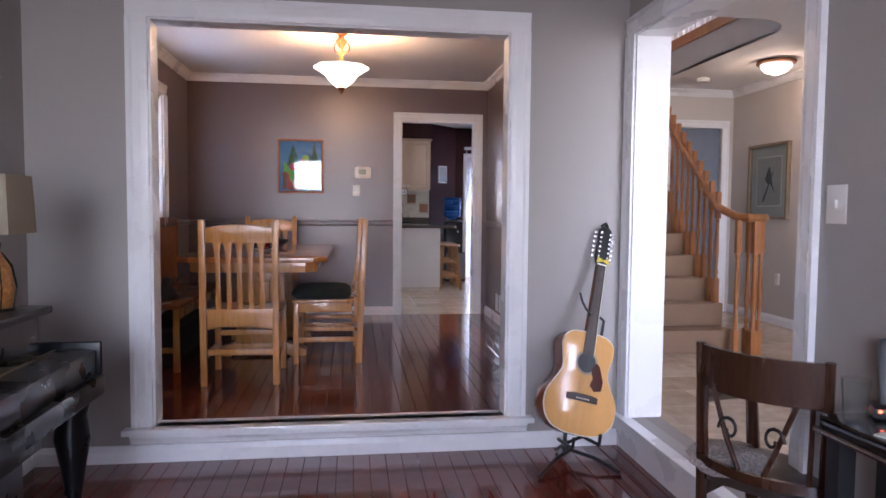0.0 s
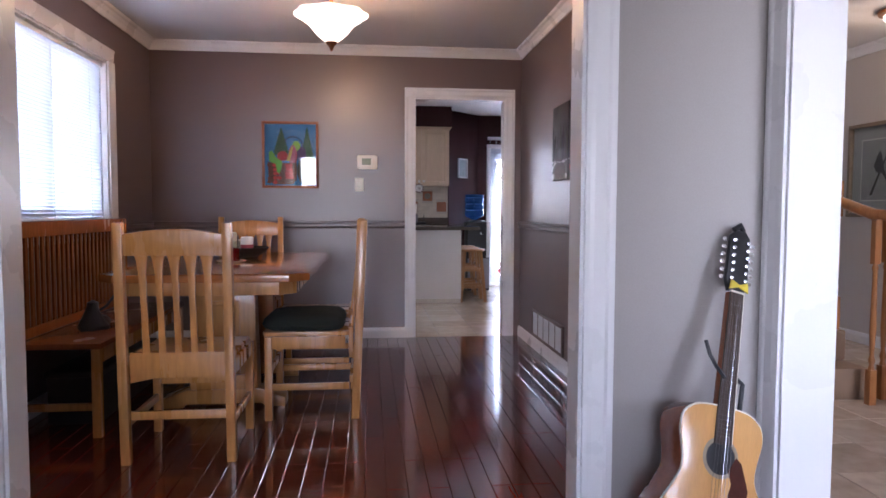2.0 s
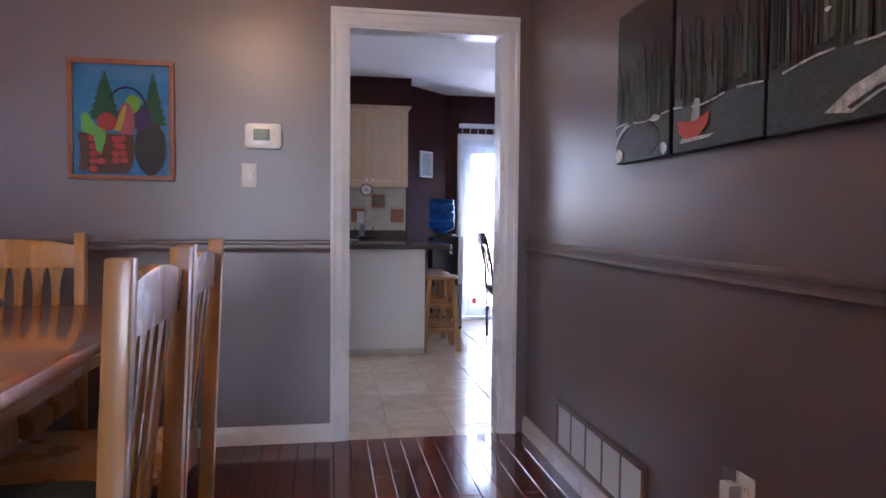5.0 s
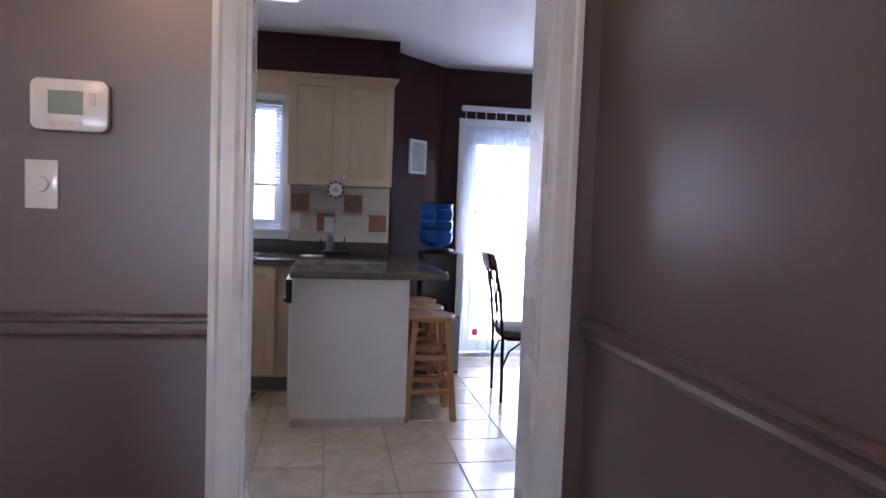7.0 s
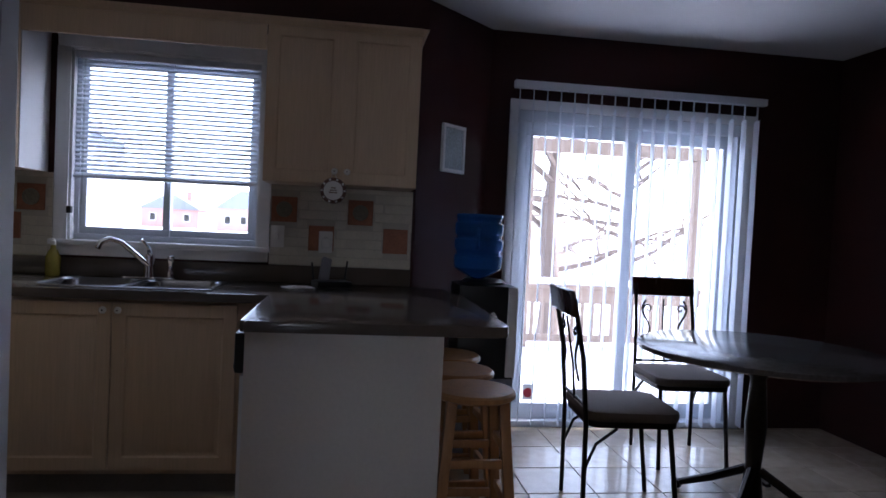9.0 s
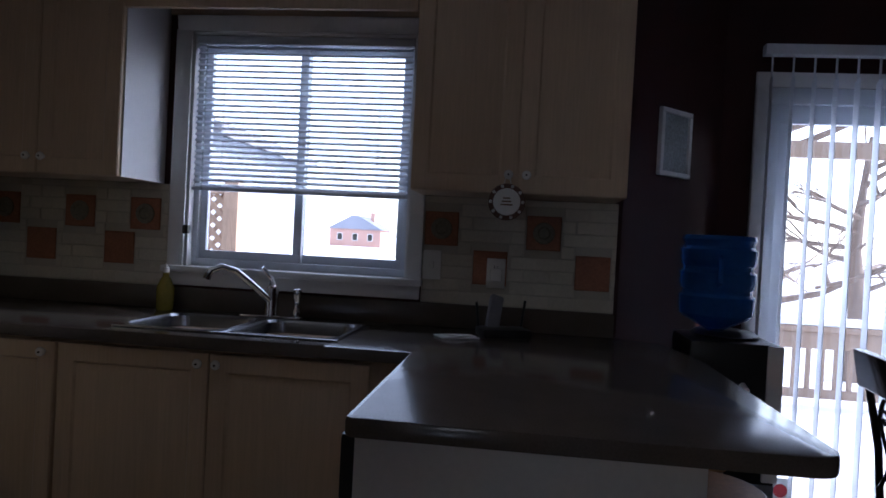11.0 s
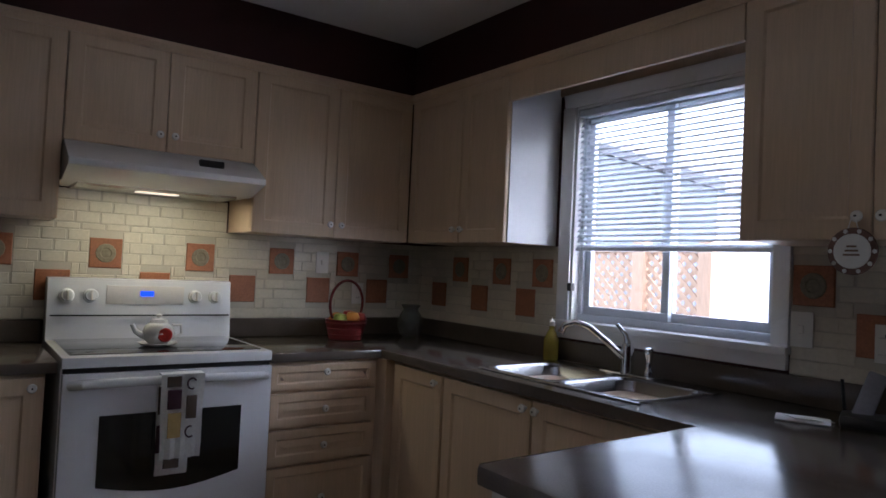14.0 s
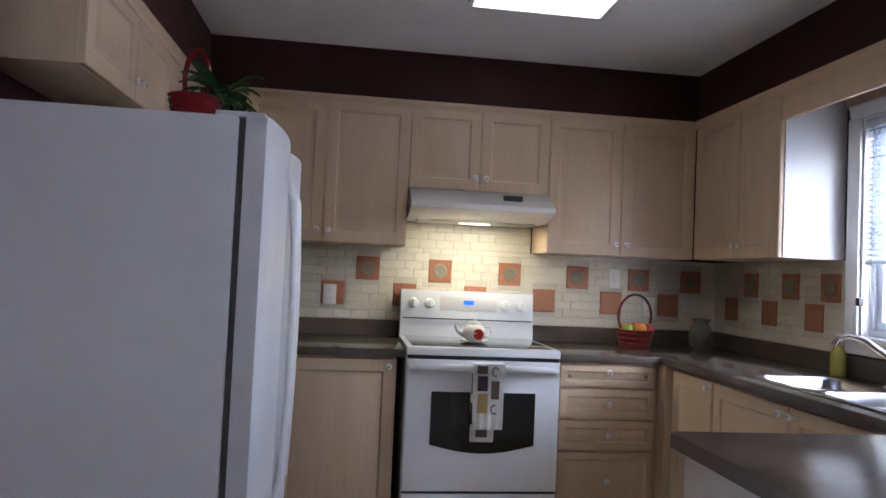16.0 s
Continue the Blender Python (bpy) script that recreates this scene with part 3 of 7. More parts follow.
# windows
def window(name, label, axis, plane, depth, a0, a1, z0, z1, sashes, group=""):
    """A vinyl slider window: frame, sashes, panes. depth: the way out of the room."""
    w = thing(name, label, "window", kind="structure")

    def B(s, e, lo, hi, d0, d1, bev=0.004):
        p, q = plane + depth * d0, plane + depth * d1
        return box(s, min(p, q), lo, e, max(p, q), hi, bev) if axis == "y" else box(min(p, q), s, lo, max(p, q), e, hi, bev)
    f = 0.035
    for nm, s, e, lo, hi in (("frame_bottom", a0, a1, z0, z0 + f), ("frame_top", a0, a1, z1 - f, z1), ("frame_side", a0, a0 + f, z0 + f, z1 - f), ("frame_side", a1 - f, a1, z0 + f, z1 - f)):
        part(nm, B(s, e, lo, hi, 0.04, 0.115), VINYL, w)
    n = len(sashes)
    for i, (s, e) in enumerate(sashes):
        d = 0.055 + 0.026 * (i % 2)
        g = 0.035
        sash = thing("sash", "", "")
        sash.parent = w
        for s2, e2, lo, hi in ((s, e, z0 + f, z0 + f + g), (s, e, z1 - f - g, z1 - f), (s, s + g, z0 + f + g, z1 - f - g), (e - g, e, z0 + f + g, z1 - f - g)):
            part("sash_rail", B(s2, e2, lo, hi, d, d + 0.024, 0.003), VINYL, sash)
        pane = part("pane", B(s + g, e - g, z0 + f + g, z1 - f - g, d + 0.010, d + 0.014, 0), GLASS, sash, smooth=False)
        pane.visible_shadow = False
    return w


wk = window("window_1", "white vinyl slider window over the sink", "y", 3.433, 1, WIN_K[0], WIN_K[1], WIN_K[2], WIN_K[3], [(WIN_K[0] + 0.03, -1.49), (-1.525, WIN_K[1] - 0.03)])
wl3 = thing("window_3", "white painted living room window with glazing bars", "window", kind="structure")
for nm, b in (("frame_bottom", (-2.9, 0.8, -1.1, 0.86)), ("frame_top", (-2.9, 2.29, -1.1, 2.35)), ("frame_side", (-2.9, 0.86, -2.84, 2.29)), ("frame_side", (-1.16, 0.86, -1.1, 2.29)), ("mullion", (-2.035, 0.86, -1.965, 2.29)), ("glazing_bar", (-2.84, 1.555, -2.035, 1.595)), ("glazing_bar", (-1.965, 1.555, -1.16, 1.595))):
    part(nm, box(b[0], -10.08, b[1], b[2], -10.03, b[3], 0.004), TRIM, wl3)
wd = window("window_2", "white vinyl window with closed blinds", "x", -3.05, -1, WIN_D[0], WIN_D[1], WIN_D[2], WIN_D[3], [(WIN_D[0] + 0.03, -1.66), (-1.70, WIN_D[1] - 0.03)])
bm = casing(bmesh.new(), "y", 3.432, -1, WIN_K[0], WIN_K[1], WIN_K[3], w=0.06, base=WIN_K[2], proud=0.022)
box(WIN_K[0] - 0.075, 3.385, WIN_K[2] - 0.022, WIN_K[1] + 0.065, 3.48, WIN_K[2] + 0.004, 0.005, bm)
box(WIN_K[0] - 0.055, 3.41, 0.995, WIN_K[1] + 0.055, 3.432, WIN_K[2] - 0.022, 0.004, bm)
lining(bm, "y", 3.434, 3.55, WIN_K[0], WIN_K[1], WIN_K[3], base=WIN_K[2])
part("window_trim", bm, TRIM, wk)
bm = casing(bmesh.new(), "x", -3.049, 1, WIN_D[0], WIN_D[1], WIN_D[3], w=0.085, base=WIN_D[2], proud=0.024)
box(-3.10, WIN_D[0] - 0.11, WIN_D[2] - 0.03, -2.99, WIN_D[1] + 0.11, WIN_D[2], 0.005, bm)
box(-3.049, WIN_D[0] - 0.08, WIN_D[2] - 0.11, -3.025, WIN_D[1] + 0.08, WIN_D[2] - 0.03, 0.004, bm)
lining(bm, "x", -3.17, -3.051, WIN_D[0], WIN_D[1], WIN_D[3], base=WIN_D[2])
part("window_trim", bm, TRIM, wd)


def slat_mesh(length, width):
    """A thin slat with a slight crown, along x."""
    t = bmesh.new()
    n = 3
    top = [[t.verts.new((s * length / 2, width * (k / n - 0.5), 0.003 * math.sin(math.pi * k / n))) for k in range(n + 1)] for s in (-1, 1)]
    bot = [[t.verts.new((s * length / 2, width * (k / n - 0.5), 0.003 * math.sin(math.pi * k / n) - 0.0012)) for k in range(n + 1)] for s in (-1, 1)]
    for k in range(n):
        t.faces.new((top[0][k], top[1][k], top[1][k + 1], top[0][k + 1]))
        t.faces.new((bot[0][k + 1], bot[1][k + 1], bot[1][k], bot[0][k]))
    t.faces.new((top[0][0], bot[0][0], bot[1][0], top[1][0]))
    t.faces.new((top[1][n], bot[1][n], bot[0][n], top[0][n]))
    return fin(t, "slat", BLIND)


def blind(label, m, length, top, bottom, pitch, tilt, head=0.03, width=0.024):
    b = thing("window_blind", label, "blind", m)
    part("headrail", box(-length / 2, -0.018, top - head, length / 2, 0.018, top, 0.003), BLIND, b)
    sm = slat_mesh(length - 0.01, width)
    z = top - head - pitch * 0.6
    while z > bottom + 0.02:
        s = new("slat", sm)
        s.parent = b
        s.matrix_basis = pose(0, 0, z, tilt, 0, 0)
        z -= pitch
    part("bottom_rail", box(-length / 2, -0.012, bottom, length / 2, 0.012, bottom + 0.014, 0.003), BLIND, b)
    for x in (-length * 0.36, 0.0, length * 0.36):
        part("cord", rod((x, -0.013, bottom), (x, -0.013, top - head), 0.0012, seg=5), BLIND, b)
    return b


kb = blind("white aluminium venetian blind, half raised", pose(-1.5, 3.452, 0), 0.90, 2.015, 1.385, 0.0235, 33, width=0.026)
part("wand", rod((-0.4, -0.025, 1.25), (-0.4, -0.025, 1.98), 0.004, seg=6), CLEAR, kb)
blind("white venetian blind, lowered and partly closed", pose(-3.085, -1.66, 0, 0, 0, 90), 1.46, 2.06, 1.02, 0.021, -52)

# sliding patio door
pd = thing("door_2", "white vinyl sliding patio door, closed", "patio door", kind="structure")
y0 = 3.93
part("frame_top", box(0.44, 3.9, 1.90, 1.94, 4.02, 1.97, 0.004), VINYL, pd)
part("threshold", box(0.44, 3.88, 0.002, 1.94, 4.02, 0.04, 0.004), VINYL, pd)
part("frame_side", box(0.44, 3.9, 0.04, 0.49, 4.02, 1.90, 0.004), VINYL, pd)
part("frame_side", box(1.89, 3.9, 0.04, 1.94, 4.02, 1.90, 0.004), VINYL, pd)
for i, (s, e) in enumerate(((0.49, 1.22), (1.16, 1.89))):
    d = 3.93 + 0.035 * i
    pan = thing("door_panel", "", "")
    pan.parent = pd
    part("bottom_rail", box(s, d, 0.04, e, d + 0.03, 0.14, 0.003), VINYL, pan)
    part("top_rail", box(s, d, 1.82, e, d + 0.03, 1.90, 0.003), VINYL, pan)
    part("stile", box(s, d, 0.14, s + 0.055, d + 0.03, 1.82, 0.003), VINYL, pan)
    part("stile", box(e - 0.055, d, 0.14, e, d + 0.03, 1.82, 0.003), VINYL, pan)
    pane = part("pane", box(s + 0.055, d + 0.012, 0.14, e - 0.055, d + 0.017, 1.82), GLASS, pan, smooth=False)
    pane.visible_shadow = False
part("casing", casing(bmesh.new(), "y", 3.899, -1, 0.44, 1.94, 1.97, w=0.06), TRIM, pd)
sec = thing("security_sticker", "small red and white security sticker on the door glass", "sticker")
part("plate", box(0.56, 3.935, 0.16, 0.63, 3.9405, 0.26), PAPER, sec)
part("emblem", slab([(0.03 * math.cos(a), 0.03 * math.sin(a)) for a in (math.pi * k / 8 for k in range(16))], 0, 0.002, m=pose(0.595, 3.9345, 0.205, 90, 0, 0)), flat("red_print", (0.4, 0.03, 0.04)), sec)
# vertical blinds
vb = thing("vertical_blind", "white vertical blind vanes turned open before the patio door", "blind")
part("headrail", box(0.385, 3.80, 2.085, 2.02, 3.85, 2.13, 0.004), BLIND, vb)
vane = fin(box(-0.044, -0.0012, 0.03, 0.044, 0.0012, 1.99, 0.0), "vane", BLIND)
clip = fin(box(-0.008, -0.003, 1.99, 0.008, 0.003, 2.085), "hanger", BLIND)
for k in range(19):
    for nm, me in (("vane", vane), ("hanger", clip)):
        v = new(nm, me)
        v.parent = vb
        v.matrix_basis = pose(0.42 + k * 0.086, 3.825, 0, 0, 0, 79)


# ---- kitchen ----
XS, YS, CT = -3.149, 3.433, 0.895


def raised_panel(w, h, th=0.019, frame=0.055, bm=None, m=None):
    """A cabinet front with a raised centre panel; front at y = -th, from (0, 0) to (w, h) in x and z."""
    t = bmesh.new()
    bmesh.ops.create_cube(t, size=1)
    bmesh.ops.scale(t, vec=(w, th, h), verts=t.verts)
    bmesh.ops.translate(t, vec=(w / 2, -th / 2, h / 2), verts=t.verts)
    f = [f for f in t.faces if f.normal.y < -0.9]
    fr = min(frame, h * 0.26)
    for thick, depth in ((fr, 0), (0.007, -0.007), (0.010, 0), (0.016, 0.006)):
        bmesh.ops.inset_region(t, faces=f, thickness=thick, depth=depth, use_even_offset=True)
    es = [e for e in t.edges if len(e.link_faces) == 2 and e.calc_face_angle(0) > 1.4 and all(abs(v.co.y + th) < 1e-5 or abs(v.co.x) < 1e-5 or abs(v.co.x - w) < 1e-5 for v in e.verts)]
    bmesh.ops.bevel(t, geom=[e for e in es if all(abs(v.co.y + th) < 1e-5 for v in e.verts) and any(abs(v.co.x) < 1e-5 or abs(v.co.x - w) < 1e-5 or abs(v.co.z) < 1e-5 or abs(v.co.z - h) < 1e-5 for v in e.verts)], offset=0.003, segments=2, affect="EDGES")
    return join(bm, t, m)


def knob(parent, x, y, z):
    k = part("knob", lathe([(0.006, 0), (0.006, 0.010), (0.014, 0.014), (0.016, 0.020), (0.013, 0.026), (0.0, 0.028)], 14, m=pose(x, y, z, 90, 0, 0)), PORCELAIN, parent, "white porcelain knob")
    part("screw", lathe([(0.0035, 0.0), (0.0035, 0.002), (0.0, 0.0025)], 8, m=pose(x, y - 0.0275, z, 90, 0, 0)), IRON, k)
    return k


def cabinet(name, label, m, w, z0, z1, depth, fronts, group, kick=0.0, body=CABINET):
    """A cabinet unit; fronts: (kind, x0, x1, z0, z1, knob x, knob z)."""
    c = thing(name, label, "cabinet", m, group)
    part("body", box(0, -depth + 0.02, z0 + kick, w, 0, z1, 0.002), body, c)
    if kick:
        part("toe_kick", box(0, -depth + 0.08, z0, w, 0, z0 + kick), flat("grey_vinyl_kick", (0.20, 0.18, 0.17)), c)
    for kind, a, b, lo, hi, kx, kz in fronts:
        d = part(kind, raised_panel(b - a - 0.004, hi - lo - 0.004, frame=0.055 if kind == "door" else 0.035, m=pose(a + 0.002, -depth + 0.019, lo + 0.002)), CABINET, c)
        knob(d, kx, -depth, kz)
    return c


UP, BT = 2.15, 1.404
G = "kitchen wall cabinets"
two = lambda w, lo, hi, kz, mid=None: [("door", 0.0, mid or w / 2, lo, hi, (mid or w / 2) - 0.03, kz), ("door", mid or w / 2, w, lo, hi, (mid or w / 2) + 0.03, kz)]
cabinet("wall_cabinet", "pickled maple two-door wall cabinet beside the patio nook", pose(-0.984, YS, 0), 0.734, BT, UP, 0.32, two(0.734, BT, UP, 1.465), G)
cabinet("wall_cabinet", "pickled maple corner wall cabinet beside the sink window", pose(-2.829, YS, 0), 0.762, BT, UP, 0.32, two(0.762, BT, UP, 1.465, 0.439), G)
cabinet("wall_cabinet", "pickled maple two-door wall cabinet in the corner", pose(XS, 2.272, 0, 0, 0, 90), 0.84, BT, UP, 0.32, two(0.84, BT, UP, 1.465, 0.414), G)
cabinet("wall_cabinet", "short pickled maple wall cabinet over the range hood", pose(XS, 1.509, 0, 0, 0, 90), 0.762, 1.712, UP, 0.32, two(0.76, 1.712, UP, 1.78), G)
cabinet("wall_cabinet", "pickled maple two-door wall cabinet beside the range hood", pose(XS, 0.65, 0, 0, 0, 90), 0.858, BT, UP, 0.32, two(0.858, BT, UP, 1.465, 0.42), G)
cabinet("wall_cabinet", "pickled maple wall cabinet above the refrigerator", pose(-1.36, 0.122, 0, 0, 0, 180), 0.92, 1.83, UP, 0.31, two(0.92, 1.83, UP, 1.90), G)
part("side_panel", box(-2.0668, YS - 0.30, BT + 0.001, -2.0628, YS - 0.002, UP, 0.0), flat("white_melamine", (0.76, 0.76, 0.77), 0.6, 0.03), bpy.data.objects["wall_cabinet.001"], "white side panel").matrix_parent_inverse = pose(-2.829, YS, 0).inverted()
struct("window_head_board", box(-2.06, YS - 0.012, 2.095, -0.988, YS - 0.001, 2.17), CABINET, "pickled maple board above the window casing", "trim")
va = tagged(part("window_valance", box(-2.064, YS - 0.32, 2.02, -0.987, YS - 0.30, 2.15, 0.002), CABINET), "pickled maple valance board above the sink window", "valance", kind="structure")
bm = bmesh.new()
CORN = [(0, 0), (0.006, 0), (0.012, 0.012), (0.026, 0.024), (0.030, 0.036), (0, 0.036)]
profile_bar(CORN, (-2.82, YS - 0.32, 2.135), (-0.25, YS - 0.32, 2.135), bm=bm)
profile_bar(CORN, (-0.25, YS - 0.34, 2.135), (-0.25, YS - 0.002, 2.135), bm=bm)
profile_bar(CORN, (XS + 0.32, 0.45, 2.135), (XS + 0.32, YS - 0.31, 2.135), bm=bm)
profile_bar(CORN, (-1.36, 0.432, 2.135), (XS + 0.32, 0.432, 2.135), bm=bm)
struct("cabinet_cornice", bm, CABINET, "pickled maple cornice along the cabinet tops", "trim")
bm = box(XS, YS - 0.31, 2.172, -0.22, YS, T)
box(XS, 0.46, 2.172, XS + 0.31, YS - 0.31, T, 0, bm)
box(XS, 0.12, 2.172, -1.35, 0.46, T, 0, bm)
struct("bulkhead_kitchen", bm, PAINT_BURGUNDY, "burgundy painted bulkhead above the cabinets", "bulkhead")

# base units
BZ = CT - 0.042
KG = "kitchen base cabinets"
cabinet("base_cabinet", "pickled maple base cabinet in the corner", pose(-2.46, YS, 0), 0.40, 0, BZ, 0.615, [("door", 0.03, 0.395, 0.12, BZ - 0.01, 0.36, 0.81)], KG, 0.10)
cabinet("sink_cabinet", "pickled maple two-door sink cabinet", pose(-2.056, YS, 0), 1.13, 0, BZ, 0.615, [("door", 0.0, 0.515, 0.12, BZ - 0.01, 0.485, 0.81), ("door", 0.515, 1.03, 0.12, BZ - 0.01, 0.545, 0.81)], KG, 0.10)
dr4 = [("drawer", 0.004, 0.50, 0.735, BZ - 0.012, 0.252, 0.81), ("drawer", 0.004, 0.50, 0.58, 0.725, 0.252, 0.652), ("drawer", 0.004, 0.50, 0.425, 0.57, 0.252, 0.497), ("drawer", 0.004, 0.50, 0.13, 0.415, 0.252, 0.275)]
cabinet("drawer_cabinet", "pickled maple four-drawer base cabinet", pose(XS, 2.274, 0, 0, 0, 90), 0.52, 0, BZ, 0.625, dr4, KG, 0.10)
cabinet("base_cabinet", "pickled maple base cabinet beside the stove", pose(XS, 0.92, 0, 0, 0, 90), 0.55, 0, BZ, 0.625, [("door", 0.0, 0.545, 0.12, BZ - 0.01, 0.51, 0.81)], KG, 0.10)
pen = thing("peninsula_base", "white laminate peninsula base with an end panel", "cabinet")
part("end_panel", box(-0.888, 2.086, 0.05, -0.227, 2.106, BZ, 0.002), PANEL, pen)
part("side_panel", box(-0.247, 2.106, 0.05, -0.227, YS, BZ, 0.002), PANEL, pen)
part("base_strip", box(-0.884, 2.089, 0.0, -0.231, 2.104, 0.05, 0.002), flat("beige_base_tile", (0.50, 0.44, 0.36)), pen)
part("carcass", box(-0.86, 2.106, 0.0, -0.247, YS, BZ), CABINET, pen)
dw = thing("dishwasher", "white dishwasher with a black control panel under the counter", "dishwasher")
part("door_panel", box(-0.905, 2.115, 0.10, -0.862, 2.72, 0.70, 0.006), STOVE_WHITE, dw)
part("control_panel", box(-0.925, 2.115, 0.705, -0.862, 2.72, BZ - 0.01, 0.012), BLACK, dw, "black control panel")
part("handle", box(-0.94, 2.2, 0.70, -0.91, 2.64, 0.725, 0.008), BLACK, dw)


# worktops
def arc_pts(cx, cy, r, a0, a1, n=6):
    return [(cx + r * math.cos(radians(a0 + (a1 - a0) * k / n)), cy + r * math.sin(radians(a0 + (a1 - a0) * k / n))) for k in range(n + 1)]


SINK = (-1.915, -1.150, 2.885, 3.325)
wt = thing("worktop", "grey-brown laminate worktop with a raised back edge", "worktop")
# the top is made of strips round the sink opening
sx0, sx1, sy0, sy1 = SINK
main = [(XS, 2.27), (XS + 0.635, 2.27), (XS + 0.635, YS - 0.635), (sx0 + 0.02, YS - 0.635), (sx0 + 0.02, YS), (XS, YS)]
right = [(sx1 - 0.02, YS - 0.635), (-0.901, YS - 0.635), (-0.901, 2.06), (-0.887, 2.046)] + arc_pts(-0.06, 2.106, 0.06, -90, 0) + [(0.0, 3.0), (-0.06, YS - 0.08), (-0.23, YS), (sx1 - 0.02, YS)]
part("top", slab(main, CT - 0.04, CT, 0.008), COUNTER, wt)
part("peninsula_top", slab(right, CT - 0.04, CT, 0.008), COUNTER, wt)
bm = box(sx0 + 0.02, YS - 0.635, CT - 0.04, sx1 - 0.02, sy0 + 0.02, CT, 0.0)
part("front_strip", bm, COUNTER, wt)
part("rear_strip", box(sx0 + 0.02, sy1 - 0.02, CT - 0.04, sx1 - 0.02, YS, CT, 0.0), COUNTER, wt)
bm = box(XS + 0.02, YS - 0.02, CT, -0.23, YS, 0.985, 0.004)
box(XS, 2.27, CT, XS + 0.02, YS - 0.001, 0.985, 0.004, bm)
part("back_edge", bm, COUNTER, wt)
wl = thing("worktop", "grey-brown laminate worktop beside the stove", "worktop")
part("top", slab([(XS, 0.47), (XS + 0.635, 0.47), (XS + 0.635, 1.503), (XS, 1.503)], CT - 0.04, CT, 0.008), COUNTER, wl)
part("back_edge", box(XS, 0.47, CT, XS + 0.02, 1.503, 0.985, 0.004), COUNTER, wl)
struct("corner_filler", box(XS, 2.795, 0.10, -2.461, 3.43, BZ), CABINET, "plain maple filler in the cabinet corner", "filler")
struct("wall_cabinet_filler", box(-2.82, 0.122, BT, -2.284, 0.425, UP), CABINET, "plain maple panel beside the refrigerator cabinet", "filler")
struct("base_filler", box(XS, 0.47, 0, XS + 0.6, 0.92, BZ), CABINET, "plain maple filler behind the refrigerator", "filler")

# sink and tap
sk = thing("double_sink", "stainless steel double-bowl sink set in the worktop", "sink")


def rrect(x0, y0, x1, y1, r, n=5):
    return arc_pts(x1 - r, y1 - r, r, 0, 90, n) + arc_pts(x0 + r, y1 - r, r, 90, 180, n) + arc_pts(x0 + r, y0 + r, r, 180, 270, n) + arc_pts(x1 - r, y0 + r, r, 270, 360, n)


def bowl(x0, y0, x1, y1, z, depth):
    t = bmesh.new()
    rings = [[t.verts.new((x, y, h)) for x, y in rrect(x0 + i, y0 + i, x1 - i, y1 - i, r)] for i, h, r in ((-0.016, z - 0.001, 0.075), (-0.014, z + 0.005, 0.073), (-0.004, z + 0.005, 0.065), (0.004, z - 0.004, 0.06), (0.016, z - depth * 0.9, 0.05), (0.04, z - depth, 0.03))]
    n = len(rings[0])
    for a, b in zip(rings, rings[1:]):
        for k in range(n):
            t.faces.new((a[k], a[(k + 1) % n], b[(k + 1) % n], b[k]))
    t.faces.new(rings[-1])
    bmesh.ops.recalc_face_normals(t, faces=t.faces[:])
    return t


part("bowl", bowl(sx0 + 0.02, sy0 + 0.02, -1.555, sy1 - 0.06, CT + 0.002, 0.17), STEEL, sk)
part("bowl", bowl(-1.515, sy0 + 0.02, sx1 - 0.02, sy1 - 0.06, CT + 0.002, 0.17), STEEL, sk)
bm = box(sx0, sy1 - 0.05, CT, sx1, sy1 + 0.005, CT + 0.006, 0.003)
box(-1.545, sy0, CT, -1.525, sy1 - 0.045, CT + 0.0055, 0.002, bm)
box(sx0, sy0 - 0.004, CT, sx1, sy0 + 0.008, CT + 0.006, 0.003, bm)
part("ledge", bm, STEEL, sk)
for x in (-1.735, -1.335):
    part("drain", lathe([(0.0, 0.0), (0.03, 0.0), (0.036, 0.003), (0.04, 0.0)], 16, m=pose(x, 3.08, CT - 0.166)), CHROME, sk)
tap = thing("kitchen_tap", "chrome single-lever kitchen tap with side spray", "tap")
fx, fy = -1.53, 3.30
part("base_plate", slab(rrect(fx - 0.13, fy - 0.025, fx + 0.13, fy + 0.025, 0.024), CT + 0.006, CT + 0.016, 0.003), CHROME, tap)
part("column", lathe([(0.028, 0), (0.026, 0.03), (0.024, 0.10), (0.020, 0.115), (0.0, 0.12)], 16, m=pose(fx, fy, CT + 0.014)), CHROME, tap)
part("spout", tube([(fx, fy - 0.01, CT + 0.07), (fx - 0.05, fy - 0.06, CT + 0.13), (fx - 0.10, fy - 0.11, CT + 0.185), (fx - 0.14, fy - 0.145, CT + 0.20), (fx - 0.17, fy - 0.17, CT + 0.185), (fx - 0.18, fy - 0.18, CT + 0.155)], [0.014, 0.013, 0.012, 0.012, 0.013, 0.014], 10), CHROME, tap)
part("lever", tube([(fx, fy, CT + 0.13), (fx - 0.005, fy - 0.005, CT + 0.16), (fx - 0.03, fy - 0.03, CT + 0.20)], [0.014, 0.009, 0.007], 8), CHROME, tap)
part("side_spray", lathe([(0.016, 0), (0.016, 0.02), (0.011, 0.03), (0.011, 0.06), (0.017, 0.08), (0.017, 0.105), (0.0, 0.112)], 12, m=pose(fx + 0.10, fy, CT + 0.016)), CHROME, tap)

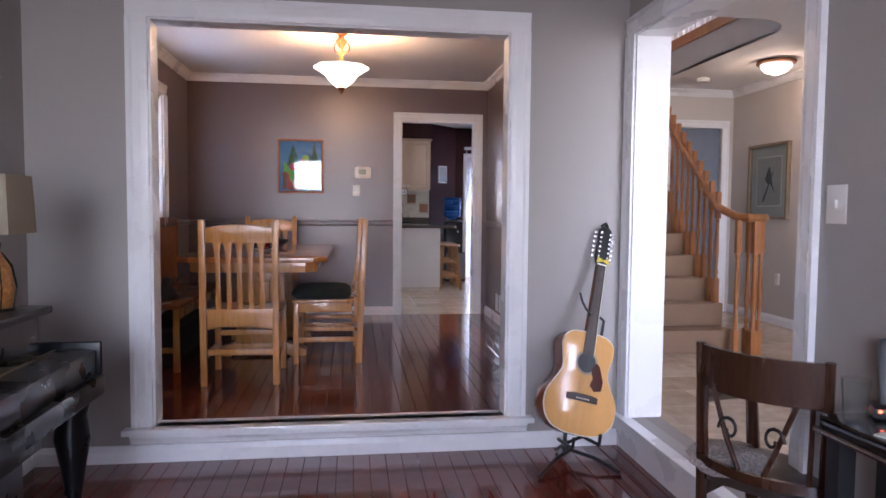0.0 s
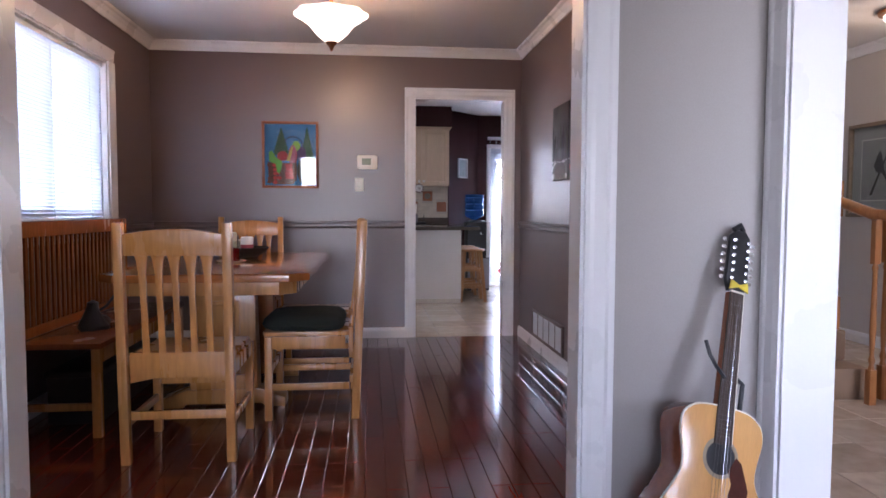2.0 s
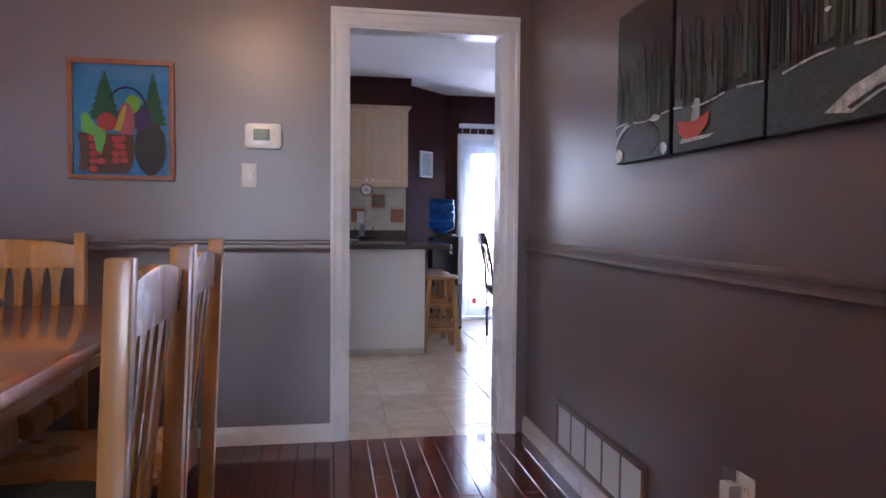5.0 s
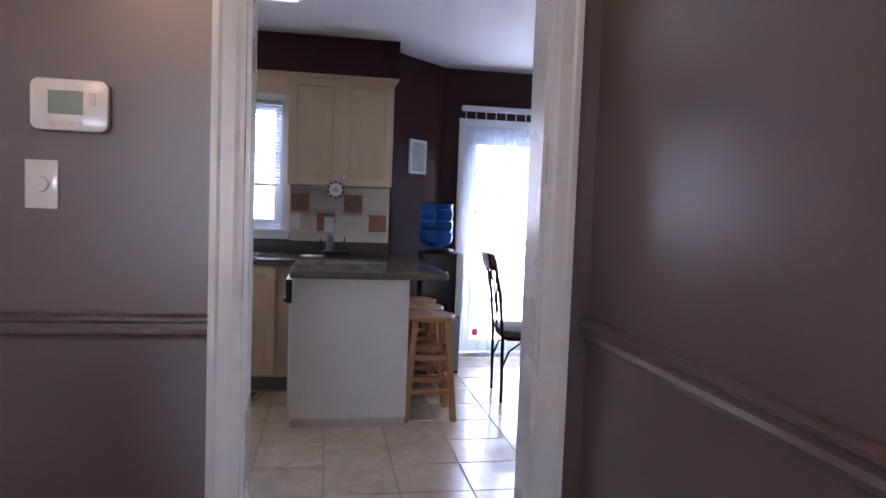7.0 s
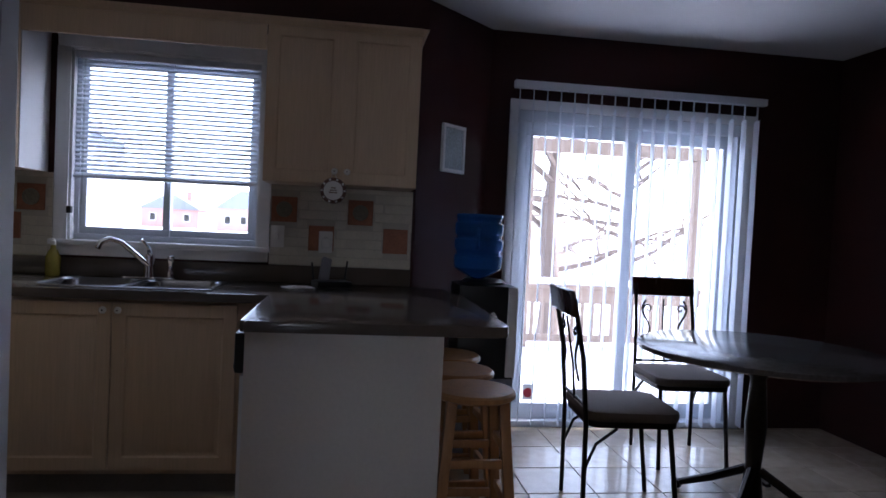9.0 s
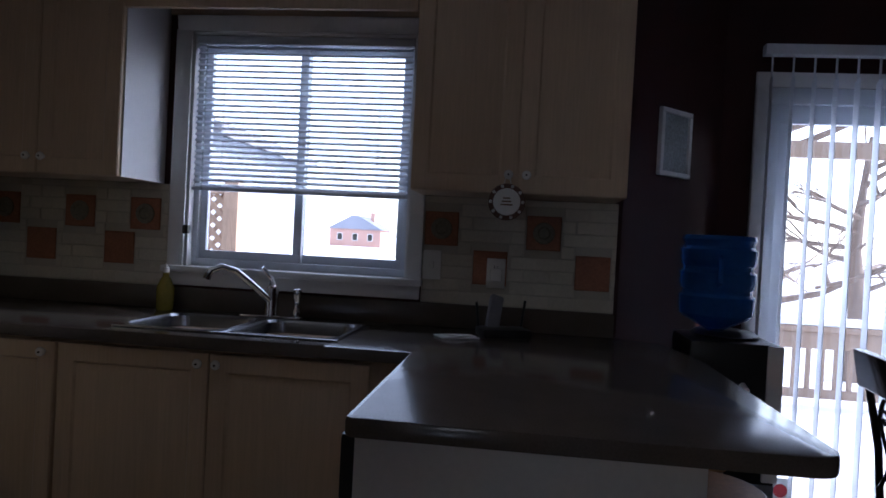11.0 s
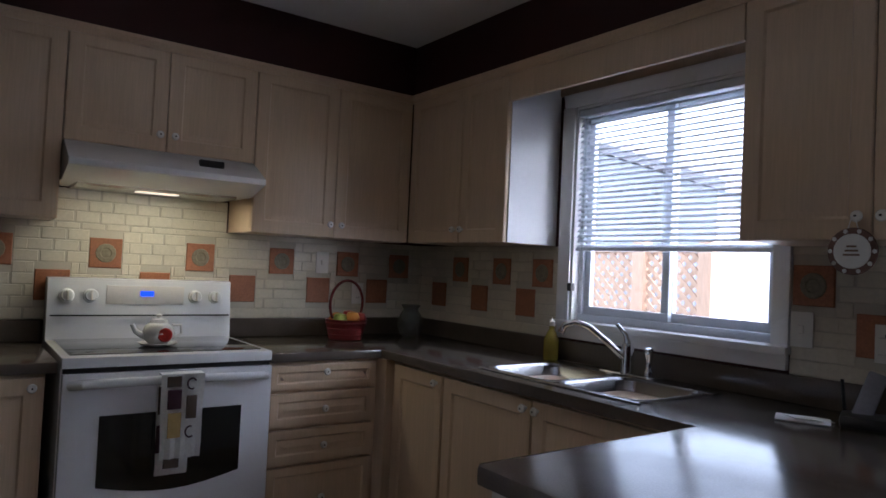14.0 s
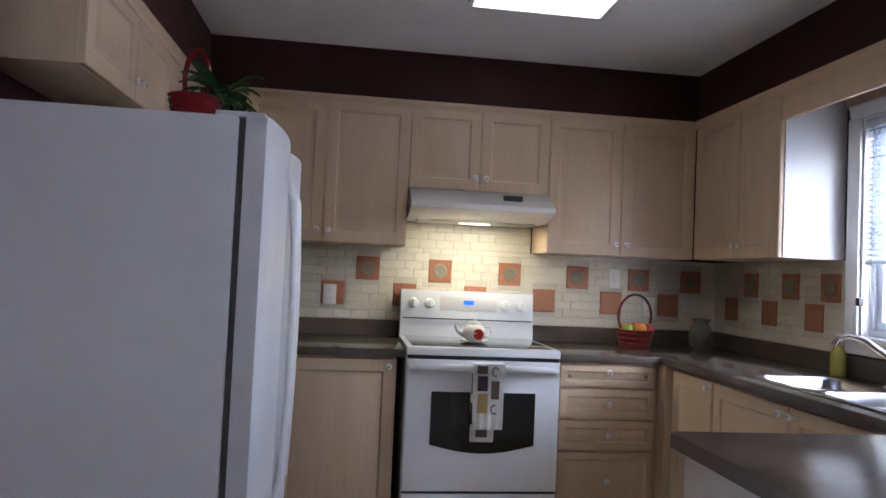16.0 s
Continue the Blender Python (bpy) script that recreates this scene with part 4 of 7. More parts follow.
# stove
sv = thing("stove", "white electric stove with a black glass oven window", "stove")
y0, y1 = 1.510, 2.266
xb, xf = XS + 0.03, XS + 0.64
part("body", box(xb, y0, 0.02, xf, y1, 0.885, 0.003), STOVE_WHITE, sv)
part("cooktop", box(xb, y0, 0.872, xf + 0.022, y1, 0.912, 0.008), STOVE_WHITE, sv)
part("glass_top", box(xb + 0.10, y0 + 0.03, 0.9115, xf - 0.03, y1 - 0.03, 0.9155, 0.001), BLACK_GLASS, sv, "black ceramic glass top")
bp = part("back_panel", slab([(0, 0), (0.10, 0.0), (0.075, 0.26), (0.02, 0.262), (0, 0.26)], y0, y1, 0.004, m=pose(xb, 0, 0.908) @ Matrix(((1, 0, 0, 0), (0, 0, 1, 0), (0, 1, 0, 0), (0, 0, 0, 1)))), STOVE_WHITE, sv)
part("panel_gap", box(xb + 0.097, y0 + 0.012, 1.01, xb + 0.105, y1 - 0.012, 1.016, 0), BLACK, sv)
part("control_plate", box(xb + 0.083, 1.73, 1.06, xb + 0.0895, 2.05, 1.14, 0.001), PANEL, sv)
part("display", box(xb + 0.0885, 1.865, 1.095, xb + 0.093, 1.92, 1.118, 0), BLUE_LED, sv, "lit blue clock display")
for yk in (1.58, 1.67, 2.10, 2.19):
    k = part("dial", lathe([(0.030, 0), (0.030, 0.008), (0.024, 0.012), (0.022, 0.028), (0.0, 0.030)], 18, m=pose(xb + 0.085, yk, 1.095, 0, 84, 0)), STOVE_WHITE, sv)
    part("pointer", box(xb + 0.11, yk - 0.004, 1.077, xb + 0.123, yk + 0.004, 1.118, 0.002), PANEL, k)
door = part("oven_door", box(xf + 0.004, y0 + 0.004, 0.235, xf + 0.034, y1 - 0.004, 0.855, 0.006), STOVE_WHITE, sv)
win = [(1.635, 0.705), (2.141, 0.705), (2.141, 0.455)] + [(2.141 - 0.506 * k / 8, 0.455 - 0.04 * math.sin(math.pi * k / 8)) for k in range(1, 8)] + [(1.635, 0.455)]
part("oven_window", slab(win, 0, 0.004, 0.0, m=pose(xf + 0.0335, 0, 0) @ Matrix(((0, 0, 1, 0), (1, 0, 0, 0), (0, 1, 0, 0), (0, 0, 0, 1)))), BLACK_GLASS, door, "black oven window", smooth=False)
bm = tube([(xf + 0.034, y0 + 0.03, 0.815), (xf + 0.075, y0 + 0.06, 0.825), (xf + 0.08, (y0 + y1) / 2, 0.828), (xf + 0.075, y1 - 0.06, 0.825), (xf + 0.034, y1 - 0.03, 0.815)], 0.017, 10)
part("oven_handle", bm, STOVE_WHITE, door)
part("drawer_front", box(xf + 0.004, y0 + 0.004, 0.05, xf + 0.03, y1 - 0.004, 0.222, 0.006), STOVE_WHITE, sv)
part("seam", box(xf - 0.002, y0 + 0.006, 0.222, xf + 0.012, y1 - 0.006, 0.235), BLACK, sv)
part("top_seam", box(xf - 0.002, y0 + 0.006, 0.855, xf + 0.012, y1 - 0.006, 0.873), BLACK, sv)

# tea towel on the oven handle
tw = thing("tea_towel", "tea towel with brown and plum squares over the oven handle", "towel")


def towel(w, z0, z1, x, yc, seed):
    t = bmesh.new()
    nu, nv = 8, 14
    g = [[t.verts.new((x + 0.006 * math.sin(3.1 * u + seed) * (1 - v / nv) + 0.004 * math.sin(v * 0.6), yc + w * (u / nu - 0.5) * (1 - 0.08 * (1 - v / nv)), z0 + (z1 - z0) * v / nv)) for u in range(nu + 1)] for v in range(nv + 1)]
    for v in range(nv):
        for u in range(nu):
            t.faces.new((g[v][u], g[v][u + 1], g[v + 1][u + 1], g[v + 1][u]))
    bmesh.ops.solidify(t, geom=t.faces[:], thickness=0.004)
    return t


TOWEL = flat("white_cotton_towel", (0.80, 0.78, 0.75), 0.9)
part("back_fold", towel(0.125, 0.475, 0.84, xf + 0.058, 1.88, 0.0), TOWEL, tw)
part("front_fold", towel(0.155, 0.545, 0.85, xf + 0.106, 1.895, 1.0), TOWEL, tw)
part("top_fold", box(xf + 0.056, 1.82, 0.846, xf + 0.108, 1.97, 0.852, 0.002), TOWEL, tw)
PLUM, BROWN_PRINT, GOLD_PRINT = flat("plum_print", (0.055, 0.018, 0.03), 0.9), flat("brown_print", (0.085, 0.06, 0.045), 0.9), flat("gold_print", (0.36, 0.24, 0.09), 0.9)
xt = xf + 0.1105
for ya, yb, za, zb, m in ((1.838, 1.888, 0.805, 0.843, BROWN_PRINT), (1.842, 1.890, 0.725, 0.795, PLUM), (1.846, 1.892, 0.622, 0.712, GOLD_PRINT), (1.908, 1.945, 0.688, 0.772, BROWN_PRINT)):
    part("square", box(xt, ya, za, xt + 0.006, yb, zb, 0.001), m, tw)
for yc, zc, a0, a1 in ((1.925, 0.815, 0.5, 5.2), (1.925, 0.640, 1.2, 5.4)):
    part("ring_print", tube([(xt + 0.004, yc + 0.016 * math.cos(a0 + (a1 - a0) * k / 10), zc + 0.02 * math.sin(a0 + (a1 - a0) * k / 10)) for k in range(11)], 0.003, 6), PLUM, tw)
for ya, yb, za, zb, m in ((1.820, 1.842, 0.56, 0.66, PLUM), (1.822, 1.838, 0.70, 0.80, BROWN_PRINT), (1.850, 1.905, 0.500, 0.535, BROWN_PRINT)):
    part("square", box(xf + 0.0625, ya, za, xf + 0.0685, yb, zb, 0.001), m, tw)

# range hood
hd = thing("range_hood", "white range hood with its lamp on", "range hood")
HX = XS + 0.003
sec = [(0, 1.555), (0.33, 1.555), (0.49, 1.60), (0.49, 1.625), (0.33, 1.710), (0, 1.710)]
part("canopy", slab(sec, y0 + 0.002, y1 - 0.002, 0.004, m=pose(HX, 0, 0) @ Matrix(((1, 0, 0, 0), (0, 0, 1, 0), (0, 1, 0, 0), (0, 0, 0, 1)))), STOVE_WHITE, hd)
part("skirt", slab([(0, 1.545), (0.28, 1.545), (0.30, 1.556), (0, 1.556)], y0 + 0.06, y1 - 0.06, 0.0, m=pose(HX, 0, 0) @ Matrix(((1, 0, 0, 0), (0, 0, 1, 0), (0, 1, 0, 0), (0, 0, 0, 1)))), STEEL, hd, "grey filter")
part("switch_plate", box(HX + 0.405, 2.0, 1.655, HX + 0.432, 2.10, 1.685, 0.002, m=None), BLACK, hd, "black switch plate")
part("lamp_lens", box(HX + 0.20, 1.80, 1.540, HX + 0.25, 1.97, 1.5455, 0.002), FOYER_GLOW, hd, "lit lamp lens")

# refrigerator
fr = thing("refrigerator", "white side-by-side refrigerator with long handles", "refrigerator")
part("body", box(-2.01, 0.17, 0.03, -1.10, 0.925, 1.655, 0.010), FRIDGE_WHITE, fr)
part("base_grille", box(-2.0, 0.80, 0.01, -1.11, 0.96, 0.09, 0.004), BLACK, fr)
def fridge_door(a, b, hx):
    """A door with a softly bowed front, rounded edges and a long bowed handle."""
    n = 10
    front = [(a + 0.012 + (b - a - 0.024) * k / n, 1.008 + 0.022 * math.sin(math.pi * k / n)) for k in range(n + 1)]
    d = part("door", slab([(a, 0.944), (b, 0.944), (b, 0.998)] + front[::-1] + [(a, 0.998)], 0.10, 1.658, 0.010), FRIDGE_WHITE, fr)
    part("gasket", box(a + 0.012, 0.924, 0.11, b - 0.012, 0.9445, 1.648), flat("grey_gasket", (0.12, 0.12, 0.13)), d)
    part("handle", tube([(hx, 1.015, 0.50), (hx, 1.038, 0.56), (hx, 1.048, 0.80), (hx, 1.052, 1.05), (hx, 1.048, 1.28), (hx, 1.038, 1.48), (hx, 1.015, 1.54)], [0.017, 0.015, 0.013, 0.013, 0.013, 0.015, 0.017], 10), STOVE_WHITE, d)
    return d


freezer = fridge_door(-2.01, -1.628, -1.665)
fridge_door(-1.618, -1.10, -1.575)
bm = box(-1.94, 1.022, 0.90, -1.72, 1.040, 0.93, 0.004)
box(-1.94, 1.022, 1.26, -1.72, 1.040, 1.30, 0.004, bm)
box(-1.94, 1.022, 0.93, -1.91, 1.040, 1.26, 0.004, bm)
box(-1.75, 1.022, 0.93, -1.72, 1.040, 1.26, 0.004, bm)
part("dispenser_frame", bm, PANEL, freezer, "pale grey dispenser frame")
part("dispenser_recess", box(-1.91, 1.022, 0.93, -1.75, 1.034, 1.26), flat("grey_dispenser_recess", (0.22, 0.23, 0.25), 0.4), freezer, "grey dispenser recess")
part("hinge_cover", box(-1.20, 0.86, 1.654, -1.12, 0.99, 1.671, 0.004), FRIDGE_WHITE, fr)


# small things on the fridge
def basket_with_handle(x, y, z, r, h, hh, hoop, turn, name, label, material):
    b = thing(name, label, "basket", pose(x, y, z, 0, 0, turn))
    bm = lathe([(r * 0.72, 0.0), (r * 0.8, 0.004), (r, h), (r * 1.03, h + 0.004), (r * 0.97, h), (r * 0.76, 0.01), (0, 0.01)], 22)
    part("bowl", bm, material, b)
    part("handle", tube([(hoop * math.cos(a), 0, h * 0.6 + hh * (0.5 + 0.5 * math.sin(a))) for a in (math.radians(-35 + 250 * k / 18) for k in range(19))], 0.007, 7), material, b)
    for k in range(3):
        part("weave_band", lathe([(r * (0.82 + 0.07 * k), h * (0.2 + 0.28 * k)), (r * (0.87 + 0.07 * k), h * (0.28 + 0.28 * k)), (r * (0.84 + 0.07 * k), h * (0.36 + 0.28 * k))], 22), material, b)
    return b


basket_with_handle(-1.26, 0.775, 1.6555, 0.074, 0.070, 0.17, 0.036, 75, "gift_basket", "shiny red basket with a tall handle on the refrigerator", RED)


def leafy(name, label, m, n, length, width, spread, seed, cat="plant"):
    rnd = random.Random(seed)
    p = thing(name, label, cat, m)
    for k in range(n):
        a, up = rnd.uniform(0, 6.28), rnd.uniform(0.4, 1.35)
        t = bmesh.new()
        L, W = length * rnd.uniform(0.6, 1.1), width * rnd.uniform(0.7, 1.2)
        rows = []
        for i in range(6):
            s = i / 5
            r = L * s * spread
            z = L * (up * s - 0.75 * s * s)
            w = W * math.sin(math.pi * min(0.97, s * 0.9 + 0.08))
            c, sn = math.cos(a), math.sin(a)
            z = max(z, -0.04)
            rows.append([t.verts.new((r * c - w * o * sn, r * sn + w * o * c, z + 0.006 * abs(o) + 0.012)) for o in (-1, 0, 1)])
        for u, v in zip(rows, rows[1:]):
            for j in range(2):
                t.faces.new((u[j], u[j + 1], v[j + 1], v[j]))
        bmesh.ops.solidify(t, geom=t.faces[:], thickness=0.001)
        part("leaf", t, LEAF, p)
    return p


leafy("trailing_plant", "green trailing leaves in the red basket", pose(-1.28, 0.84, 1.710), 40, 0.16, 0.015, 0.72, 4)

# fruit basket, vase, teapot, phone, soap
basket_with_handle(-2.93, 2.83, CT, 0.105, 0.10, 0.24, 0.122, 110, "fruit_basket", "dark red wicker basket of fruit on the worktop", RED_WICKER)
for k, (dx, dy, dz, mt, nm) in enumerate(((0.03, -0.05, 0.10, FRUIT_GREEN, "green_apple"), (0.05, 0.01, 0.11, FRUIT_ORANGE, "orange"), (0.03, 0.06, 0.105, FRUIT_RED, "red_apple"), (-0.03, 0.03, 0.11, FRUIT_RED, "red_apple"), (-0.03, -0.04, 0.10, FRUIT_ORANGE, "orange"))):
    f = tagged(part(nm, lathe([(0.0, -0.030), (0.018, -0.034), (0.034, -0.014), (0.037, 0.008), (0.026, 0.030), (0.010, 0.034), (0.0, 0.028)], 14), mt), "ripe " + nm.replace("_", " ") + " lying in the wicker basket", "fruit", group="fruit in the basket")
    f.location = (-2.93 + dx, 2.83 + dy, CT + dz)
vs = tagged(part("vase", lathe([(0.035, 0), (0.06, 0.02), (0.075, 0.07), (0.06, 0.12), (0.04, 0.15), (0.055, 0.175), (0.05, 0.175), (0.035, 0.15), (0.05, 0.1), (0.0, 0.02)], 20), mat("thin_grey_glass", (0.30, 0.32, 0.30), 0.1, alpha=0.45, bump=0)), "grey glass vase in the worktop corner", "vase")
vs.location = (-2.97, 3.25, CT)
tp = thing("teapot", "white porcelain teapot with a red apple motif on a saucer", "teapot", pose(-2.70, 1.87, 0.9155))
part("saucer", lathe([(0.03, 0), (0.065, 0.008), (0.075, 0.016), (0.06, 0.012), (0.0, 0.006)], 20), PORCELAIN, tp)
part("body", lathe([(0.035, 0.012), (0.055, 0.03), (0.062, 0.055), (0.052, 0.082), (0.034, 0.096), (0.0, 0.10)], 20), PORCELAIN, tp)
part("lid", lathe([(0.036, 0.095), (0.030, 0.108), (0.010, 0.114), (0.010, 0.120), (0.013, 0.126), (0.0, 0.132)], 16), PORCELAIN, tp)
part("spout", tube([(0, -0.05, 0.04), (0, -0.085, 0.06), (0, -0.10, 0.09)], [0.014, 0.010, 0.008], 8), PORCELAIN, tp)
part("handle", tube([(0, 0.05, 0.085), (0, 0.085, 0.085), (0, 0.09, 0.05), (0, 0.055, 0.035)], 0.006, 8), PORCELAIN, tp)
part("apple_motif", lathe([(0, 0), (0.028, 0.0), (0.024, 0.004), (0, 0.006)], 14, m=pose(0.056, 0.012, 0.05, 0, 90, 0)), FRUIT_RED, tp)
ph = thing("cordless_phone", "cordless phone in its charging cradle on the worktop", "phone", pose(-0.66, 3.24, CT, 0, 0, 20))
part("cradle", box(-0.07, -0.06, 0, 0.11, 0.06, 0.035, 0.012), BLACK, ph)
part("handset", box(-0.025, -0.012, 0, 0.025, 0.016, 0.14, 0.008, m=pose(-0.02, 0.01, 0.025, -30, 18, 0)), flat("silver_plastic", (0.22, 0.22, 0.24)), ph)
part("antenna", rod((0.10, 0.04, 0.02), (0.115, 0.045, 0.13), 0.005, seg=7), BLACK, ph)
part("antenna", rod((-0.06, 0.04, 0.02), (-0.07, 0.05, 0.12), 0.005, seg=7), BLACK, ph)
nt = thing("note_paper", "folded white note paper beside the phone", "paper")
part("sheet", box(-0.07, -0.05, 0, 0.07, 0.05, 0.004, 0.001, m=pose(-0.80, 3.16, CT + 0.001, 0, 0, 25)), PAPER, nt)
part("sheet", box(-0.06, -0.03, 0, 0.06, 0.03, 0.003, 0.001, m=pose(-0.79, 3.17, CT + 0.006, 0, 5, 60)), PAPER, nt)
sb = thing("soap_bottle", "clear dish soap bottle with yellow soap", "bottle", pose(-2.0, 3.365, CT))
part("bottle", lathe([(0.03, 0), (0.034, 0.01), (0.034, 0.09), (0.022, 0.12), (0.012, 0.135), (0.012, 0.15)], 14), YELLOW, sb)
part("cap", lathe([(0.013, 0.15), (0.013, 0.17), (0.005, 0.175), (0.0, 0.19)], 10), PORCELAIN, sb)
spb = thing("spray_bottle", "clear spray bottle with a black nozzle on the window sill", "bottle", pose(-1.955, 3.425, 1.075))
part("bottle", lathe([(0.022, 0), (0.025, 0.01), (0.025, 0.08), (0.012, 0.12), (0.010, 0.13)], 12), CLEAR, spb)
part("nozzle", box(-0.012, -0.012, 0.13, 0.012, 0.012, 0.165, 0.004), BLACK, spb)


def ornament():
    o = thing("hanging_disc", "round white ornament with a brown rim hung from a cabinet knob", "ornament", pose(-0.648, 3.083, 1.372, 90, 0, 0))
    part("disc", lathe([(0, 0), (0.060, 0), (0.062, 0.004), (0.060, 0.008), (0.05, 0.006), (0, 0.006)], 28), flat("brown_rim", (0.15, 0.08, 0.06)), o)
    part("face", lathe([(0, 0.007), (0.046, 0.007), (0.044, 0.010), (0, 0.010)], 28), PAPER, o)
    for k in range(3):
        part("print_bar", box(-0.02 + 0.004 * k, -0.012 + 0.011 * k, 0.0102, 0.02 - 0.004 * k, -0.007 + 0.011 * k, 0.0115), flat("brown_print_bar", (0.2, 0.14, 0.1)), o)
    for k in range(10):
        a = 2 * math.pi * k / 10
        part("rim_dot", lathe([(0, 0.0), (0.006, 0.0), (0, 0.003)], 8, m=pose(0.054 * math.cos(a), 0.054 * math.sin(a), 0.008)), PAPER, o)
    part("cord", tube([(-0.012, 0.06, 0.004), (-0.004, 0.09, 0.004), (0.004, 0.09, 0.004), (0.012, 0.06, 0.004)], 0.0015, 5), PAPER, o)


ornament()


def wall_plate(name, label, m, kind, w=0.072, h=0.115):
    p = thing(name, label, "wall plate", m)
    part("plate", box(-w / 2, -0.006, -h / 2, w / 2, 0, h / 2, 0.003), PORCELAIN, p)
    if kind == "outlet":
        for dz in (-0.024, 0.024):
            s = part("socket", slab(rrect(-0.016, -0.014, 0.016, 0.014, 0.008), 0, 0.002, m=pose(0, -0.006, dz, 90, 0, 0)), PORCELAIN, p)
            for dx in (-0.006, 0.006):
                part("slot", box(dx - 0.001, -0.009, dz - 0.004, dx + 0.001, -0.0078, dz + 0.005), BLACK, s)
    elif kind == "switch":
        part("rocker", box(-0.008, -0.014, -0.013, 0.008, -0.006, 0.013, 0.002), PORCELAIN, p)
    elif kind == "dial":
        part("dial", lathe([(0.018, 0), (0.017, 0.012), (0, 0.014)], 16, m=pose(0, -0.006, 0, 90, 0, 0)), PORCELAIN, p)
    return p


SP = 0.012
wall_plate("light_switch", "white switch plate below the terracotta tile", pose(-0.935, YS - SP, 1.135), "switch")
wall_plate("power_outlet", "white outlet plate with a plug over the worktop", pose(-0.685, YS - SP, 1.115), "outlet")
wall_plate("power_outlet", "white outlet plate on the tiled wall", pose(XS + SP, 1.115, 1.12, 0, 0, 90), "outlet")
wall_plate("power_outlet", "white outlet plate on the tiled wall", pose(XS + SP, 3.0, 1.12, 0, 0, 90), "outlet")
wall_plate("light_switch", "pale switch plate on the carved tile", pose(XS + SP, 2.78, 1.28, 0, 0, 90), "switch")
plug = thing("plug_adapter", "white plug adapter in the outlet", "plug")
part("body", box(-0.705, YS - 0.05, 1.085, -0.66, YS - SP - 0.0065, 1.135, 0.006), PORCELAIN, plug)

# ceiling lights
for x0, ya, x1, yb in ((-2.10, 1.67, -0.88, 2.27), (-0.02, 1.18, 1.18, 1.56)):
    cl = thing("ceiling_light", "lit fluorescent ceiling light with a white frame", "ceiling light", group="kitchen ceiling lights")
    part("frame", box(x0, ya, T - 0.03, x1, yb, T - 0.001, 0.004), TRIM, cl)
    part("diffuser", box(x0 + 0.02, ya + 0.02, T - 0.036, x1 - 0.02, yb - 0.02, T - 0.03, 0.001), PANEL_GLOW, cl, "glowing diffuser")

# stools
st = thing("bar_stool", "round-seated pine bar stool under the counter overhang", "stool", pose(-0.075, 2.30, 0), "bar stools")
part("seat", lathe([(0.0, 0.595), (0.150, 0.595), (0.160, 0.603), (0.160, 0.618), (0.150, 0.626), (0.0, 0.628)], 26), STOOL_WOOD, st)
for sx in (-1, 1):
    for sy in (-1, 1):
        t = box(-0.019, -0.019, 0, 0.019, 0.019, 0.60, 0.004)
        for v in t.verts:
            k = 1 - v.co.z / 0.6
            v.co.x += sx * (0.095 + 0.05 * k)
            v.co.y += sy * (0.095 + 0.05 * k)
        part("leg", t, STOOL_WOOD, st)
for z, o in ((0.16, 0.131), (0.36, 0.114)):
    for s in (-1, 1):
        part("rung", box(-o, s * o - 0.010, z, o, s * o + 0.010, z + 0.032, 0.003), STOOL_WOOD, st)
        part("rung", box(s * o - 0.010, -o, z + 0.045, s * o + 0.010, o, z + 0.077, 0.003), STOOL_WOOD, st)
copy_thing(st, pose(-0.085, 2.64, 0, 0, 0, 4))
copy_thing(st, pose(-0.080, 2.97, 0, 0, 0, -3))

# water cooler
wc = thing("water_cooler", "black and white water cooler standing by the diagonal wall", "water cooler", pose(0.17, 3.42, 0))
part("body", box(-0.155, -0.15, 0.0, 0.155, 0.15, 0.93, 0.02), BLACK, wc)
part("front_frame", box(0.105, -0.165, 0.45, 0.158, -0.149, 0.925, 0.006), STOVE_WHITE, wc)
part("lower_panel", box(-0.15, -0.158, 0.03, 0.15, -0.149, 0.44, 0.006), flat("grey_cooler_panel", (0.25, 0.26, 0.30)), wc)
part("tap", rod((0.03, -0.15, 0.78), (0.03, -0.19, 0.77), 0.012), STOVE_WHITE, wc)
part("collar", lathe([(0.10, 0.93), (0.12, 0.94), (0.10, 0.955), (0.0, 0.955)], 20), BLACK, wc)
wb = thing("water_bottle", "large blue ribbed water bottle upside down on the cooler", "water bottle", pose(0.13, 3.40, 0.955))
prof = [(0.03, 0.0), (0.05, 0.012), (0.115, 0.045), (0.130, 0.06)]
for k in range(3):
    z = 0.07 + k * 0.085
    prof += [(0.130, z), (0.133, z + 0.02), (0.133, z + 0.055), (0.122, z + 0.066), (0.122, z + 0.076)]
prof += [(0.130, 0.33), (0.125, 0.345), (0.09, 0.35), (0.0, 0.346)]
part("bottle", lathe(prof, 28), BLUE_BOTTLE, wb)
part("grip", tube([(-0.03, -0.128, 0.17), (-0.03, -0.15, 0.18), (-0.03, -0.15, 0.26), (-0.03, -0.128, 0.27)], 0.009, 8), BLUE_BOTTLE, wb)

# small picture on the diagonal wall
dg = pose(-0.22, 3.433, 0, 0, 0, 44.8)
pc = thing("framed_picture", "small pale print in a white frame", "picture", dg @ pose(0.30, -0.001, 1.67))
for nm, b in (("frame_top", (-0.105, 0.115, 0.105, 0.135)), ("frame_bottom", (-0.105, -0.135, 0.105, -0.115)), ("frame_side", (-0.105, -0.115, -0.085, 0.115)), ("frame_side", (0.085, -0.115, 0.105, 0.115))):
    part(nm, box(b[0], -0.02, b[1], b[2], 0, b[3], 0.003), TRIM, pc)
part("print", box(-0.086, -0.010, -0.116, 0.086, -0.004, 0.116), flat("pale_blue_print", (0.40, 0.45, 0.48), vary=0.3), pc)

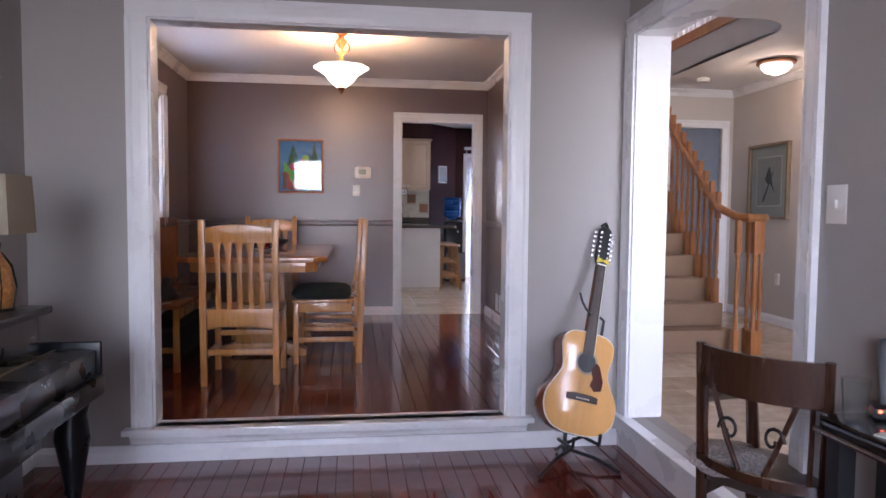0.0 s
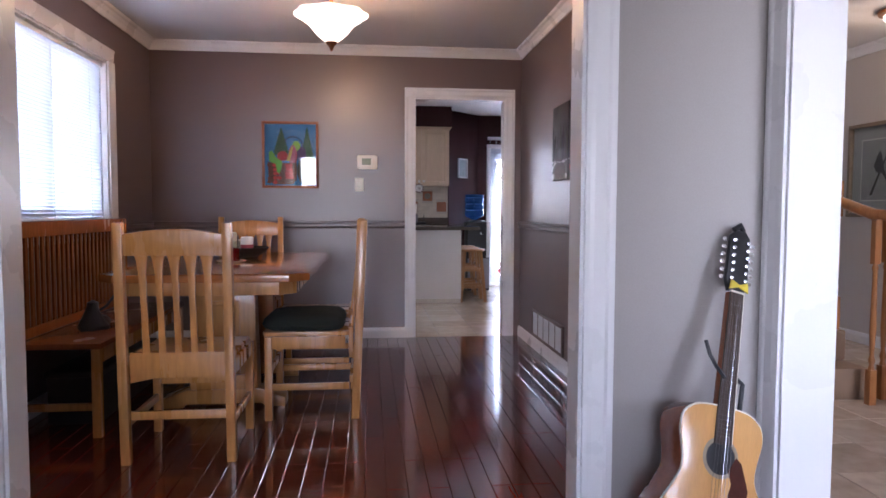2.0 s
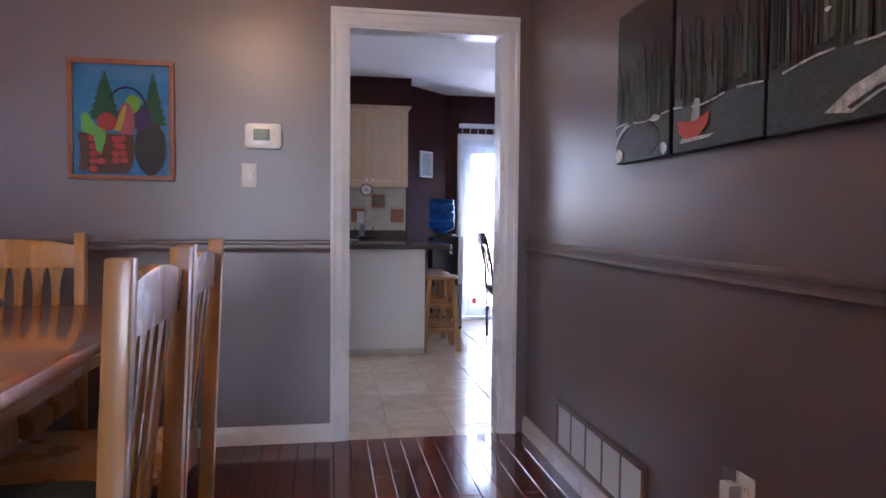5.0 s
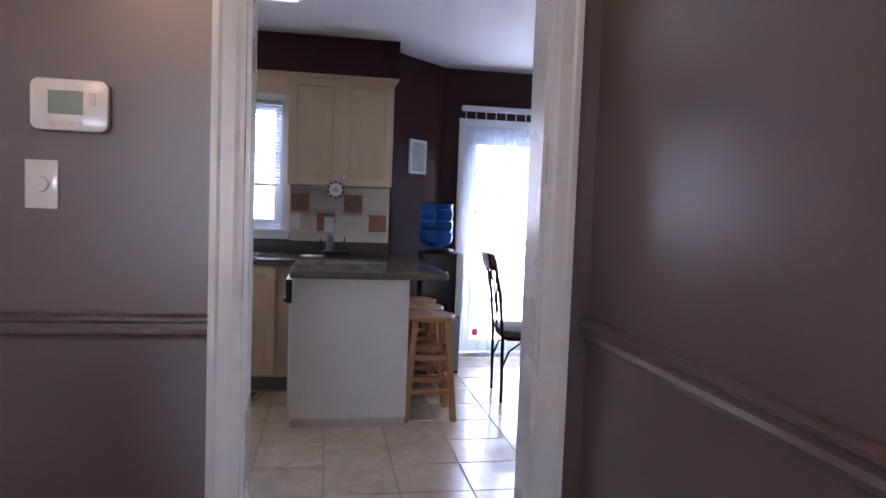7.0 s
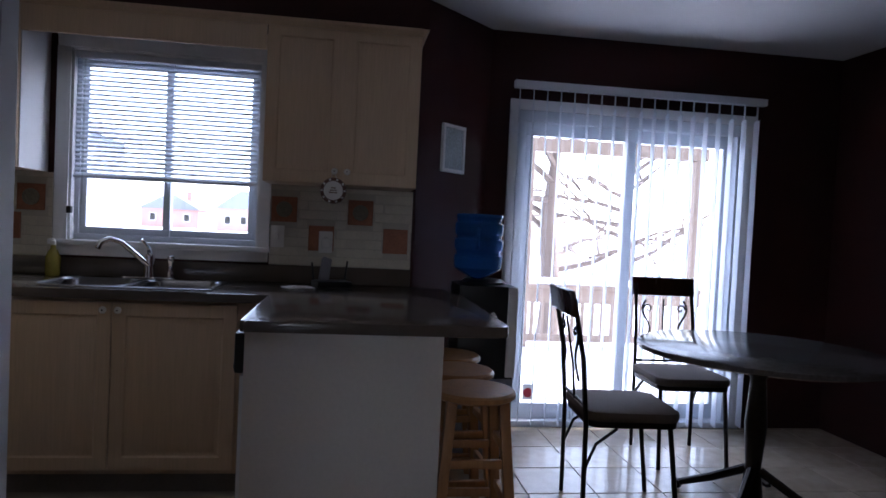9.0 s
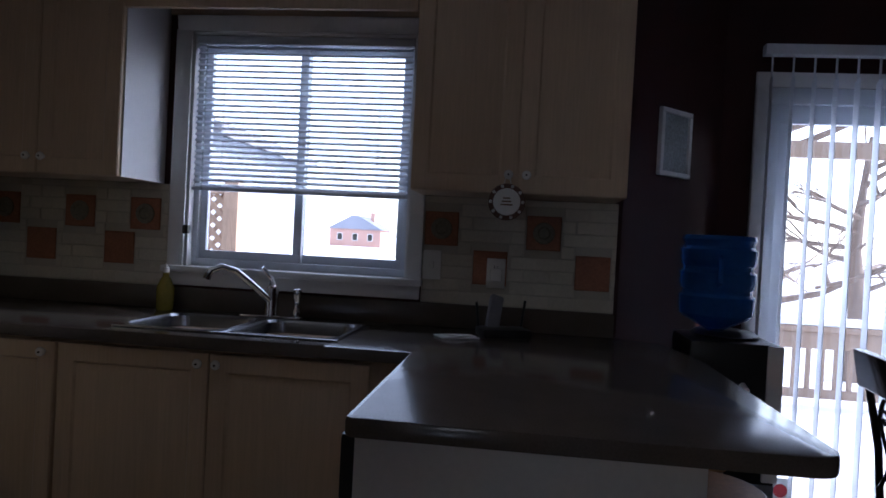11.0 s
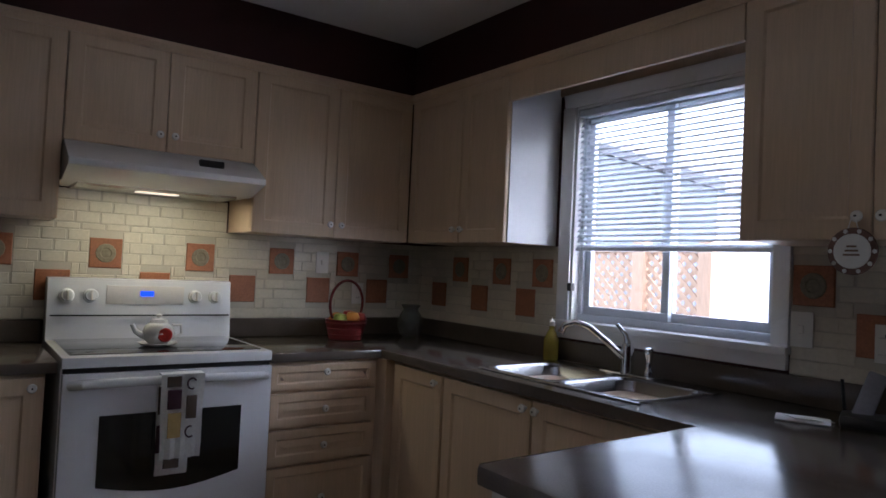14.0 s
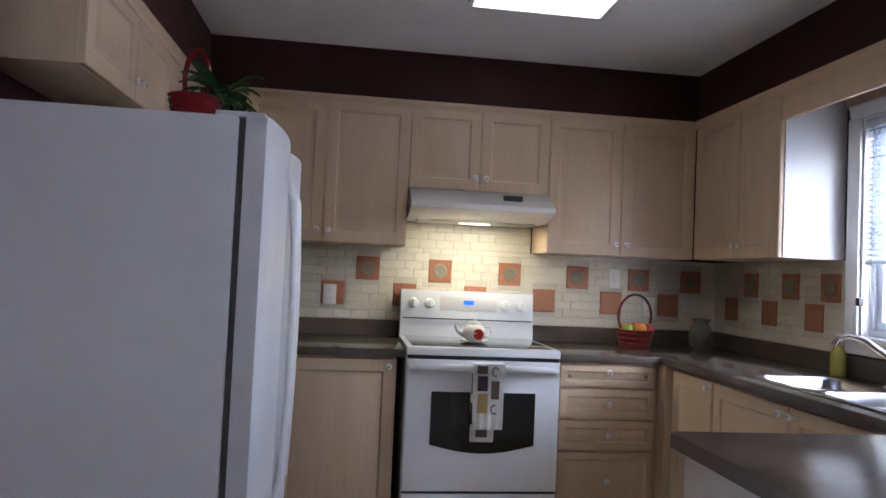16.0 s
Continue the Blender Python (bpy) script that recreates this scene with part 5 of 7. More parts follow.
# rug before the sink
rg = thing("kitchen_rug", "half-round brown striped kitchen mat with a pale border", "rug")
half = [(-1.55 + 0.46 * math.cos(a), 2.80 - 0.42 * math.sin(a)) for a in (math.pi * k / 24 for k in range(25))]
part("border", slab(half, 0.001, 0.010, 0.003), flat("light_olive_rug_border", (0.26, 0.23, 0.15), 0.95), rg)
part("field", slab([(-1.55 + 0.42 * math.cos(a), 2.785 - 0.38 * math.sin(a)) for a in (math.pi * k / 24 for k in range(25))], 0.0095, 0.0125), MAT_RUG, rg)
for y0, y1, half_w in ((2.72, 2.765, 0.40), (2.62, 2.65, 0.36), (2.53, 2.555, 0.29)):
    part("stripe", box(-1.55 - half_w, y0, 0.0122, -1.55 + half_w, y1, 0.0135, 0.0005), flat("dark_rug_stripe", (0.035, 0.022, 0.016), 0.95), rg)


# nook chairs and table
def iron_chair(m):
    c = thing("metal_chair", "dark wrought-iron dining chair with scroll back and padded seat", "chair", m, "chairs at the nook table")
    part("seat", slab(rrect(-0.21, -0.20, 0.21, 0.22, 0.07), 0.44, 0.485, 0.018), flat("taupe_seat_fabric", (0.16, 0.13, 0.11), 0.9), c)
    part("seat_rim", slab(rrect(-0.20, -0.19, 0.20, 0.21, 0.06), 0.415, 0.44, 0.004), IRON, c)
    for s in (-1, 1):
        part("back_post", tube([(s * 0.18, -0.19, 0.0), (s * 0.18, -0.195, 0.42), (s * 0.175, -0.22, 0.70), (s * 0.17, -0.27, 0.95)], 0.011, 8), IRON, c)
        part("front_leg", tube([(s * 0.19, 0.22, 0.0), (s * 0.185, 0.19, 0.25), (s * 0.18, 0.17, 0.42)], 0.011, 8), IRON, c)
        part("brace", tube([(s * 0.182, -0.19, 0.24), (s * 0.182, -0.15, 0.34), (s * 0.182, -0.06, 0.41)], 0.007, 7), IRON, c)
        pts = [(s * (0.135 - 0.04 * k / 14 + 0.035 * math.cos(1.4 + k * 0.42)), -0.225 - 0.05 * (0.60 + 0.02 * k - 0.6), 0.60 + 0.018 * k) for k in range(15)]
        part("scroll", tube(pts, 0.006, 6), IRON, c)
        part("scroll_curl", tube([(s * (0.10 + 0.030 * (1 - k / 14) * math.cos(k * 0.55)), -0.24, 0.80 + 0.030 * (1 - k / 14) * math.sin(k * 0.55)) for k in range(13)], 0.005, 6), IRON, c)
    part("centre_bar", tube([(0, -0.20, 0.49), (0.012, -0.22, 0.65), (0, -0.255, 0.86)], 0.006, 6), IRON, c)
    t = box(-0.19, -0.012, 0, 0.19, 0.012, 0.11, 0.006, m=pose(0, -0.265, 0.875, 10, 0, 0))
    for v in t.verts:
        v.co.y -= 0.05 * (1 - (v.co.x / 0.19) ** 2)
        v.co.z += 0.02 * (1 - (v.co.x / 0.19) ** 2)
    part("top_rail", t, DARK_WOOD, c)
    part("lower_rail", tube([(-0.18, -0.2, 0.50), (0.18, -0.2, 0.50)], 0.007, 7), IRON, c)
    return c


iron_chair(pose(0.665, 2.69, 0, 0, 0, -94))
iron_chair(pose(1.30, 3.36, 0, 0, 0, 178))
nt2 = thing("round_table", "round dark-topped nook table on a metal pedestal", "table", pose(1.32, 2.66, 0))
part("tabletop", lathe([(0, 0.705), (0.52, 0.705), (0.545, 0.715), (0.545, 0.735), (0.53, 0.742), (0, 0.742)], 44), mat("dark_stone_top", (0.09, 0.085, 0.08), 0.16, vary=0.25, scale=12), nt2)
part("column", lathe([(0.05, 0.05), (0.035, 0.2), (0.05, 0.4), (0.035, 0.6), (0.08, 0.70)], 16), IRON, nt2)
for k in range(4):
    a = math.pi / 4 + k * math.pi / 2
    f = part("foot", tube([(0.03 * math.cos(a), 0.03 * math.sin(a), 0.18), (0.18 * math.cos(a), 0.18 * math.sin(a), 0.10), (0.34 * math.cos(a), 0.34 * math.sin(a), 0.03)], [0.022, 0.02, 0.016], 8), IRON, nt2)
    part("caster", lathe([(0.0, -0.022), (0.02, -0.02), (0.026, 0.0), (0.02, 0.02), (0, 0.022)], 12, m=pose(0.34 * math.cos(a), 0.34 * math.sin(a), 0.026, 90, 0, math.degrees(a))), BLACK, f)


# ---- dining room ----
def dining_chair(m, cushion, label):
    """A slat-back oak chair; it faces local +y, the back stands at y = 0."""
    c = thing("dining_chair", label, "chair", m, "chairs round the dining table")
    W, D, H = 0.475, 0.43, 1.03
    for s in (-1, 1):
        t = box(-0.019, -0.021, 0, 0.019, 0.021, H, 0.004, m=pose(s * (W / 2 - 0.019), 0, 0))
        for v in t.verts:
            z = v.co.z
            v.co.y += -0.075 * max(0, (z - 0.45) / 0.58) ** 1.3 - 0.03 * max(0, (0.45 - z) / 0.45) ** 1.5
        part("back_post", t, OAK, c)
        part("front_leg", box(s * (W / 2 - 0.019) - 0.019, D - 0.038, 0, s * (W / 2 - 0.019) + 0.019, D, 0.435, 0.004), OAK, c)
        part("side_rail", box(s * (W / 2 - 0.019) - 0.011, 0.02, 0.37, s * (W / 2 - 0.019) + 0.011, D - 0.038, 0.435, 0.003), OAK, c)
        part("side_stretcher", box(s * (W / 2 - 0.019) - 0.009, 0.0, 0.155, s * (W / 2 - 0.019) + 0.009, D - 0.03, 0.19, 0.003), OAK, c)
    part("rear_stretcher", box(-W / 2 + 0.03, -0.018, 0.185, W / 2 - 0.03, 0.0, 0.222, 0.003), OAK, c)
    part("front_stretcher", box(-W / 2 + 0.03, D - 0.03, 0.235, W / 2 - 0.03, D - 0.012, 0.27, 0.003), OAK, c)
    part("front_rail", box(-W / 2 + 0.03, D - 0.034, 0.37, W / 2 - 0.03, D - 0.008, 0.435, 0.003), OAK, c)
    part("rear_rail", slab([(-W / 2 + 0.036, 0.345), (-0.1, 0.365), (0.1, 0.365), (W / 2 - 0.036, 0.345), (W / 2 - 0.036, 0.475), (-W / 2 + 0.036, 0.475)], -0.012, 0.012, 0.002, m=pose(0, -0.008, 0, 90, 0, 0)), OAK, c)
    part("seat", slab(rrect(-W / 2 + 0.02, 0.0, W / 2 - 0.02, D + 0.012, 0.02), 0.435, 0.457, 0.005), OAK, c)
    if cushion:
        t = bmesh.new()
        rings = []
        for i, z, r in ((0.030, 0.4575, 0.05), (0.004, 0.470, 0.07), (-0.006, 0.490, 0.08), (0.002, 0.512, 0.08), (0.030, 0.532, 0.08), (0.085, 0.541, 0.06), (0.16, 0.536, 0.03)):
            rings.append([t.verts.new((x, y, z + 0.004 * math.sin(9 * x + 5 * y))) for x, y in rrect(-W / 2 + 0.02 + i, 0.03 + i, W / 2 - 0.02 - i, D + 0.015 - i, r, 6)])
        for a, b in zip(rings, rings[1:]):
            for k in range(len(a)):
                t.faces.new((a[k], a[(k + 1) % len(a)], b[(k + 1) % len(a)], b[k]))
        t.faces.new(rings[-1])
        t.faces.new(rings[0][::-1])
        part("cushion", t, CUSHION, c, "dark green seat cushion")
    top = [(-W / 2 + 0.038, 0.895), (W / 2 - 0.038, 0.895)] + [((W / 2 - 0.038) * (1 - 2 * k / 10), 0.985 + 0.022 * math.sin(math.pi * k / 10)) for k in range(11)]
    part("top_rail", slab(top, -0.013, 0.013, 0.003, m=pose(0, 0, 0, 90 + 4, 0, 0)), OAK, c)
    for k in range(5):
        x = (k - 2) * 0.066
        hw = 0.0145
        pr = [(-hw, 0.47), (hw, 0.47), (hw * 0.85, 0.70), (hw, 0.82), (hw * 1.35, 0.87), (0.029, 0.905), (-0.029, 0.905), (-hw * 1.35, 0.87), (-hw, 0.82), (-hw * 0.85, 0.70)]
        part("slat", slab([(x + a, b) for a, b in pr], -0.006, 0.006, 0.001, m=pose(0, 0.040, 0.0) @ pose(0, 0, 0, 90 + 6.5, 0, 0)), OAK, c)
    return c


dining_chair(pose(-2.105, -2.745, 0), False, "honey oak slat-back dining chair with a wooden seat")
dining_chair(pose(-1.40, -2.0, 0, 0, 0, 90), True, "honey oak slat-back dining chair with a dark green cushion")
dining_chair(pose(-1.42, -1.40, 0, 0, 0, 90), False, "honey oak slat-back dining chair beside the cushioned one")
dining_chair(pose(-2.185, -0.55, 0, 0, 0, 180), False, "honey oak slat-back dining chair at the wall side of the table")

tb = thing("dining_table", "honey oak trestle table with clipped corners", "table", pose(-2.09, -1.56, 0))
a, b, c = 0.50, 0.86, 0.09
oct8 = [(a, b - c), (a - c, b), (-a + c, b), (-a, b - c), (-a, -b + c), (-a + c, -b), (a - c, -b), (a, -b + c)]
part("tabletop", slab(oct8, 0.735, 0.775, 0.010), OAK_TOP, tb, "polished oak top")
part("apron", slab([(x * 0.86, y * 0.92) for x, y in oct8], 0.665, 0.735, 0.004), OAK, tb)
for s in (-1, 1):
    t = box(-0.17, -0.06, 0.10, 0.17, 0.06, 0.665, 0.008, m=pose(0, s * 0.34, 0))
    for v in t.verts:
        k = abs(v.co.z - 0.40) / 0.27
        v.co.x *= 0.72 + 0.30 * k ** 2
    ped = part("pedestal", t, OAK, tb)
    part("panel_moulding", raised_panel(0.18, 0.40, 0.012, 0.02, m=pose(-0.09, s * 0.34 - 0.06, 0.19)), OAK, ped)
    part("foot", slab([(-0.33, 0.0), (-0.33, 0.05), (-0.20, 0.10), (0.20, 0.10), (0.33, 0.05), (0.33, 0.0), (0.22, 0.0), (0.20, 0.02), (-0.20, 0.02), (-0.22, 0.0)], -0.065, 0.065, 0.006, m=pose(0, s * 0.34, 0, 90, 0, 0)), OAK, tb)
part("stretcher", box(-0.03, -0.30, 0.16, 0.03, 0.30, 0.26, 0.006), OAK, tb)

# things on the table
cd = thing("candle_cup", "glass cup of dark red candle wax on a saucer", "candle", pose(-2.10, -1.66, 0.7755))
part("saucer", lathe([(0.03, 0), (0.075, 0.004), (0.088, 0.012), (0.078, 0.009), (0.0, 0.005)], 24), PORCELAIN, cd)
part("wax", lathe([(0.0, 0.010), (0.046, 0.010), (0.048, 0.085), (0.0, 0.085)], 20), WINE, cd, "dark red wax")
part("cup", lathe([(0.049, 0.008), (0.052, 0.02), (0.052, 0.125), (0.0495, 0.125), (0.0495, 0.012), (0.0, 0.009)], 24), CLEAR, cd)
tr = thing("wicker_tray", "dark wicker tray holding candles", "tray", pose(-2.13, -1.18, 0.7755))
part("tray", lathe([(0.10, 0), (0.15, 0.03), (0.175, 0.062), (0.165, 0.066), (0.14, 0.03), (0.0, 0.012)], 26, wave=lambda an, i: 1 + 0.025 * math.sin(9 * an)), flat("dark_wicker", (0.035, 0.028, 0.022), 0.7), tr)
for x, y, h, r, mt, nm in ((-2.19, -1.20, 0.15, 0.036, CANDLE, "pillar_candle"), (-2.09, -1.20, 0.12, 0.040, PAPER, "jar_candle"), (-2.13, -1.12, 0.10, 0.034, CANDLE, "pillar_candle")):
    cn = thing(nm, "cream candle standing in the dark tray" if mt is CANDLE else "white labelled jar candle in the dark tray", "candle", pose(x, y, 0.789))
    part("wax", lathe([(0, 0), (r, 0), (r, h - 0.006), (r - 0.008, h), (0, h - 0.008)], 18), mt, cn)
    part("wick", rod((0, 0, h - 0.01), (0.002, 0, h + 0.012), 0.0015, seg=5), BLACK, cn)
    if mt is PAPER:
        part("label", lathe([(r + 0.001, 0.03), (r + 0.001, 0.07)], 18), flat("red_label", (0.30, 0.05, 0.06)), cn)

# bench
bn = thing("slatted_bench", "reddish oak bench with a tall slatted back", "bench")
RB = mat("red_oak_bench", (0.30, 0.105, 0.034), 0.26, vary=0.2, scale=7, fine=50, stretch=(1, 1, 0.2), coat=0.3)
ya, yb = -2.42, -0.98
part("seat", box(-2.94, ya, 0.425, -2.555, yb, 0.455, 0.006), RB, bn)
part("front_apron", box(-2.60, ya + 0.04, 0.345, -2.58, yb - 0.04, 0.425, 0.003), OAK, bn)
for y in (ya + 0.02, yb - 0.02):
    part("front_leg", box(-2.60, y - 0.02, 0, -2.56, y + 0.02, 0.425, 0.004), OAK, bn)
    part("back_post", box(-2.955, y - 0.02, 0, -2.915, y + 0.02, 0.99, 0.004), RB, bn)
    part("stretcher", box(-2.93, y - 0.011, 0.13, -2.59, y + 0.011, 0.165, 0.003), OAK, bn)
n = 24
bsl = fin(box(-0.006, -0.013, 0.50, 0.006, 0.013, 0.945, 0.002), "slat", RB)
for k in range(n):
    s = new("slat", bsl)
    s.parent, s.location = bn, (-2.935, ya + 0.07 + (yb - ya - 0.14) * k / (n - 1), 0)
part("top_rail", box(-2.952, ya, 0.945, -2.918, yb, 1.025, 0.008), RB, bn)
part("lower_rail", box(-2.947, ya + 0.04, 0.46, -2.923, yb - 0.04, 0.51, 0.004), RB, bn)
bx = thing("storage_box", "dark low box under the bench", "box")
part("body", box(-2.90, -2.2, 0.0, -2.65, -1.3, 0.24, 0.01), flat("dark_fabric_box", (0.03, 0.028, 0.03), 0.9), bx)
part("lid", box(-2.91, -2.21, 0.24, -2.64, -1.29, 0.27, 0.006), flat("dark_box_lid", (0.045, 0.04, 0.04), 0.8), bx)
sh = thing("statuette", "small dark figurine lying on the bench seat", "figurine", pose(-2.74, -2.02, 0.4555))
t = lathe([(0.0, 0), (0.07, 0.0), (0.075, 0.02), (0.045, 0.07), (0.03, 0.11), (0.026, 0.14), (0.0, 0.155)], 16, wave=lambda an, i: 1 + 0.14 * math.sin(3 * an + i))
tube([(0.02, 0, 0.09), (0.06, 0.03, 0.12), (0.09, 0.05, 0.17)], 0.007, 6, t)
tube([(0, 0.03, 0.05), (0.02, 0.10, 0.03), (0.02, 0.14, 0.02)], [0.024, 0.03, 0.02], 8, t)
part("figure", t, flat("dark_bronze_patina", (0.03, 0.03, 0.032), 0.4), sh)

# pendant
pn = thing("pendant_light", "lit alabaster bowl pendant with bronze scrolls", "pendant light", pose(-1.5, -1.88, 0))
part("canopy", lathe([(0.0, T - 0.001), (0.055, T - 0.003), (0.05, T - 0.03), (0.02, T - 0.05), (0.0, T - 0.05)], 20), BRONZE, pn)
part("stem", lathe([(0.012, 2.14), (0.018, 2.20), (0.010, 2.24), (0.010, 2.30), (0.042, 2.345), (0.046, 2.36), (0.014, 2.40)], 14), BRONZE, pn)
for k in range(3):
    an = k * 2.094 + 0.4
    part("scroll_arm", tube([((0.02 + 0.045 * math.sin(q)) * math.cos(an), (0.02 + 0.045 * math.sin(q)) * math.sin(an), 2.36 - 0.11 * q / 4.0 + 0.012 * math.sin(2 * q)) for q in (0.25 * j for j in range(18))], 0.0045, 6), BRONZE, pn)
bowlp = [(0.0, 2.010), (0.035, 2.012), (0.085, 2.055), (0.125, 2.105), (0.165, 2.135), (0.192, 2.150), (0.197, 2.168), (0.185, 2.160), (0.155, 2.143), (0.118, 2.113), (0.078, 2.063), (0.03, 2.020), (0.0, 2.018)]
part("bowl", lathe(bowlp, 48, wave=lambda an, i: 1 + (0.045 * math.cos(8 * an) if 3 < i < 9 else 0)), SHADE_GLOW, pn, "glowing scalloped glass bowl")
part("finial", lathe([(0.0, 1.962), (0.008, 1.968), (0.012, 1.985), (0.026, 2.0), (0.034, 2.012), (0.0, 2.016)], 14), BRONZE, pn)
md = tagged(part("ceiling_medallion", lathe([(0.06, T - 0.002), (0.10, T - 0.014), (0.16, T - 0.010), (0.20, T - 0.018), (0.235, T - 0.012), (0.245, T - 0.001)], 40), CEILING), "white plaster ceiling medallion", "medallion", kind="structure")
md.location = (-1.5, -1.88, 0)


# pictures
def framed(name, label, m, w, h, frame_w, frame_mat, depth=0.025, glazed=True):
    p = thing(name, label, "picture", m)
    for nm, x0, z0, x1, z1 in (("frame_top", -w / 2, h / 2 - frame_w, w / 2, h / 2), ("frame_bottom", -w / 2, -h / 2, w / 2, -h / 2 + frame_w), ("frame_side", -w / 2, -h / 2 + frame_w, -w / 2 + frame_w, h / 2 - frame_w), ("frame_side", w / 2 - frame_w, -h / 2 + frame_w, w / 2, h / 2 - frame_w)):
        part(nm, box(x0, -depth, z0, x1, 0, z1, 0.003), frame_mat, p)
    if glazed:
        part("glazing", box(-w / 2 + frame_w, -depth * 0.55, -h / 2 + frame_w, w / 2 - frame_w, -depth * 0.5, h / 2 - frame_w), CLEAR, p)
    return p


def shape(p, name, outline, y, material, th=0.0015):
    """A flat coloured shape of a picture; outline in (x, z)."""
    return part(name, slab(outline, 0, th, m=pose(0, y, 0, 90, 0, 0)), material, p, smooth=False)


def ell(cx, cz, rx, rz, n=18, wob=0.0, seed=0):
    rnd = random.Random(seed)
    return [(cx + rx * (1 + wob * rnd.uniform(-1, 1)) * math.cos(2 * math.pi * k / n), cz + rz * (1 + wob * rnd.uniform(-1, 1)) * math.sin(2 * math.pi * k / n)) for k in range(n)]


fp = framed("fruit_painting", "painting of a fruit basket on blue in a red-brown frame", pose(-1.94, -0.001, 1.538), 0.46, 0.548, 0.022, FRAME_WOOD)
part("canvas", box(-0.212, -0.006, -0.255, 0.212, -0.002, 0.255), flat("bright_blue_paint", (0.045, 0.19, 0.42), vary=0.25), fp)
PG, PY, PR, PB, PD, PV = flat("painted_green", (0.10, 0.30, 0.04)), flat("painted_yellow", (0.55, 0.36, 0.04)), flat("painted_red", (0.42, 0.035, 0.03)), flat("painted_brown", (0.12, 0.035, 0.02)), flat("painted_dark_green", (0.02, 0.09, 0.035)), flat("painted_purple", (0.06, 0.02, 0.09))
def fir(cx, z, w, h, n=7):
    """The jagged outline of a painted fir tree, its foot at z."""
    side = []
    for k in range(n):
        r = w / 2 * (1 - k / n)
        side += [(r, z + h * k / n), (r * 0.66, z + h * (k + 0.55) / n)]
    return [(cx + x, y) for x, y in side] + [(cx, z + h)] + [(cx - x, y) for x, y in side[::-1]]


PLIME, PPINK = flat("painted_lime", (0.22, 0.42, 0.03)), flat("painted_pink", (0.42, 0.08, 0.10))
shape(fp, "tree", fir(-0.075, 0.0, 0.16, 0.225), -0.0062, PD)
shape(fp, "tree", fir(0.135, -0.02, 0.13, 0.250), -0.0062, PD)
part("handle", tube([(0.02 + 0.085 * math.cos(q), -0.0072, 0.045 + 0.105 * math.sin(q)) for q in (math.pi * (0.02 + 0.08 * k) for k in range(11))], 0.005, 5), flat("painted_dark_blue", (0.01, 0.015, 0.06)), fp)
shape(fp, "vase", ell(0.122, -0.125, 0.070, 0.125, 20, 0.03, 3), -0.0079, flat("painted_dark_brown", (0.045, 0.032, 0.030)))
shape(fp, "fruit", ell(0.085, 0.010, 0.042, 0.062, 16, 0.05, 7), -0.0084, PV)
shape(fp, "leaf", ell(0.048, 0.075, 0.036, 0.040, 14, 0.12, 14), -0.0086, PLIME)
shape(fp, "fruit", ell(0.018, -0.005, 0.036, 0.085, 16, 0.04, 15), -0.0088, PPINK)
shape(fp, "fruit", ell(-0.066, -0.010, 0.044, 0.042, 16, 0.04, 5), -0.0090, PR)
shape(fp, "fruit", [(-0.035, -0.05), (-0.015, 0.01), (0.012, 0.07), (0.020, 0.06), (0.008, 0.0), (-0.008, -0.05)], -0.0094, PY)
shape(fp, "basket", [(-0.188, -0.06), (0.052, -0.065), (0.048, -0.20), (0.020, -0.245), (-0.140, -0.245), (-0.172, -0.20)], -0.0096, PB)
rb2 = random.Random(21)
for k in range(26):
    shape(fp, "berry", ell(-0.165 + 0.034 * (k % 6) + rb2.uniform(-0.008, 0.008), -0.085 - 0.034 * (k // 6) + rb2.uniform(-0.006, 0.006), 0.019, 0.015, 9, 0.15, k), -0.0112, PR if k % 3 else PB)
shape(fp, "leaf", [(-0.175, 0.02), (-0.150, 0.035), (-0.118, -0.02), (-0.068, -0.055), (-0.072, -0.10), (-0.090, -0.155), (-0.110, -0.14), (-0.120, -0.075), (-0.172, -0.055)], -0.0128, PG)

# three canvases on the long wall
NIGHT = mat("dark_night_paint", (0.022, 0.022, 0.022), 0.42, vary=0.5, scale=7, fine=60, stretch=(1, 1, 0.3), second=(0.050, 0.030, 0.034))
PALE = mat("pale_grey_rock_paint", (0.46, 0.46, 0.46), 0.5, vary=0.4, scale=24)
ROCK = mat("dark_rock_paint", (0.045, 0.045, 0.048), 0.5, vary=0.5, scale=24)
WATER = mat("grey_green_water_paint", (0.050, 0.060, 0.058), 0.42, vary=0.45, scale=12, stretch=(1, 1, 4))
STROKES = [mat("forest_stroke_" + nm, c, 0.5, vary=0.45, scale=16, fine=90, stretch=(2, 2, 0.3)) for nm, c in (("green", (0.028, 0.050, 0.026)), ("black", (0.010, 0.012, 0.011)), ("olive", (0.050, 0.056, 0.022)), ("maroon", (0.048, 0.018, 0.024)), ("grey", (0.060, 0.066, 0.060)))]
rnd = random.Random(11)


def shore(x):
    """Height of the far bank along the three canvases, x from the first one's edge."""
    return -0.125 + 0.05 * max(0.0, x - 0.55) ** 1.2 + 0.006 * math.sin(x * 21)


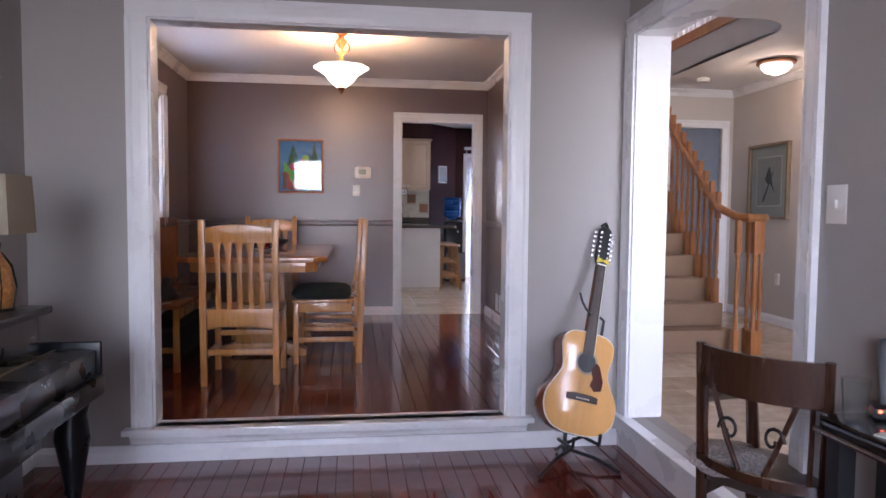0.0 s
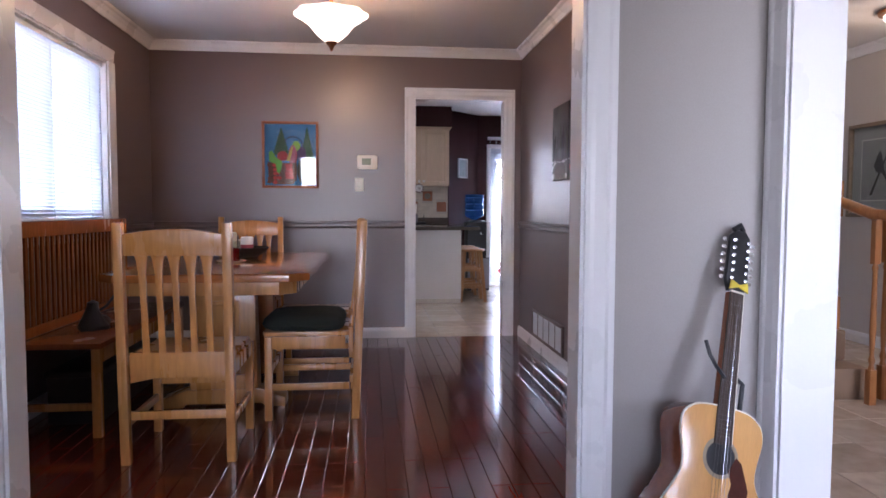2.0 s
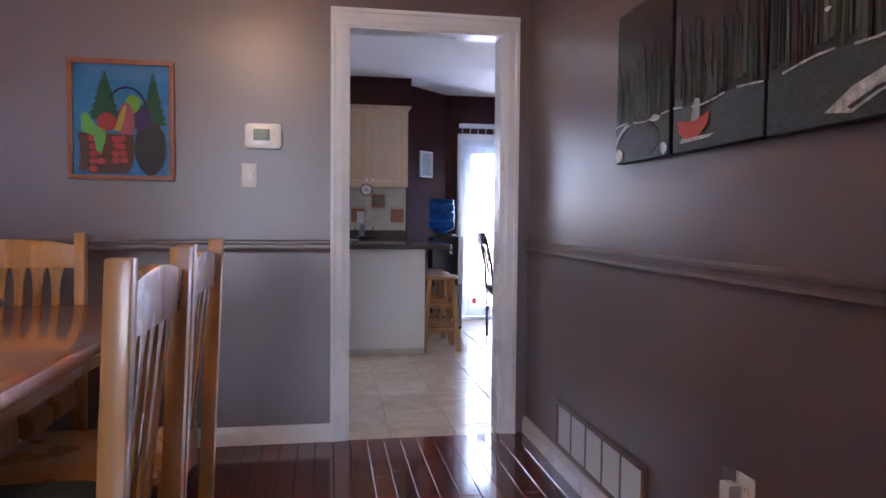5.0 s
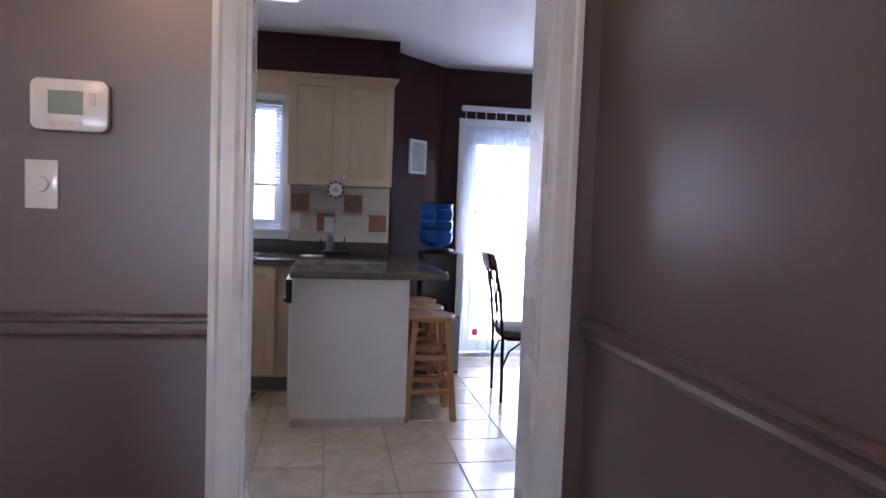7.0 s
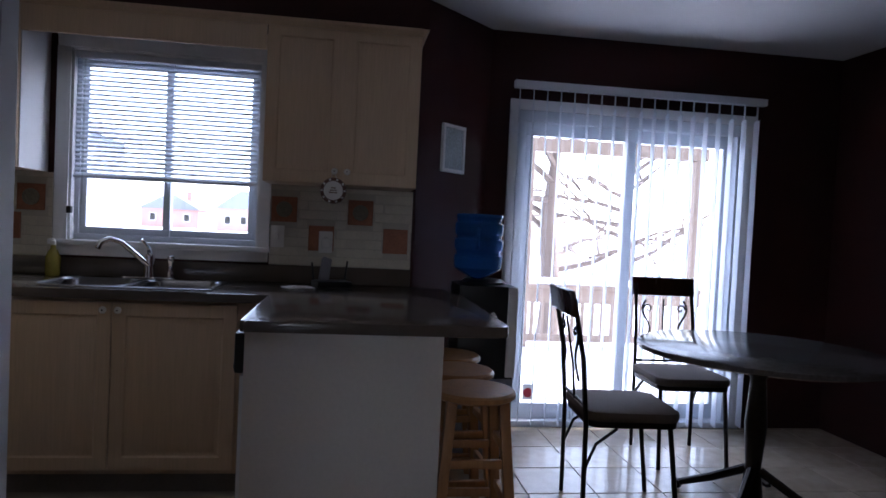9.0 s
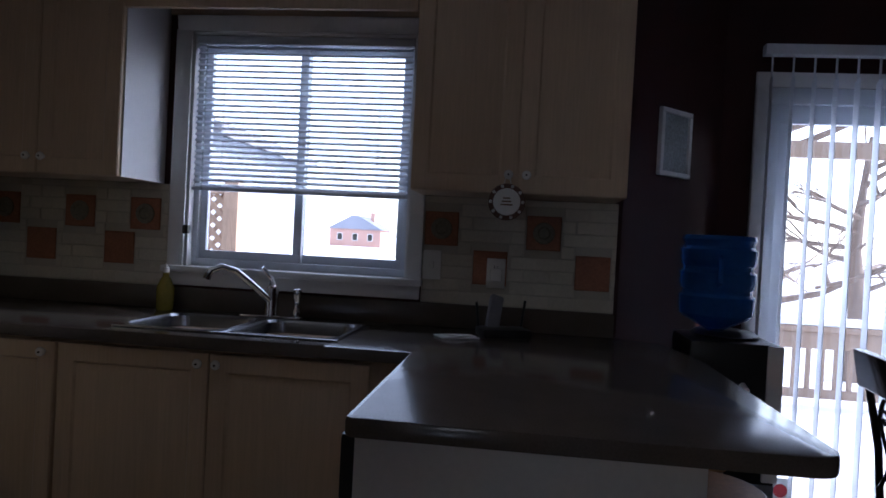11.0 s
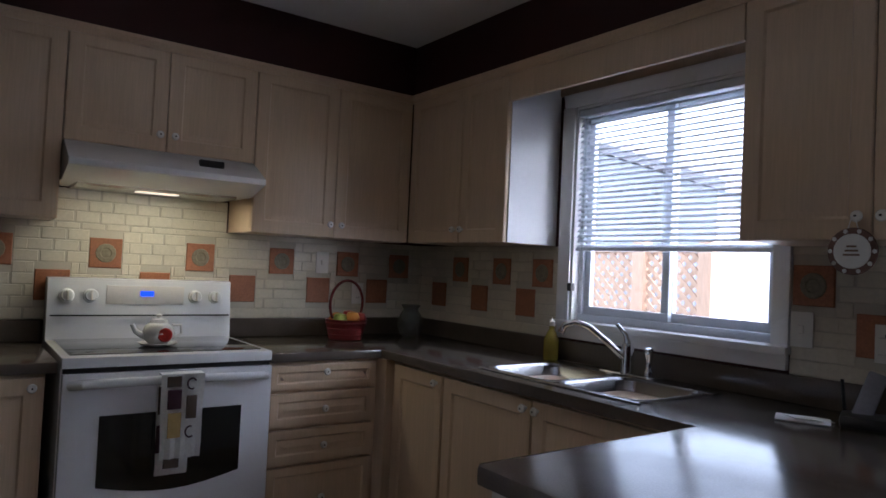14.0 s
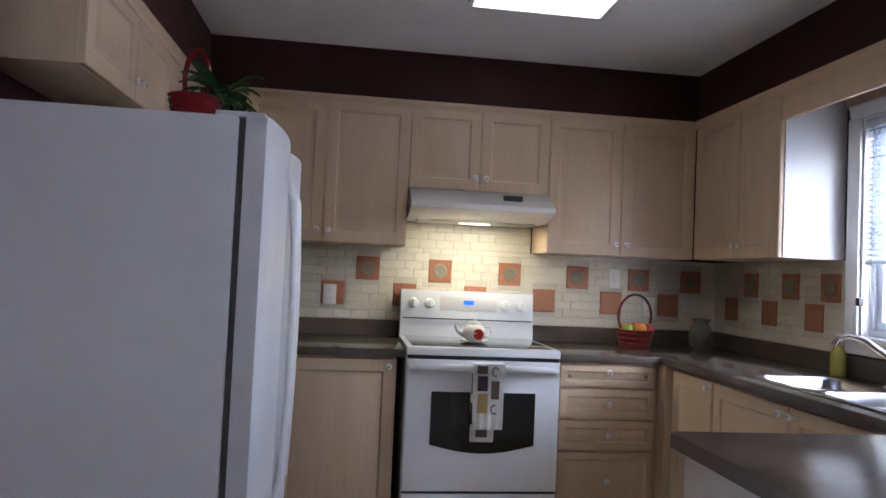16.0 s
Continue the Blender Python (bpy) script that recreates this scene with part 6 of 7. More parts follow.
start = 0.0
for k, (yc, w, label) in enumerate(((-1.318, 0.368, "dark canvas of a night forest with pale rocks"), (-1.728, 0.41, "dark canvas of a lake with a red boat and moon"), (-2.148, 0.41, "dark canvas of a wooded bank with pale rocks"))):
    cv = thing("canvas_painting", label, "painting", pose(-0.001, yc, 1.537, 0, 0, -90), "triptych on the dining wall")
    e = w / 2 - 0.002
    part("canvas", box(-w / 2, -0.032, -0.248, w / 2, 0, 0.248, 0.003), NIGHT, cv)
    bank = [(-e + 2 * e * i / 8, shore(start + w * i / 8)) for i in range(9)]
    shape(cv, "water", [(e, -0.246), (-e, -0.246)] + bank, -0.0325, WATER)
    n = 34
    for j in range(n):
        x = -e + 0.006 + (2 * e - 0.012) * (j + rnd.uniform(0.2, 0.8)) / n
        z0 = shore(start + x + w / 2) + rnd.uniform(0.0, 0.03)
        h, hw = rnd.uniform(0.07, 0.24), rnd.uniform(0.003, 0.008)
        hi = min(0.240, z0 + h)
        x0, x1 = max(-e, x - hw), min(e, x + hw)
        shape(cv, "stroke", [(x0, z0), (x1, z0), (x1 - 0.001, z0 + (hi - z0) * 0.7), (x, hi), (x0 + 0.001, z0 + (hi - z0) * 0.6)], -0.0340 - 0.0002 * (j % 3), rnd.choice(STROKES))
    for i in range(8):
        if (i + k) % 4 == 2:
            continue
        (xa, za), (xb2, zb) = bank[i], bank[i + 1]
        shape(cv, "shoreline", [(xa, za - 0.004), (xb2, zb - 0.003), (xb2, zb + 0.001), (xa, za + 0.002)], -0.0350, PALE)
    if k == 0:
        shape(cv, "rock", ell(0.01, -0.185, 0.125, 0.055, 16, 0.12, 4), -0.0350, ROCK)
        shape(cv, "rock_top", [(-0.170, -0.16), (-0.10, -0.125), (-0.06, -0.130), (-0.12, -0.148), (-0.172, -0.19)], -0.0366, PALE)
        shape(cv, "rock_top", ell(0.10, -0.130, 0.030, 0.010, 12, 0.25, 6), -0.0366, PALE)
        shape(cv, "rock", ell(-0.148, -0.222, 0.032, 0.022, 12, 0.2, 7), -0.0368, PALE)
        shape(cv, "rock", ell(0.158, -0.225, 0.022, 0.018, 12, 0.2, 8), -0.0368, PALE)
    elif k == 1:
        shape(cv, "reflection", [(-0.16, -0.225), (-0.02, -0.222), (0.01, -0.214), (-0.15, -0.212)], -0.0352, PALE)
        shape(cv, "boat", [(-0.175, -0.160), (-0.165, -0.195), (-0.13, -0.215), (-0.06, -0.212), (-0.02, -0.185), (-0.012, -0.155), (-0.09, -0.172)], -0.0368, flat("painted_boat_red", (0.42, 0.055, 0.03)))
        shape(cv, "boat_cabin", [(-0.105, -0.172), (-0.06, -0.168), (-0.062, -0.115), (-0.085, -0.110)], -0.0364, flat("painted_mast_grey", (0.24, 0.25, 0.27)))
        shape(cv, "moon", ell(-0.055, 0.185, 0.030, 0.033), -0.0362, flat("painted_moon", (0.55, 0.50, 0.46)))
    else:
        shape(cv, "rock", [(-0.02, -0.225), (0.05, -0.185), (0.12, -0.165), (0.20, -0.14), (0.20, -0.195), (0.12, -0.205), (0.05, -0.235)], -0.0362, PALE)
        shape(cv, "rock_shadow", [(0.04, -0.222), (0.11, -0.195), (0.19, -0.180), (0.19, -0.187), (0.11, -0.203), (0.05, -0.228)], -0.0378, ROCK)
        for x, z in ((-0.02, -0.02), (0.13, 0.05), (-0.05, 0.14)):
            shape(cv, "pale_dab", ell(x, z, 0.009, 0.006, 9, 0.3, int(x * 100) + 50), -0.0362, PALE)
    start += w + 0.012

# vent, outlet, thermostat, switches
vt = thing("return_air_vent", "brown return air grille with five pale louvred sections", "vent", pose(-0.001, -0.93, 0.205, 0, 0, -90))
VB = flat("brown_enamel", (0.16, 0.115, 0.105), 0.4)
for nm, x0, z0, x1, z1 in (("frame_top", -0.43, 0.085, 0.43, 0.105), ("frame_bottom", -0.43, -0.105, 0.43, -0.085), ("frame_side", -0.43, -0.085, -0.40, 0.085), ("frame_side", 0.40, -0.085, 0.43, 0.085)):
    part(nm, box(x0, -0.014, z0, x1, 0, z1, 0.003), VB, vt)
part("backing", box(-0.40, -0.004, -0.085, 0.40, -0.001, 0.085), BLACK, vt)
lv = fin(box(-0.074, -0.001, -0.006, 0.074, 0.001, 0.006), "louvre", mat("pale_grey_louvre", (0.74, 0.76, 0.80), 0.3, vary=0.05))
for k in range(5):
    if k < 4:
        part("divider", box(-0.246 + 0.16 * k, -0.012, -0.085, -0.234 + 0.16 * k, -0.004, 0.085, 0.002), VB, vt)
    for j in range(15):
        s = new("louvre", lv)
        s.parent = vt
        s.matrix_basis = pose(-0.32 + 0.16 * k, -0.008, -0.078 + 0.0112 * j, -24, 0, 0)
wall_plate("power_outlet", "pale outlet plate with a small plugged-in night light", pose(-0.001, -1.86, 0.42, 0, 0, -90), "outlet")
nl = thing("night_light", "small clear plug-in night light", "night light", pose(-0.008, -1.83, 0.43, 0, 0, -90))
part("body", box(-0.022, -0.035, -0.03, 0.022, -0.002, 0.02, 0.006), PORCELAIN, nl)
part("lens", box(-0.02, -0.03, 0.02, 0.02, -0.006, 0.06, 0.005), CLEAR, nl)
th = thing("thermostat", "white thermostat with a grey-green display", "thermostat", pose(-1.31, -0.001, 1.483))
part("case", slab(rrect(-0.085, -0.06, 0.085, 0.06, 0.02), 0, 0.028, 0.005, m=pose(0, 0, 0, 90, 0, 0)), PORCELAIN, th)
part("display", box(-0.045, -0.031, -0.022, 0.03, -0.0275, 0.032, 0.001), flat("lcd_grey_green", (0.22, 0.27, 0.22), 0.3), th)
part("button", box(0.045, -0.031, 0.0, 0.058, -0.0275, 0.03, 0.002), PANEL, th)
for k in range(4):
    part("button", box(-0.045 + 0.02 * k, -0.031, -0.046, -0.031 + 0.02 * k, -0.0275, -0.036, 0.001), PANEL, th)
wall_plate("dimmer_switch", "white dimmer switch plate below the thermostat", pose(-1.378, -0.001, 1.297), "dial")

# ---- living room ----
wall_plate("light_switch", "white double switch plate beside the foyer opening", pose(0.049, -5.185, 1.13, 0, 0, -90), "switch", w=0.085, h=0.12)


def guitar():
    g = thing("acoustic_guitar", "twelve-string acoustic guitar with a natural spruce top", "guitar", pose(-0.335, -3.87, -0.01, 0, 0, 10) @ pose(0, 0, 0, -15, 0, 0) @ pose(0, 0, 0, 0, 16.5, 0))
    half = [(0.0, 0.0), (0.07, 0.003), (0.14, 0.025), (0.185, 0.075), (0.2, 0.14), (0.188, 0.20), (0.155, 0.255), (0.132, 0.30), (0.128, 0.335), (0.138, 0.385), (0.147, 0.43), (0.138, 0.475), (0.10, 0.505), (0.05, 0.514), (0.0, 0.515)]
    fine = []
    for i in range(len(half) - 1):
        p0, p1, p2, p3 = (Vector(half[max(0, min(len(half) - 1, j))]) for j in (i - 1, i, i + 1, i + 2))
        for s in range(3):
            u = s / 3
            fine.append(tuple(0.5 * ((2 * p1) + (p2 - p0) * u + (2 * p0 - 5 * p1 + 4 * p2 - p3) * u * u + (3 * p1 - p0 - 3 * p2 + p3) * u ** 3)))
    out = fine + [(0.0, 0.515)] + [(-x, y) for x, y in fine[::-1] if x > 0.001]
    up = pose(0, 0, 0, 90, 0, 0)
    part("body", slab(out, -0.055, 0.055, 0.004, m=up), MAHOGANY, g)
    part("binding", slab([(x * 1.004, 0.257 + (y - 0.257) * 1.004) for x, y in out], 0.050, 0.0575, 0.001, m=up), IVORY, g)
    part("soundboard", slab([(x * 0.985, 0.257 + (y - 0.257) * 0.985) for x, y in out], 0.054, 0.0595, 0.001, m=up), SPRUCE, g, "honey spruce top")
    part("soundhole", slab(ell(0, 0.36, 0.05, 0.05, 28), 0.0597, 0.0604, m=up), BLACK, g)
    part("rosette", lathe([(0.052, 0), (0.062, 0.0), (0.062, 0.0012), (0.052, 0.0012), (0.052, 0)], 30, m=pose(0, -0.0597, 0.36, 90, 0, 0)), flat("rosette_inlay", (0.30, 0.24, 0.16)), g)
    part("pickguard", slab([(0.03, 0.325), (0.055, 0.37), (0.075, 0.355), (0.105, 0.28), (0.10, 0.235), (0.06, 0.225), (0.035, 0.25), (0.045, 0.29)], 0.0597, 0.061, m=up), flat("dark_tortoiseshell", (0.06, 0.015, 0.01), 0.2), g)
    part("bridge", slab([(-0.085, 0.165), (0.085, 0.165), (0.085, 0.195), (0.05, 0.203), (-0.05, 0.203), (-0.085, 0.195)], 0.059, 0.068, 0.002, m=up), EBONY, g)
    for k in range(6):
        part("bridge_pin", lathe([(0.003, 0), (0.0035, 0.004), (0, 0.006)], 8, m=pose(-0.032 + 0.013 * k, -0.068, 0.178, 90, 0, 0)), IVORY, g)
    part("neck", slab([(-0.029, 0.50), (0.029, 0.50), (0.024, 0.88), (-0.024, 0.88)], 0.035, 0.0585, 0.006, m=up), MAHOGANY, g)
    part("fretboard", slab([(-0.030, 0.40), (0.030, 0.40), (0.0245, 0.88), (-0.0245, 0.88)], 0.060, 0.066, 0.001, m=up), EBONY, g)
    part("fretboard_binding", slab([(0.030, 0.40), (0.0325, 0.40), (0.0265, 0.88), (0.0245, 0.88)], 0.060, 0.0665, m=up), IVORY, g)
    z = 0.875
    gap = 0.036
    while z > 0.43:
        z -= gap
        gap *= 0.944
        w = 0.0245 + (0.88 - z) * 0.0115
        part("fret", rod((-w, -0.0665, z), (w, -0.0665, z), 0.0009, seg=5), STEEL, g)
    part("nut", box(-0.024, -0.069, 0.878, 0.024, -0.058, 0.884), IVORY, g)
    part("headstock", slab([(-0.028, 0.884), (0.028, 0.884), (0.040, 0.92), (0.036, 1.075), (0.018, 1.095), (-0.018, 1.095), (-0.036, 1.075), (-0.040, 0.92)], 0.042, 0.058, 0.003, m=up), BLACK, g)
    for s in (-1, 1):
        for k in range(6):
            zt = 0.925 + 0.026 * k
            tn = part("tuner", lathe([(0.006, 0), (0.006, 0.008), (0.003, 0.009), (0.003, 0.014), (0, 0.015)], 8, m=pose(s * 0.026, -0.058, zt, 90, 0, 0)), CHROME, g)
            part("tuner_key", slab(ell(s * 0.053, zt, 0.010, 0.0075, 10), 0.045, 0.050, 0.001, m=up), CHROME, tn)
    for k in range(6):
        x = -0.030 + 0.012 * k
        part("string_pair", rod((x, -0.070, 0.18), (x * 0.6, -0.0715, 0.88), 0.0006, seg=4), STEEL, g)
    part("ribbon", slab([(-0.035, 0.885), (-0.03, 0.918), (0.0, 0.905), (0.03, 0.918), (0.035, 0.885), (0.0, 0.898)], 0.067, 0.073, m=up), flat("yellow_ribbon", (0.55, 0.42, 0.03)), g, "yellow ribbon")
    part("capo_clamp", tube([(-0.02, -0.07, 0.6), (-0.06, -0.075, 0.63), (-0.085, -0.075, 0.66), (-0.10, -0.07, 0.70)], 0.006, 6), BLACK, g)
    part("strap_loop", tube([(0.035, -0.03, 0.47), (0.075, -0.03, 0.50), (0.078, -0.03, 0.60), (0.03, -0.035, 0.62)], 0.008, 6), BLACK, g)
    part("headstock_strap", tube([(-0.03, -0.06, 1.09), (-0.01, -0.062, 1.11), (0.01, -0.05, 1.10)], 0.010, 6), BLACK, g)


guitar()
gs = thing("guitar_stand", "black tubular guitar stand", "stand", pose(-0.30, -3.80, -0.18, 0, 0, 12))
part("post", rod((0, 0.08, 0.03), (0.08, 0.17, 0.50), 0.011), BLACK, gs)
for p, q in (((0, 0.02, 0.06), (-0.26, -0.14, 0.012)), ((0, 0.02, 0.06), (0.14, -0.22, 0.012)), ((0, 0.05, 0.06), (0, 0.16, 0.012))):
    part("leg", tube([p, ((p[0] + q[0]) / 2, (p[1] + q[1]) / 2, 0.05), q], 0.010, 8), BLACK, gs)
for s in (-1, 1):
    part("cradle_arm", tube([(0, 0.08, 0.07), (s * 0.07, 0.02, 0.12), (s * 0.075, -0.13, 0.125), (s * 0.075, -0.14, 0.18)], 0.009, 8), BLACK, gs)

# upright piano with a lamp
pi = thing("upright_piano", "black lacquered console piano with a carved leg", "piano")
PX = -2.86
part("case", box(PX, -6.0, 0.20, PX + 0.30, -4.42, 0.705, 0.008), BLACK_LACQUER, pi)
part("top_lid", box(PX, -6.02, 0.705, PX + 0.335, -4.385, 0.735, 0.010), BLACK_LACQUER, pi)
part("lower_case", box(PX, -6.0, -0.18, PX + 0.24, -4.44, 0.20, 0.006), BLACK_LACQUER, pi)
part("keybed", box(PX + 0.24, -6.0, 0.40, PX + 0.52, -4.40, 0.475, 0.010), BLACK_LACQUER, pi)
part("fallboard", box(PX + 0.27, -5.98, 0.475, PX + 0.50, -4.425, 0.575, 0.018), BLACK_LACQUER, pi)
part("brass_line", box(PX + 0.36, -5.95, 0.5755, PX + 0.372, -4.46, 0.579), GOLD, pi)
part("leg", lathe([(0.045, 0.0), (0.05, 0.05), (0.032, 0.09), (0.028, 0.22), (0.045, 0.34), (0.062, 0.44), (0.05, 0.52), (0.068, 0.58)], 16, m=pose(PX + 0.43, -4.48, -0.18)), BLACK_LACQUER, pi)
part("side_cheek", box(PX + 0.24, -4.43, 0.475, PX + 0.515, -4.402, 0.60, 0.010), BLACK_LACQUER, pi)
tl = thing("table_lamp", "table lamp with a square linen shade and orange ceramic base", "table lamp", pose(-2.66, -4.53, 0.7355) @ Matrix.Scale(0.82, 4))
t = bmesh.new()
r = [[t.verts.new((x * s, y * s, z)) for x, y in ((1, 1), (-1, 1), (-1, -1), (1, -1))] for s, z in ((0.125, 0.33), (0.115, 0.58))]
for k in range(4):
    t.faces.new((r[0][k], r[0][(k + 1) % 4], r[1][(k + 1) % 4], r[1][k]))
bmesh.ops.solidify(t, geom=t.faces[:], thickness=0.003)
part("shade", t, LINEN, tl, "beige linen shade", smooth=False)
part("base", lathe([(0.06, 0), (0.075, 0.02), (0.085, 0.10), (0.07, 0.19), (0.04, 0.24), (0.03, 0.26)], 20), LANTERN_RED, tl)
part("stem", lathe([(0.03, 0.26), (0.035, 0.29), (0.012, 0.30), (0.012, 0.60), (0.0, 0.605)], 12), IRON, tl)
part("finial", lathe([(0.0, 0.60), (0.014, 0.605), (0.016, 0.62), (0, 0.635)], 10), IRON, tl)
part("base_ring", lathe([(0.06, -0.0), (0.085, 0.0), (0.08, 0.014), (0.06, 0.014)], 20), IRON, tl)
for k in range(8):
    a = k * math.pi / 4
    part("cage_wire", tube([(0.078 * math.cos(a), 0.078 * math.sin(a), 0.01), (0.092 * math.cos(a), 0.092 * math.sin(a), 0.10), (0.075 * math.cos(a), 0.075 * math.sin(a), 0.19), (0.035 * math.cos(a), 0.035 * math.sin(a), 0.25)], 0.003, 5), IRON, tl)
vz = tagged(part("vase", lathe([(0.05, 0), (0.07, 0.04), (0.06, 0.14), (0.045, 0.30), (0.06, 0.52), (0.09, 0.60), (0.085, 0.60), (0.05, 0.5), (0.0, 0.1)], 18), flat("dark_grey_ceramic", (0.05, 0.05, 0.055), 0.35)), "tall dark grey vase on the piano", "vase")
vz.location = (-2.68, -4.95, 0.7355)

# desk and chair
dk = thing("writing_desk", "dark glass-topped desk beside the foyer opening", "desk")
part("top", box(-0.17, -6.5, 0.53, 0.045, -5.43, 0.565, 0.006), BLACK_GLASS, dk)
part("edge_strip", box(-0.18, -6.51, 0.515, 0.045, -5.42, 0.53, 0.003), STEEL, dk)
for x, y in ((-0.14, -5.48), (0.01, -5.48), (-0.14, -6.45), (0.01, -6.45)):
    part("leg", box(x - 0.025, y - 0.025, -0.18, x + 0.025, y + 0.025, 0.515, 0.004), BLACK, dk)
ms = thing("cordless_phone", "black handset with a red light on the desk", "phone", pose(0.0, -5.475, 0.5655, 0, 0, -30))
part("cradle", box(-0.045, -0.05, 0, 0.045, 0.05, 0.03, 0.010), BLACK, ms)
part("handset", box(-0.026, -0.018, 0.0, 0.026, 0.018, 0.185, 0.014, m=pose(0, 0.01, 0.02, -12, 0, 0)), BLACK, ms)
part("indicator", lathe([(0.005, 0), (0.004, 0.003), (0, 0.004)], 10, m=pose(-0.03, -0.05, 0.022, 90, 0, 0)), RED_LED, ms, "glowing red light")
pp = thing("paper_sheet", "white paper lying on the desk", "paper")
part("sheet", box(-0.07, -0.10, 0, 0.07, 0.10, 0.003, 0.0, m=pose(-0.06, -5.68, 0.5655, 0, 0, 20)), PAPER, pp)
gl = thing("drinking_glass", "clear drinking glass on the desk", "glass", pose(-0.12, -5.50, 0.5655))
part("tumbler", lathe([(0.028, 0), (0.036, 0.11), (0.0335, 0.11), (0.026, 0.008), (0, 0.006)], 20), CLEAR, gl)
bag = thing("wrapped_parcel", "crumpled shiny parcel on the chair seat", "parcel", pose(-0.18, -5.02, 0.265) @ Matrix.Scale(0.8, 4))
part("wrap", lathe([(0.0, 0.0), (0.15, 0.0), (0.17, 0.03), (0.13, 0.07), (0.05, 0.085), (0, 0.08)], 18, wave=lambda an, i: 1 + 0.08 * math.sin(5 * an + i * 1.7)), flat("shiny_wrap", (0.30, 0.27, 0.26), 0.12, 0.4), bag)
stem_plant = leafy("potted_grass", "green grass-like leaves on the desk", pose(0.015, -5.445, 0.567), 7, 0.12, 0.006, 0.2, 9)


def armchair():
    c = thing("desk_armchair", "dark walnut armchair with a curved back and scroll splat", "chair", pose(-0.035, -5.10, -0.18, 0, 0, -58) @ Matrix.Diagonal((0.78, 0.8, 1.03, 1)))
    part("seat", slab(rrect(-0.24, -0.22, 0.24, 0.24, 0.06), 0.40, 0.43, 0.008), flat("dark_leather", (0.035, 0.024, 0.02), 0.4), c)
    pts = [(-0.25 + 0.5 * k / 12, -0.24 - 0.075 * math.sin(math.pi * k / 12)) for k in range(13)]
    part("top_rail", ribbon(pts, 0.705, 0.835, 0.024), DARK_WOOD, c)
    part("lower_back_rail", ribbon(pts, 0.46, 0.49, 0.02), DARK_WOOD, c)
    for s in (-1, 1):
        part("back_post", tube([(s * 0.235, -0.20, 0.0), (s * 0.24, -0.215, 0.42), (s * 0.25, -0.235, 0.84)], [0.022, 0.022, 0.018], 8), DARK_WOOD, c)
        part("front_leg", tube([(s * 0.235, 0.22, 0.0), (s * 0.235, 0.225, 0.40), (s * 0.24, 0.20, 0.60)], [0.026, 0.03, 0.026], 8), DARK_WOOD, c)
        part("armrest", tube([(s * 0.25, -0.22, 0.66), (s * 0.265, 0.0, 0.645), (s * 0.27, 0.20, 0.625), (s * 0.275, 0.27, 0.615)], [0.02, 0.026, 0.028, 0.022], 8), DARK_WOOD, c)
        part("curved_slat", tube([(s * 0.04, -0.285, 0.47), (s * 0.10, -0.29, 0.58), (s * 0.16, -0.28, 0.71)], 0.010, 7), DARK_WOOD, c)
        part("scroll", tube([(s * (0.085 + 0.045 * (1 - k / 15) * math.cos(k * 0.5)), -0.295, 0.60 + 0.045 * (1 - k / 15) * math.sin(k * 0.5)) for k in range(14)], 0.006, 6), IRON, c)
        part("slat", tube([(s * 0.20, -0.25, 0.47), (s * 0.205, -0.255, 0.60), (s * 0.205, -0.255, 0.71)], 0.010, 7), DARK_WOOD, c)
        part("seat_rail", box(s * 0.235 - 0.015, -0.2, 0.35, s * 0.235 + 0.015, 0.21, 0.40, 0.004), DARK_WOOD, c)
    part("front_rail", box(-0.22, 0.205, 0.35, 0.22, 0.235, 0.40, 0.004), DARK_WOOD, c)


armchair()

# ---- foyer ----
NS, RI, TR, SX0, SX1, SY = 11, 0.183, 0.205, 0.4, 1.58, -2.16
stp = thing("staircase", "carpeted beige staircase rising along the hall", "stairs", kind="structure")
for k in range(NS):
    yk = SY + TR * k
    if yk > -0.1:
        break
    t = box(SX0 - (0.3 if k == 0 else 0), yk, RI * k if k else 0.0, SX1, -0.045, RI * (k + 1), 0.014)
    part("step", t, CARPET, stp)
rl = thing("stair_railing", "orange oak stair railing with turned balusters", "railing")
spin = [(0.020, 0), (0.020, 0.19), (0.013, 0.21), (0.018, 0.24), (0.011, 0.27), (0.017, 0.40), (0.012, 0.58), (0.018, 0.62), (0.012, 0.64)]


def baluster(x, y, z, h, r=1.0):
    b = part("baluster", box(-0.021 * r, -0.021 * r, 0, 0.021 * r, 0.021 * r, 0.20, 0.003), STAIR_OAK, rl)
    b.location = (x, y, z)
    pr = [(0.019 * r, 0.20), (0.012 * r, 0.225), (0.019 * r, 0.25), (0.012 * r, 0.28), (0.018 * r, 0.42), (0.013 * r, h * 0.72), (0.018 * r, h * 0.74), (0.012 * r, h * 0.76)]
    part("turning", lathe(pr, 10), STAIR_OAK, b)
    part("square_top", box(-0.019 * r, -0.019 * r, h * 0.76, 0.019 * r, 0.019 * r, h, 0.003), STAIR_OAK, b)


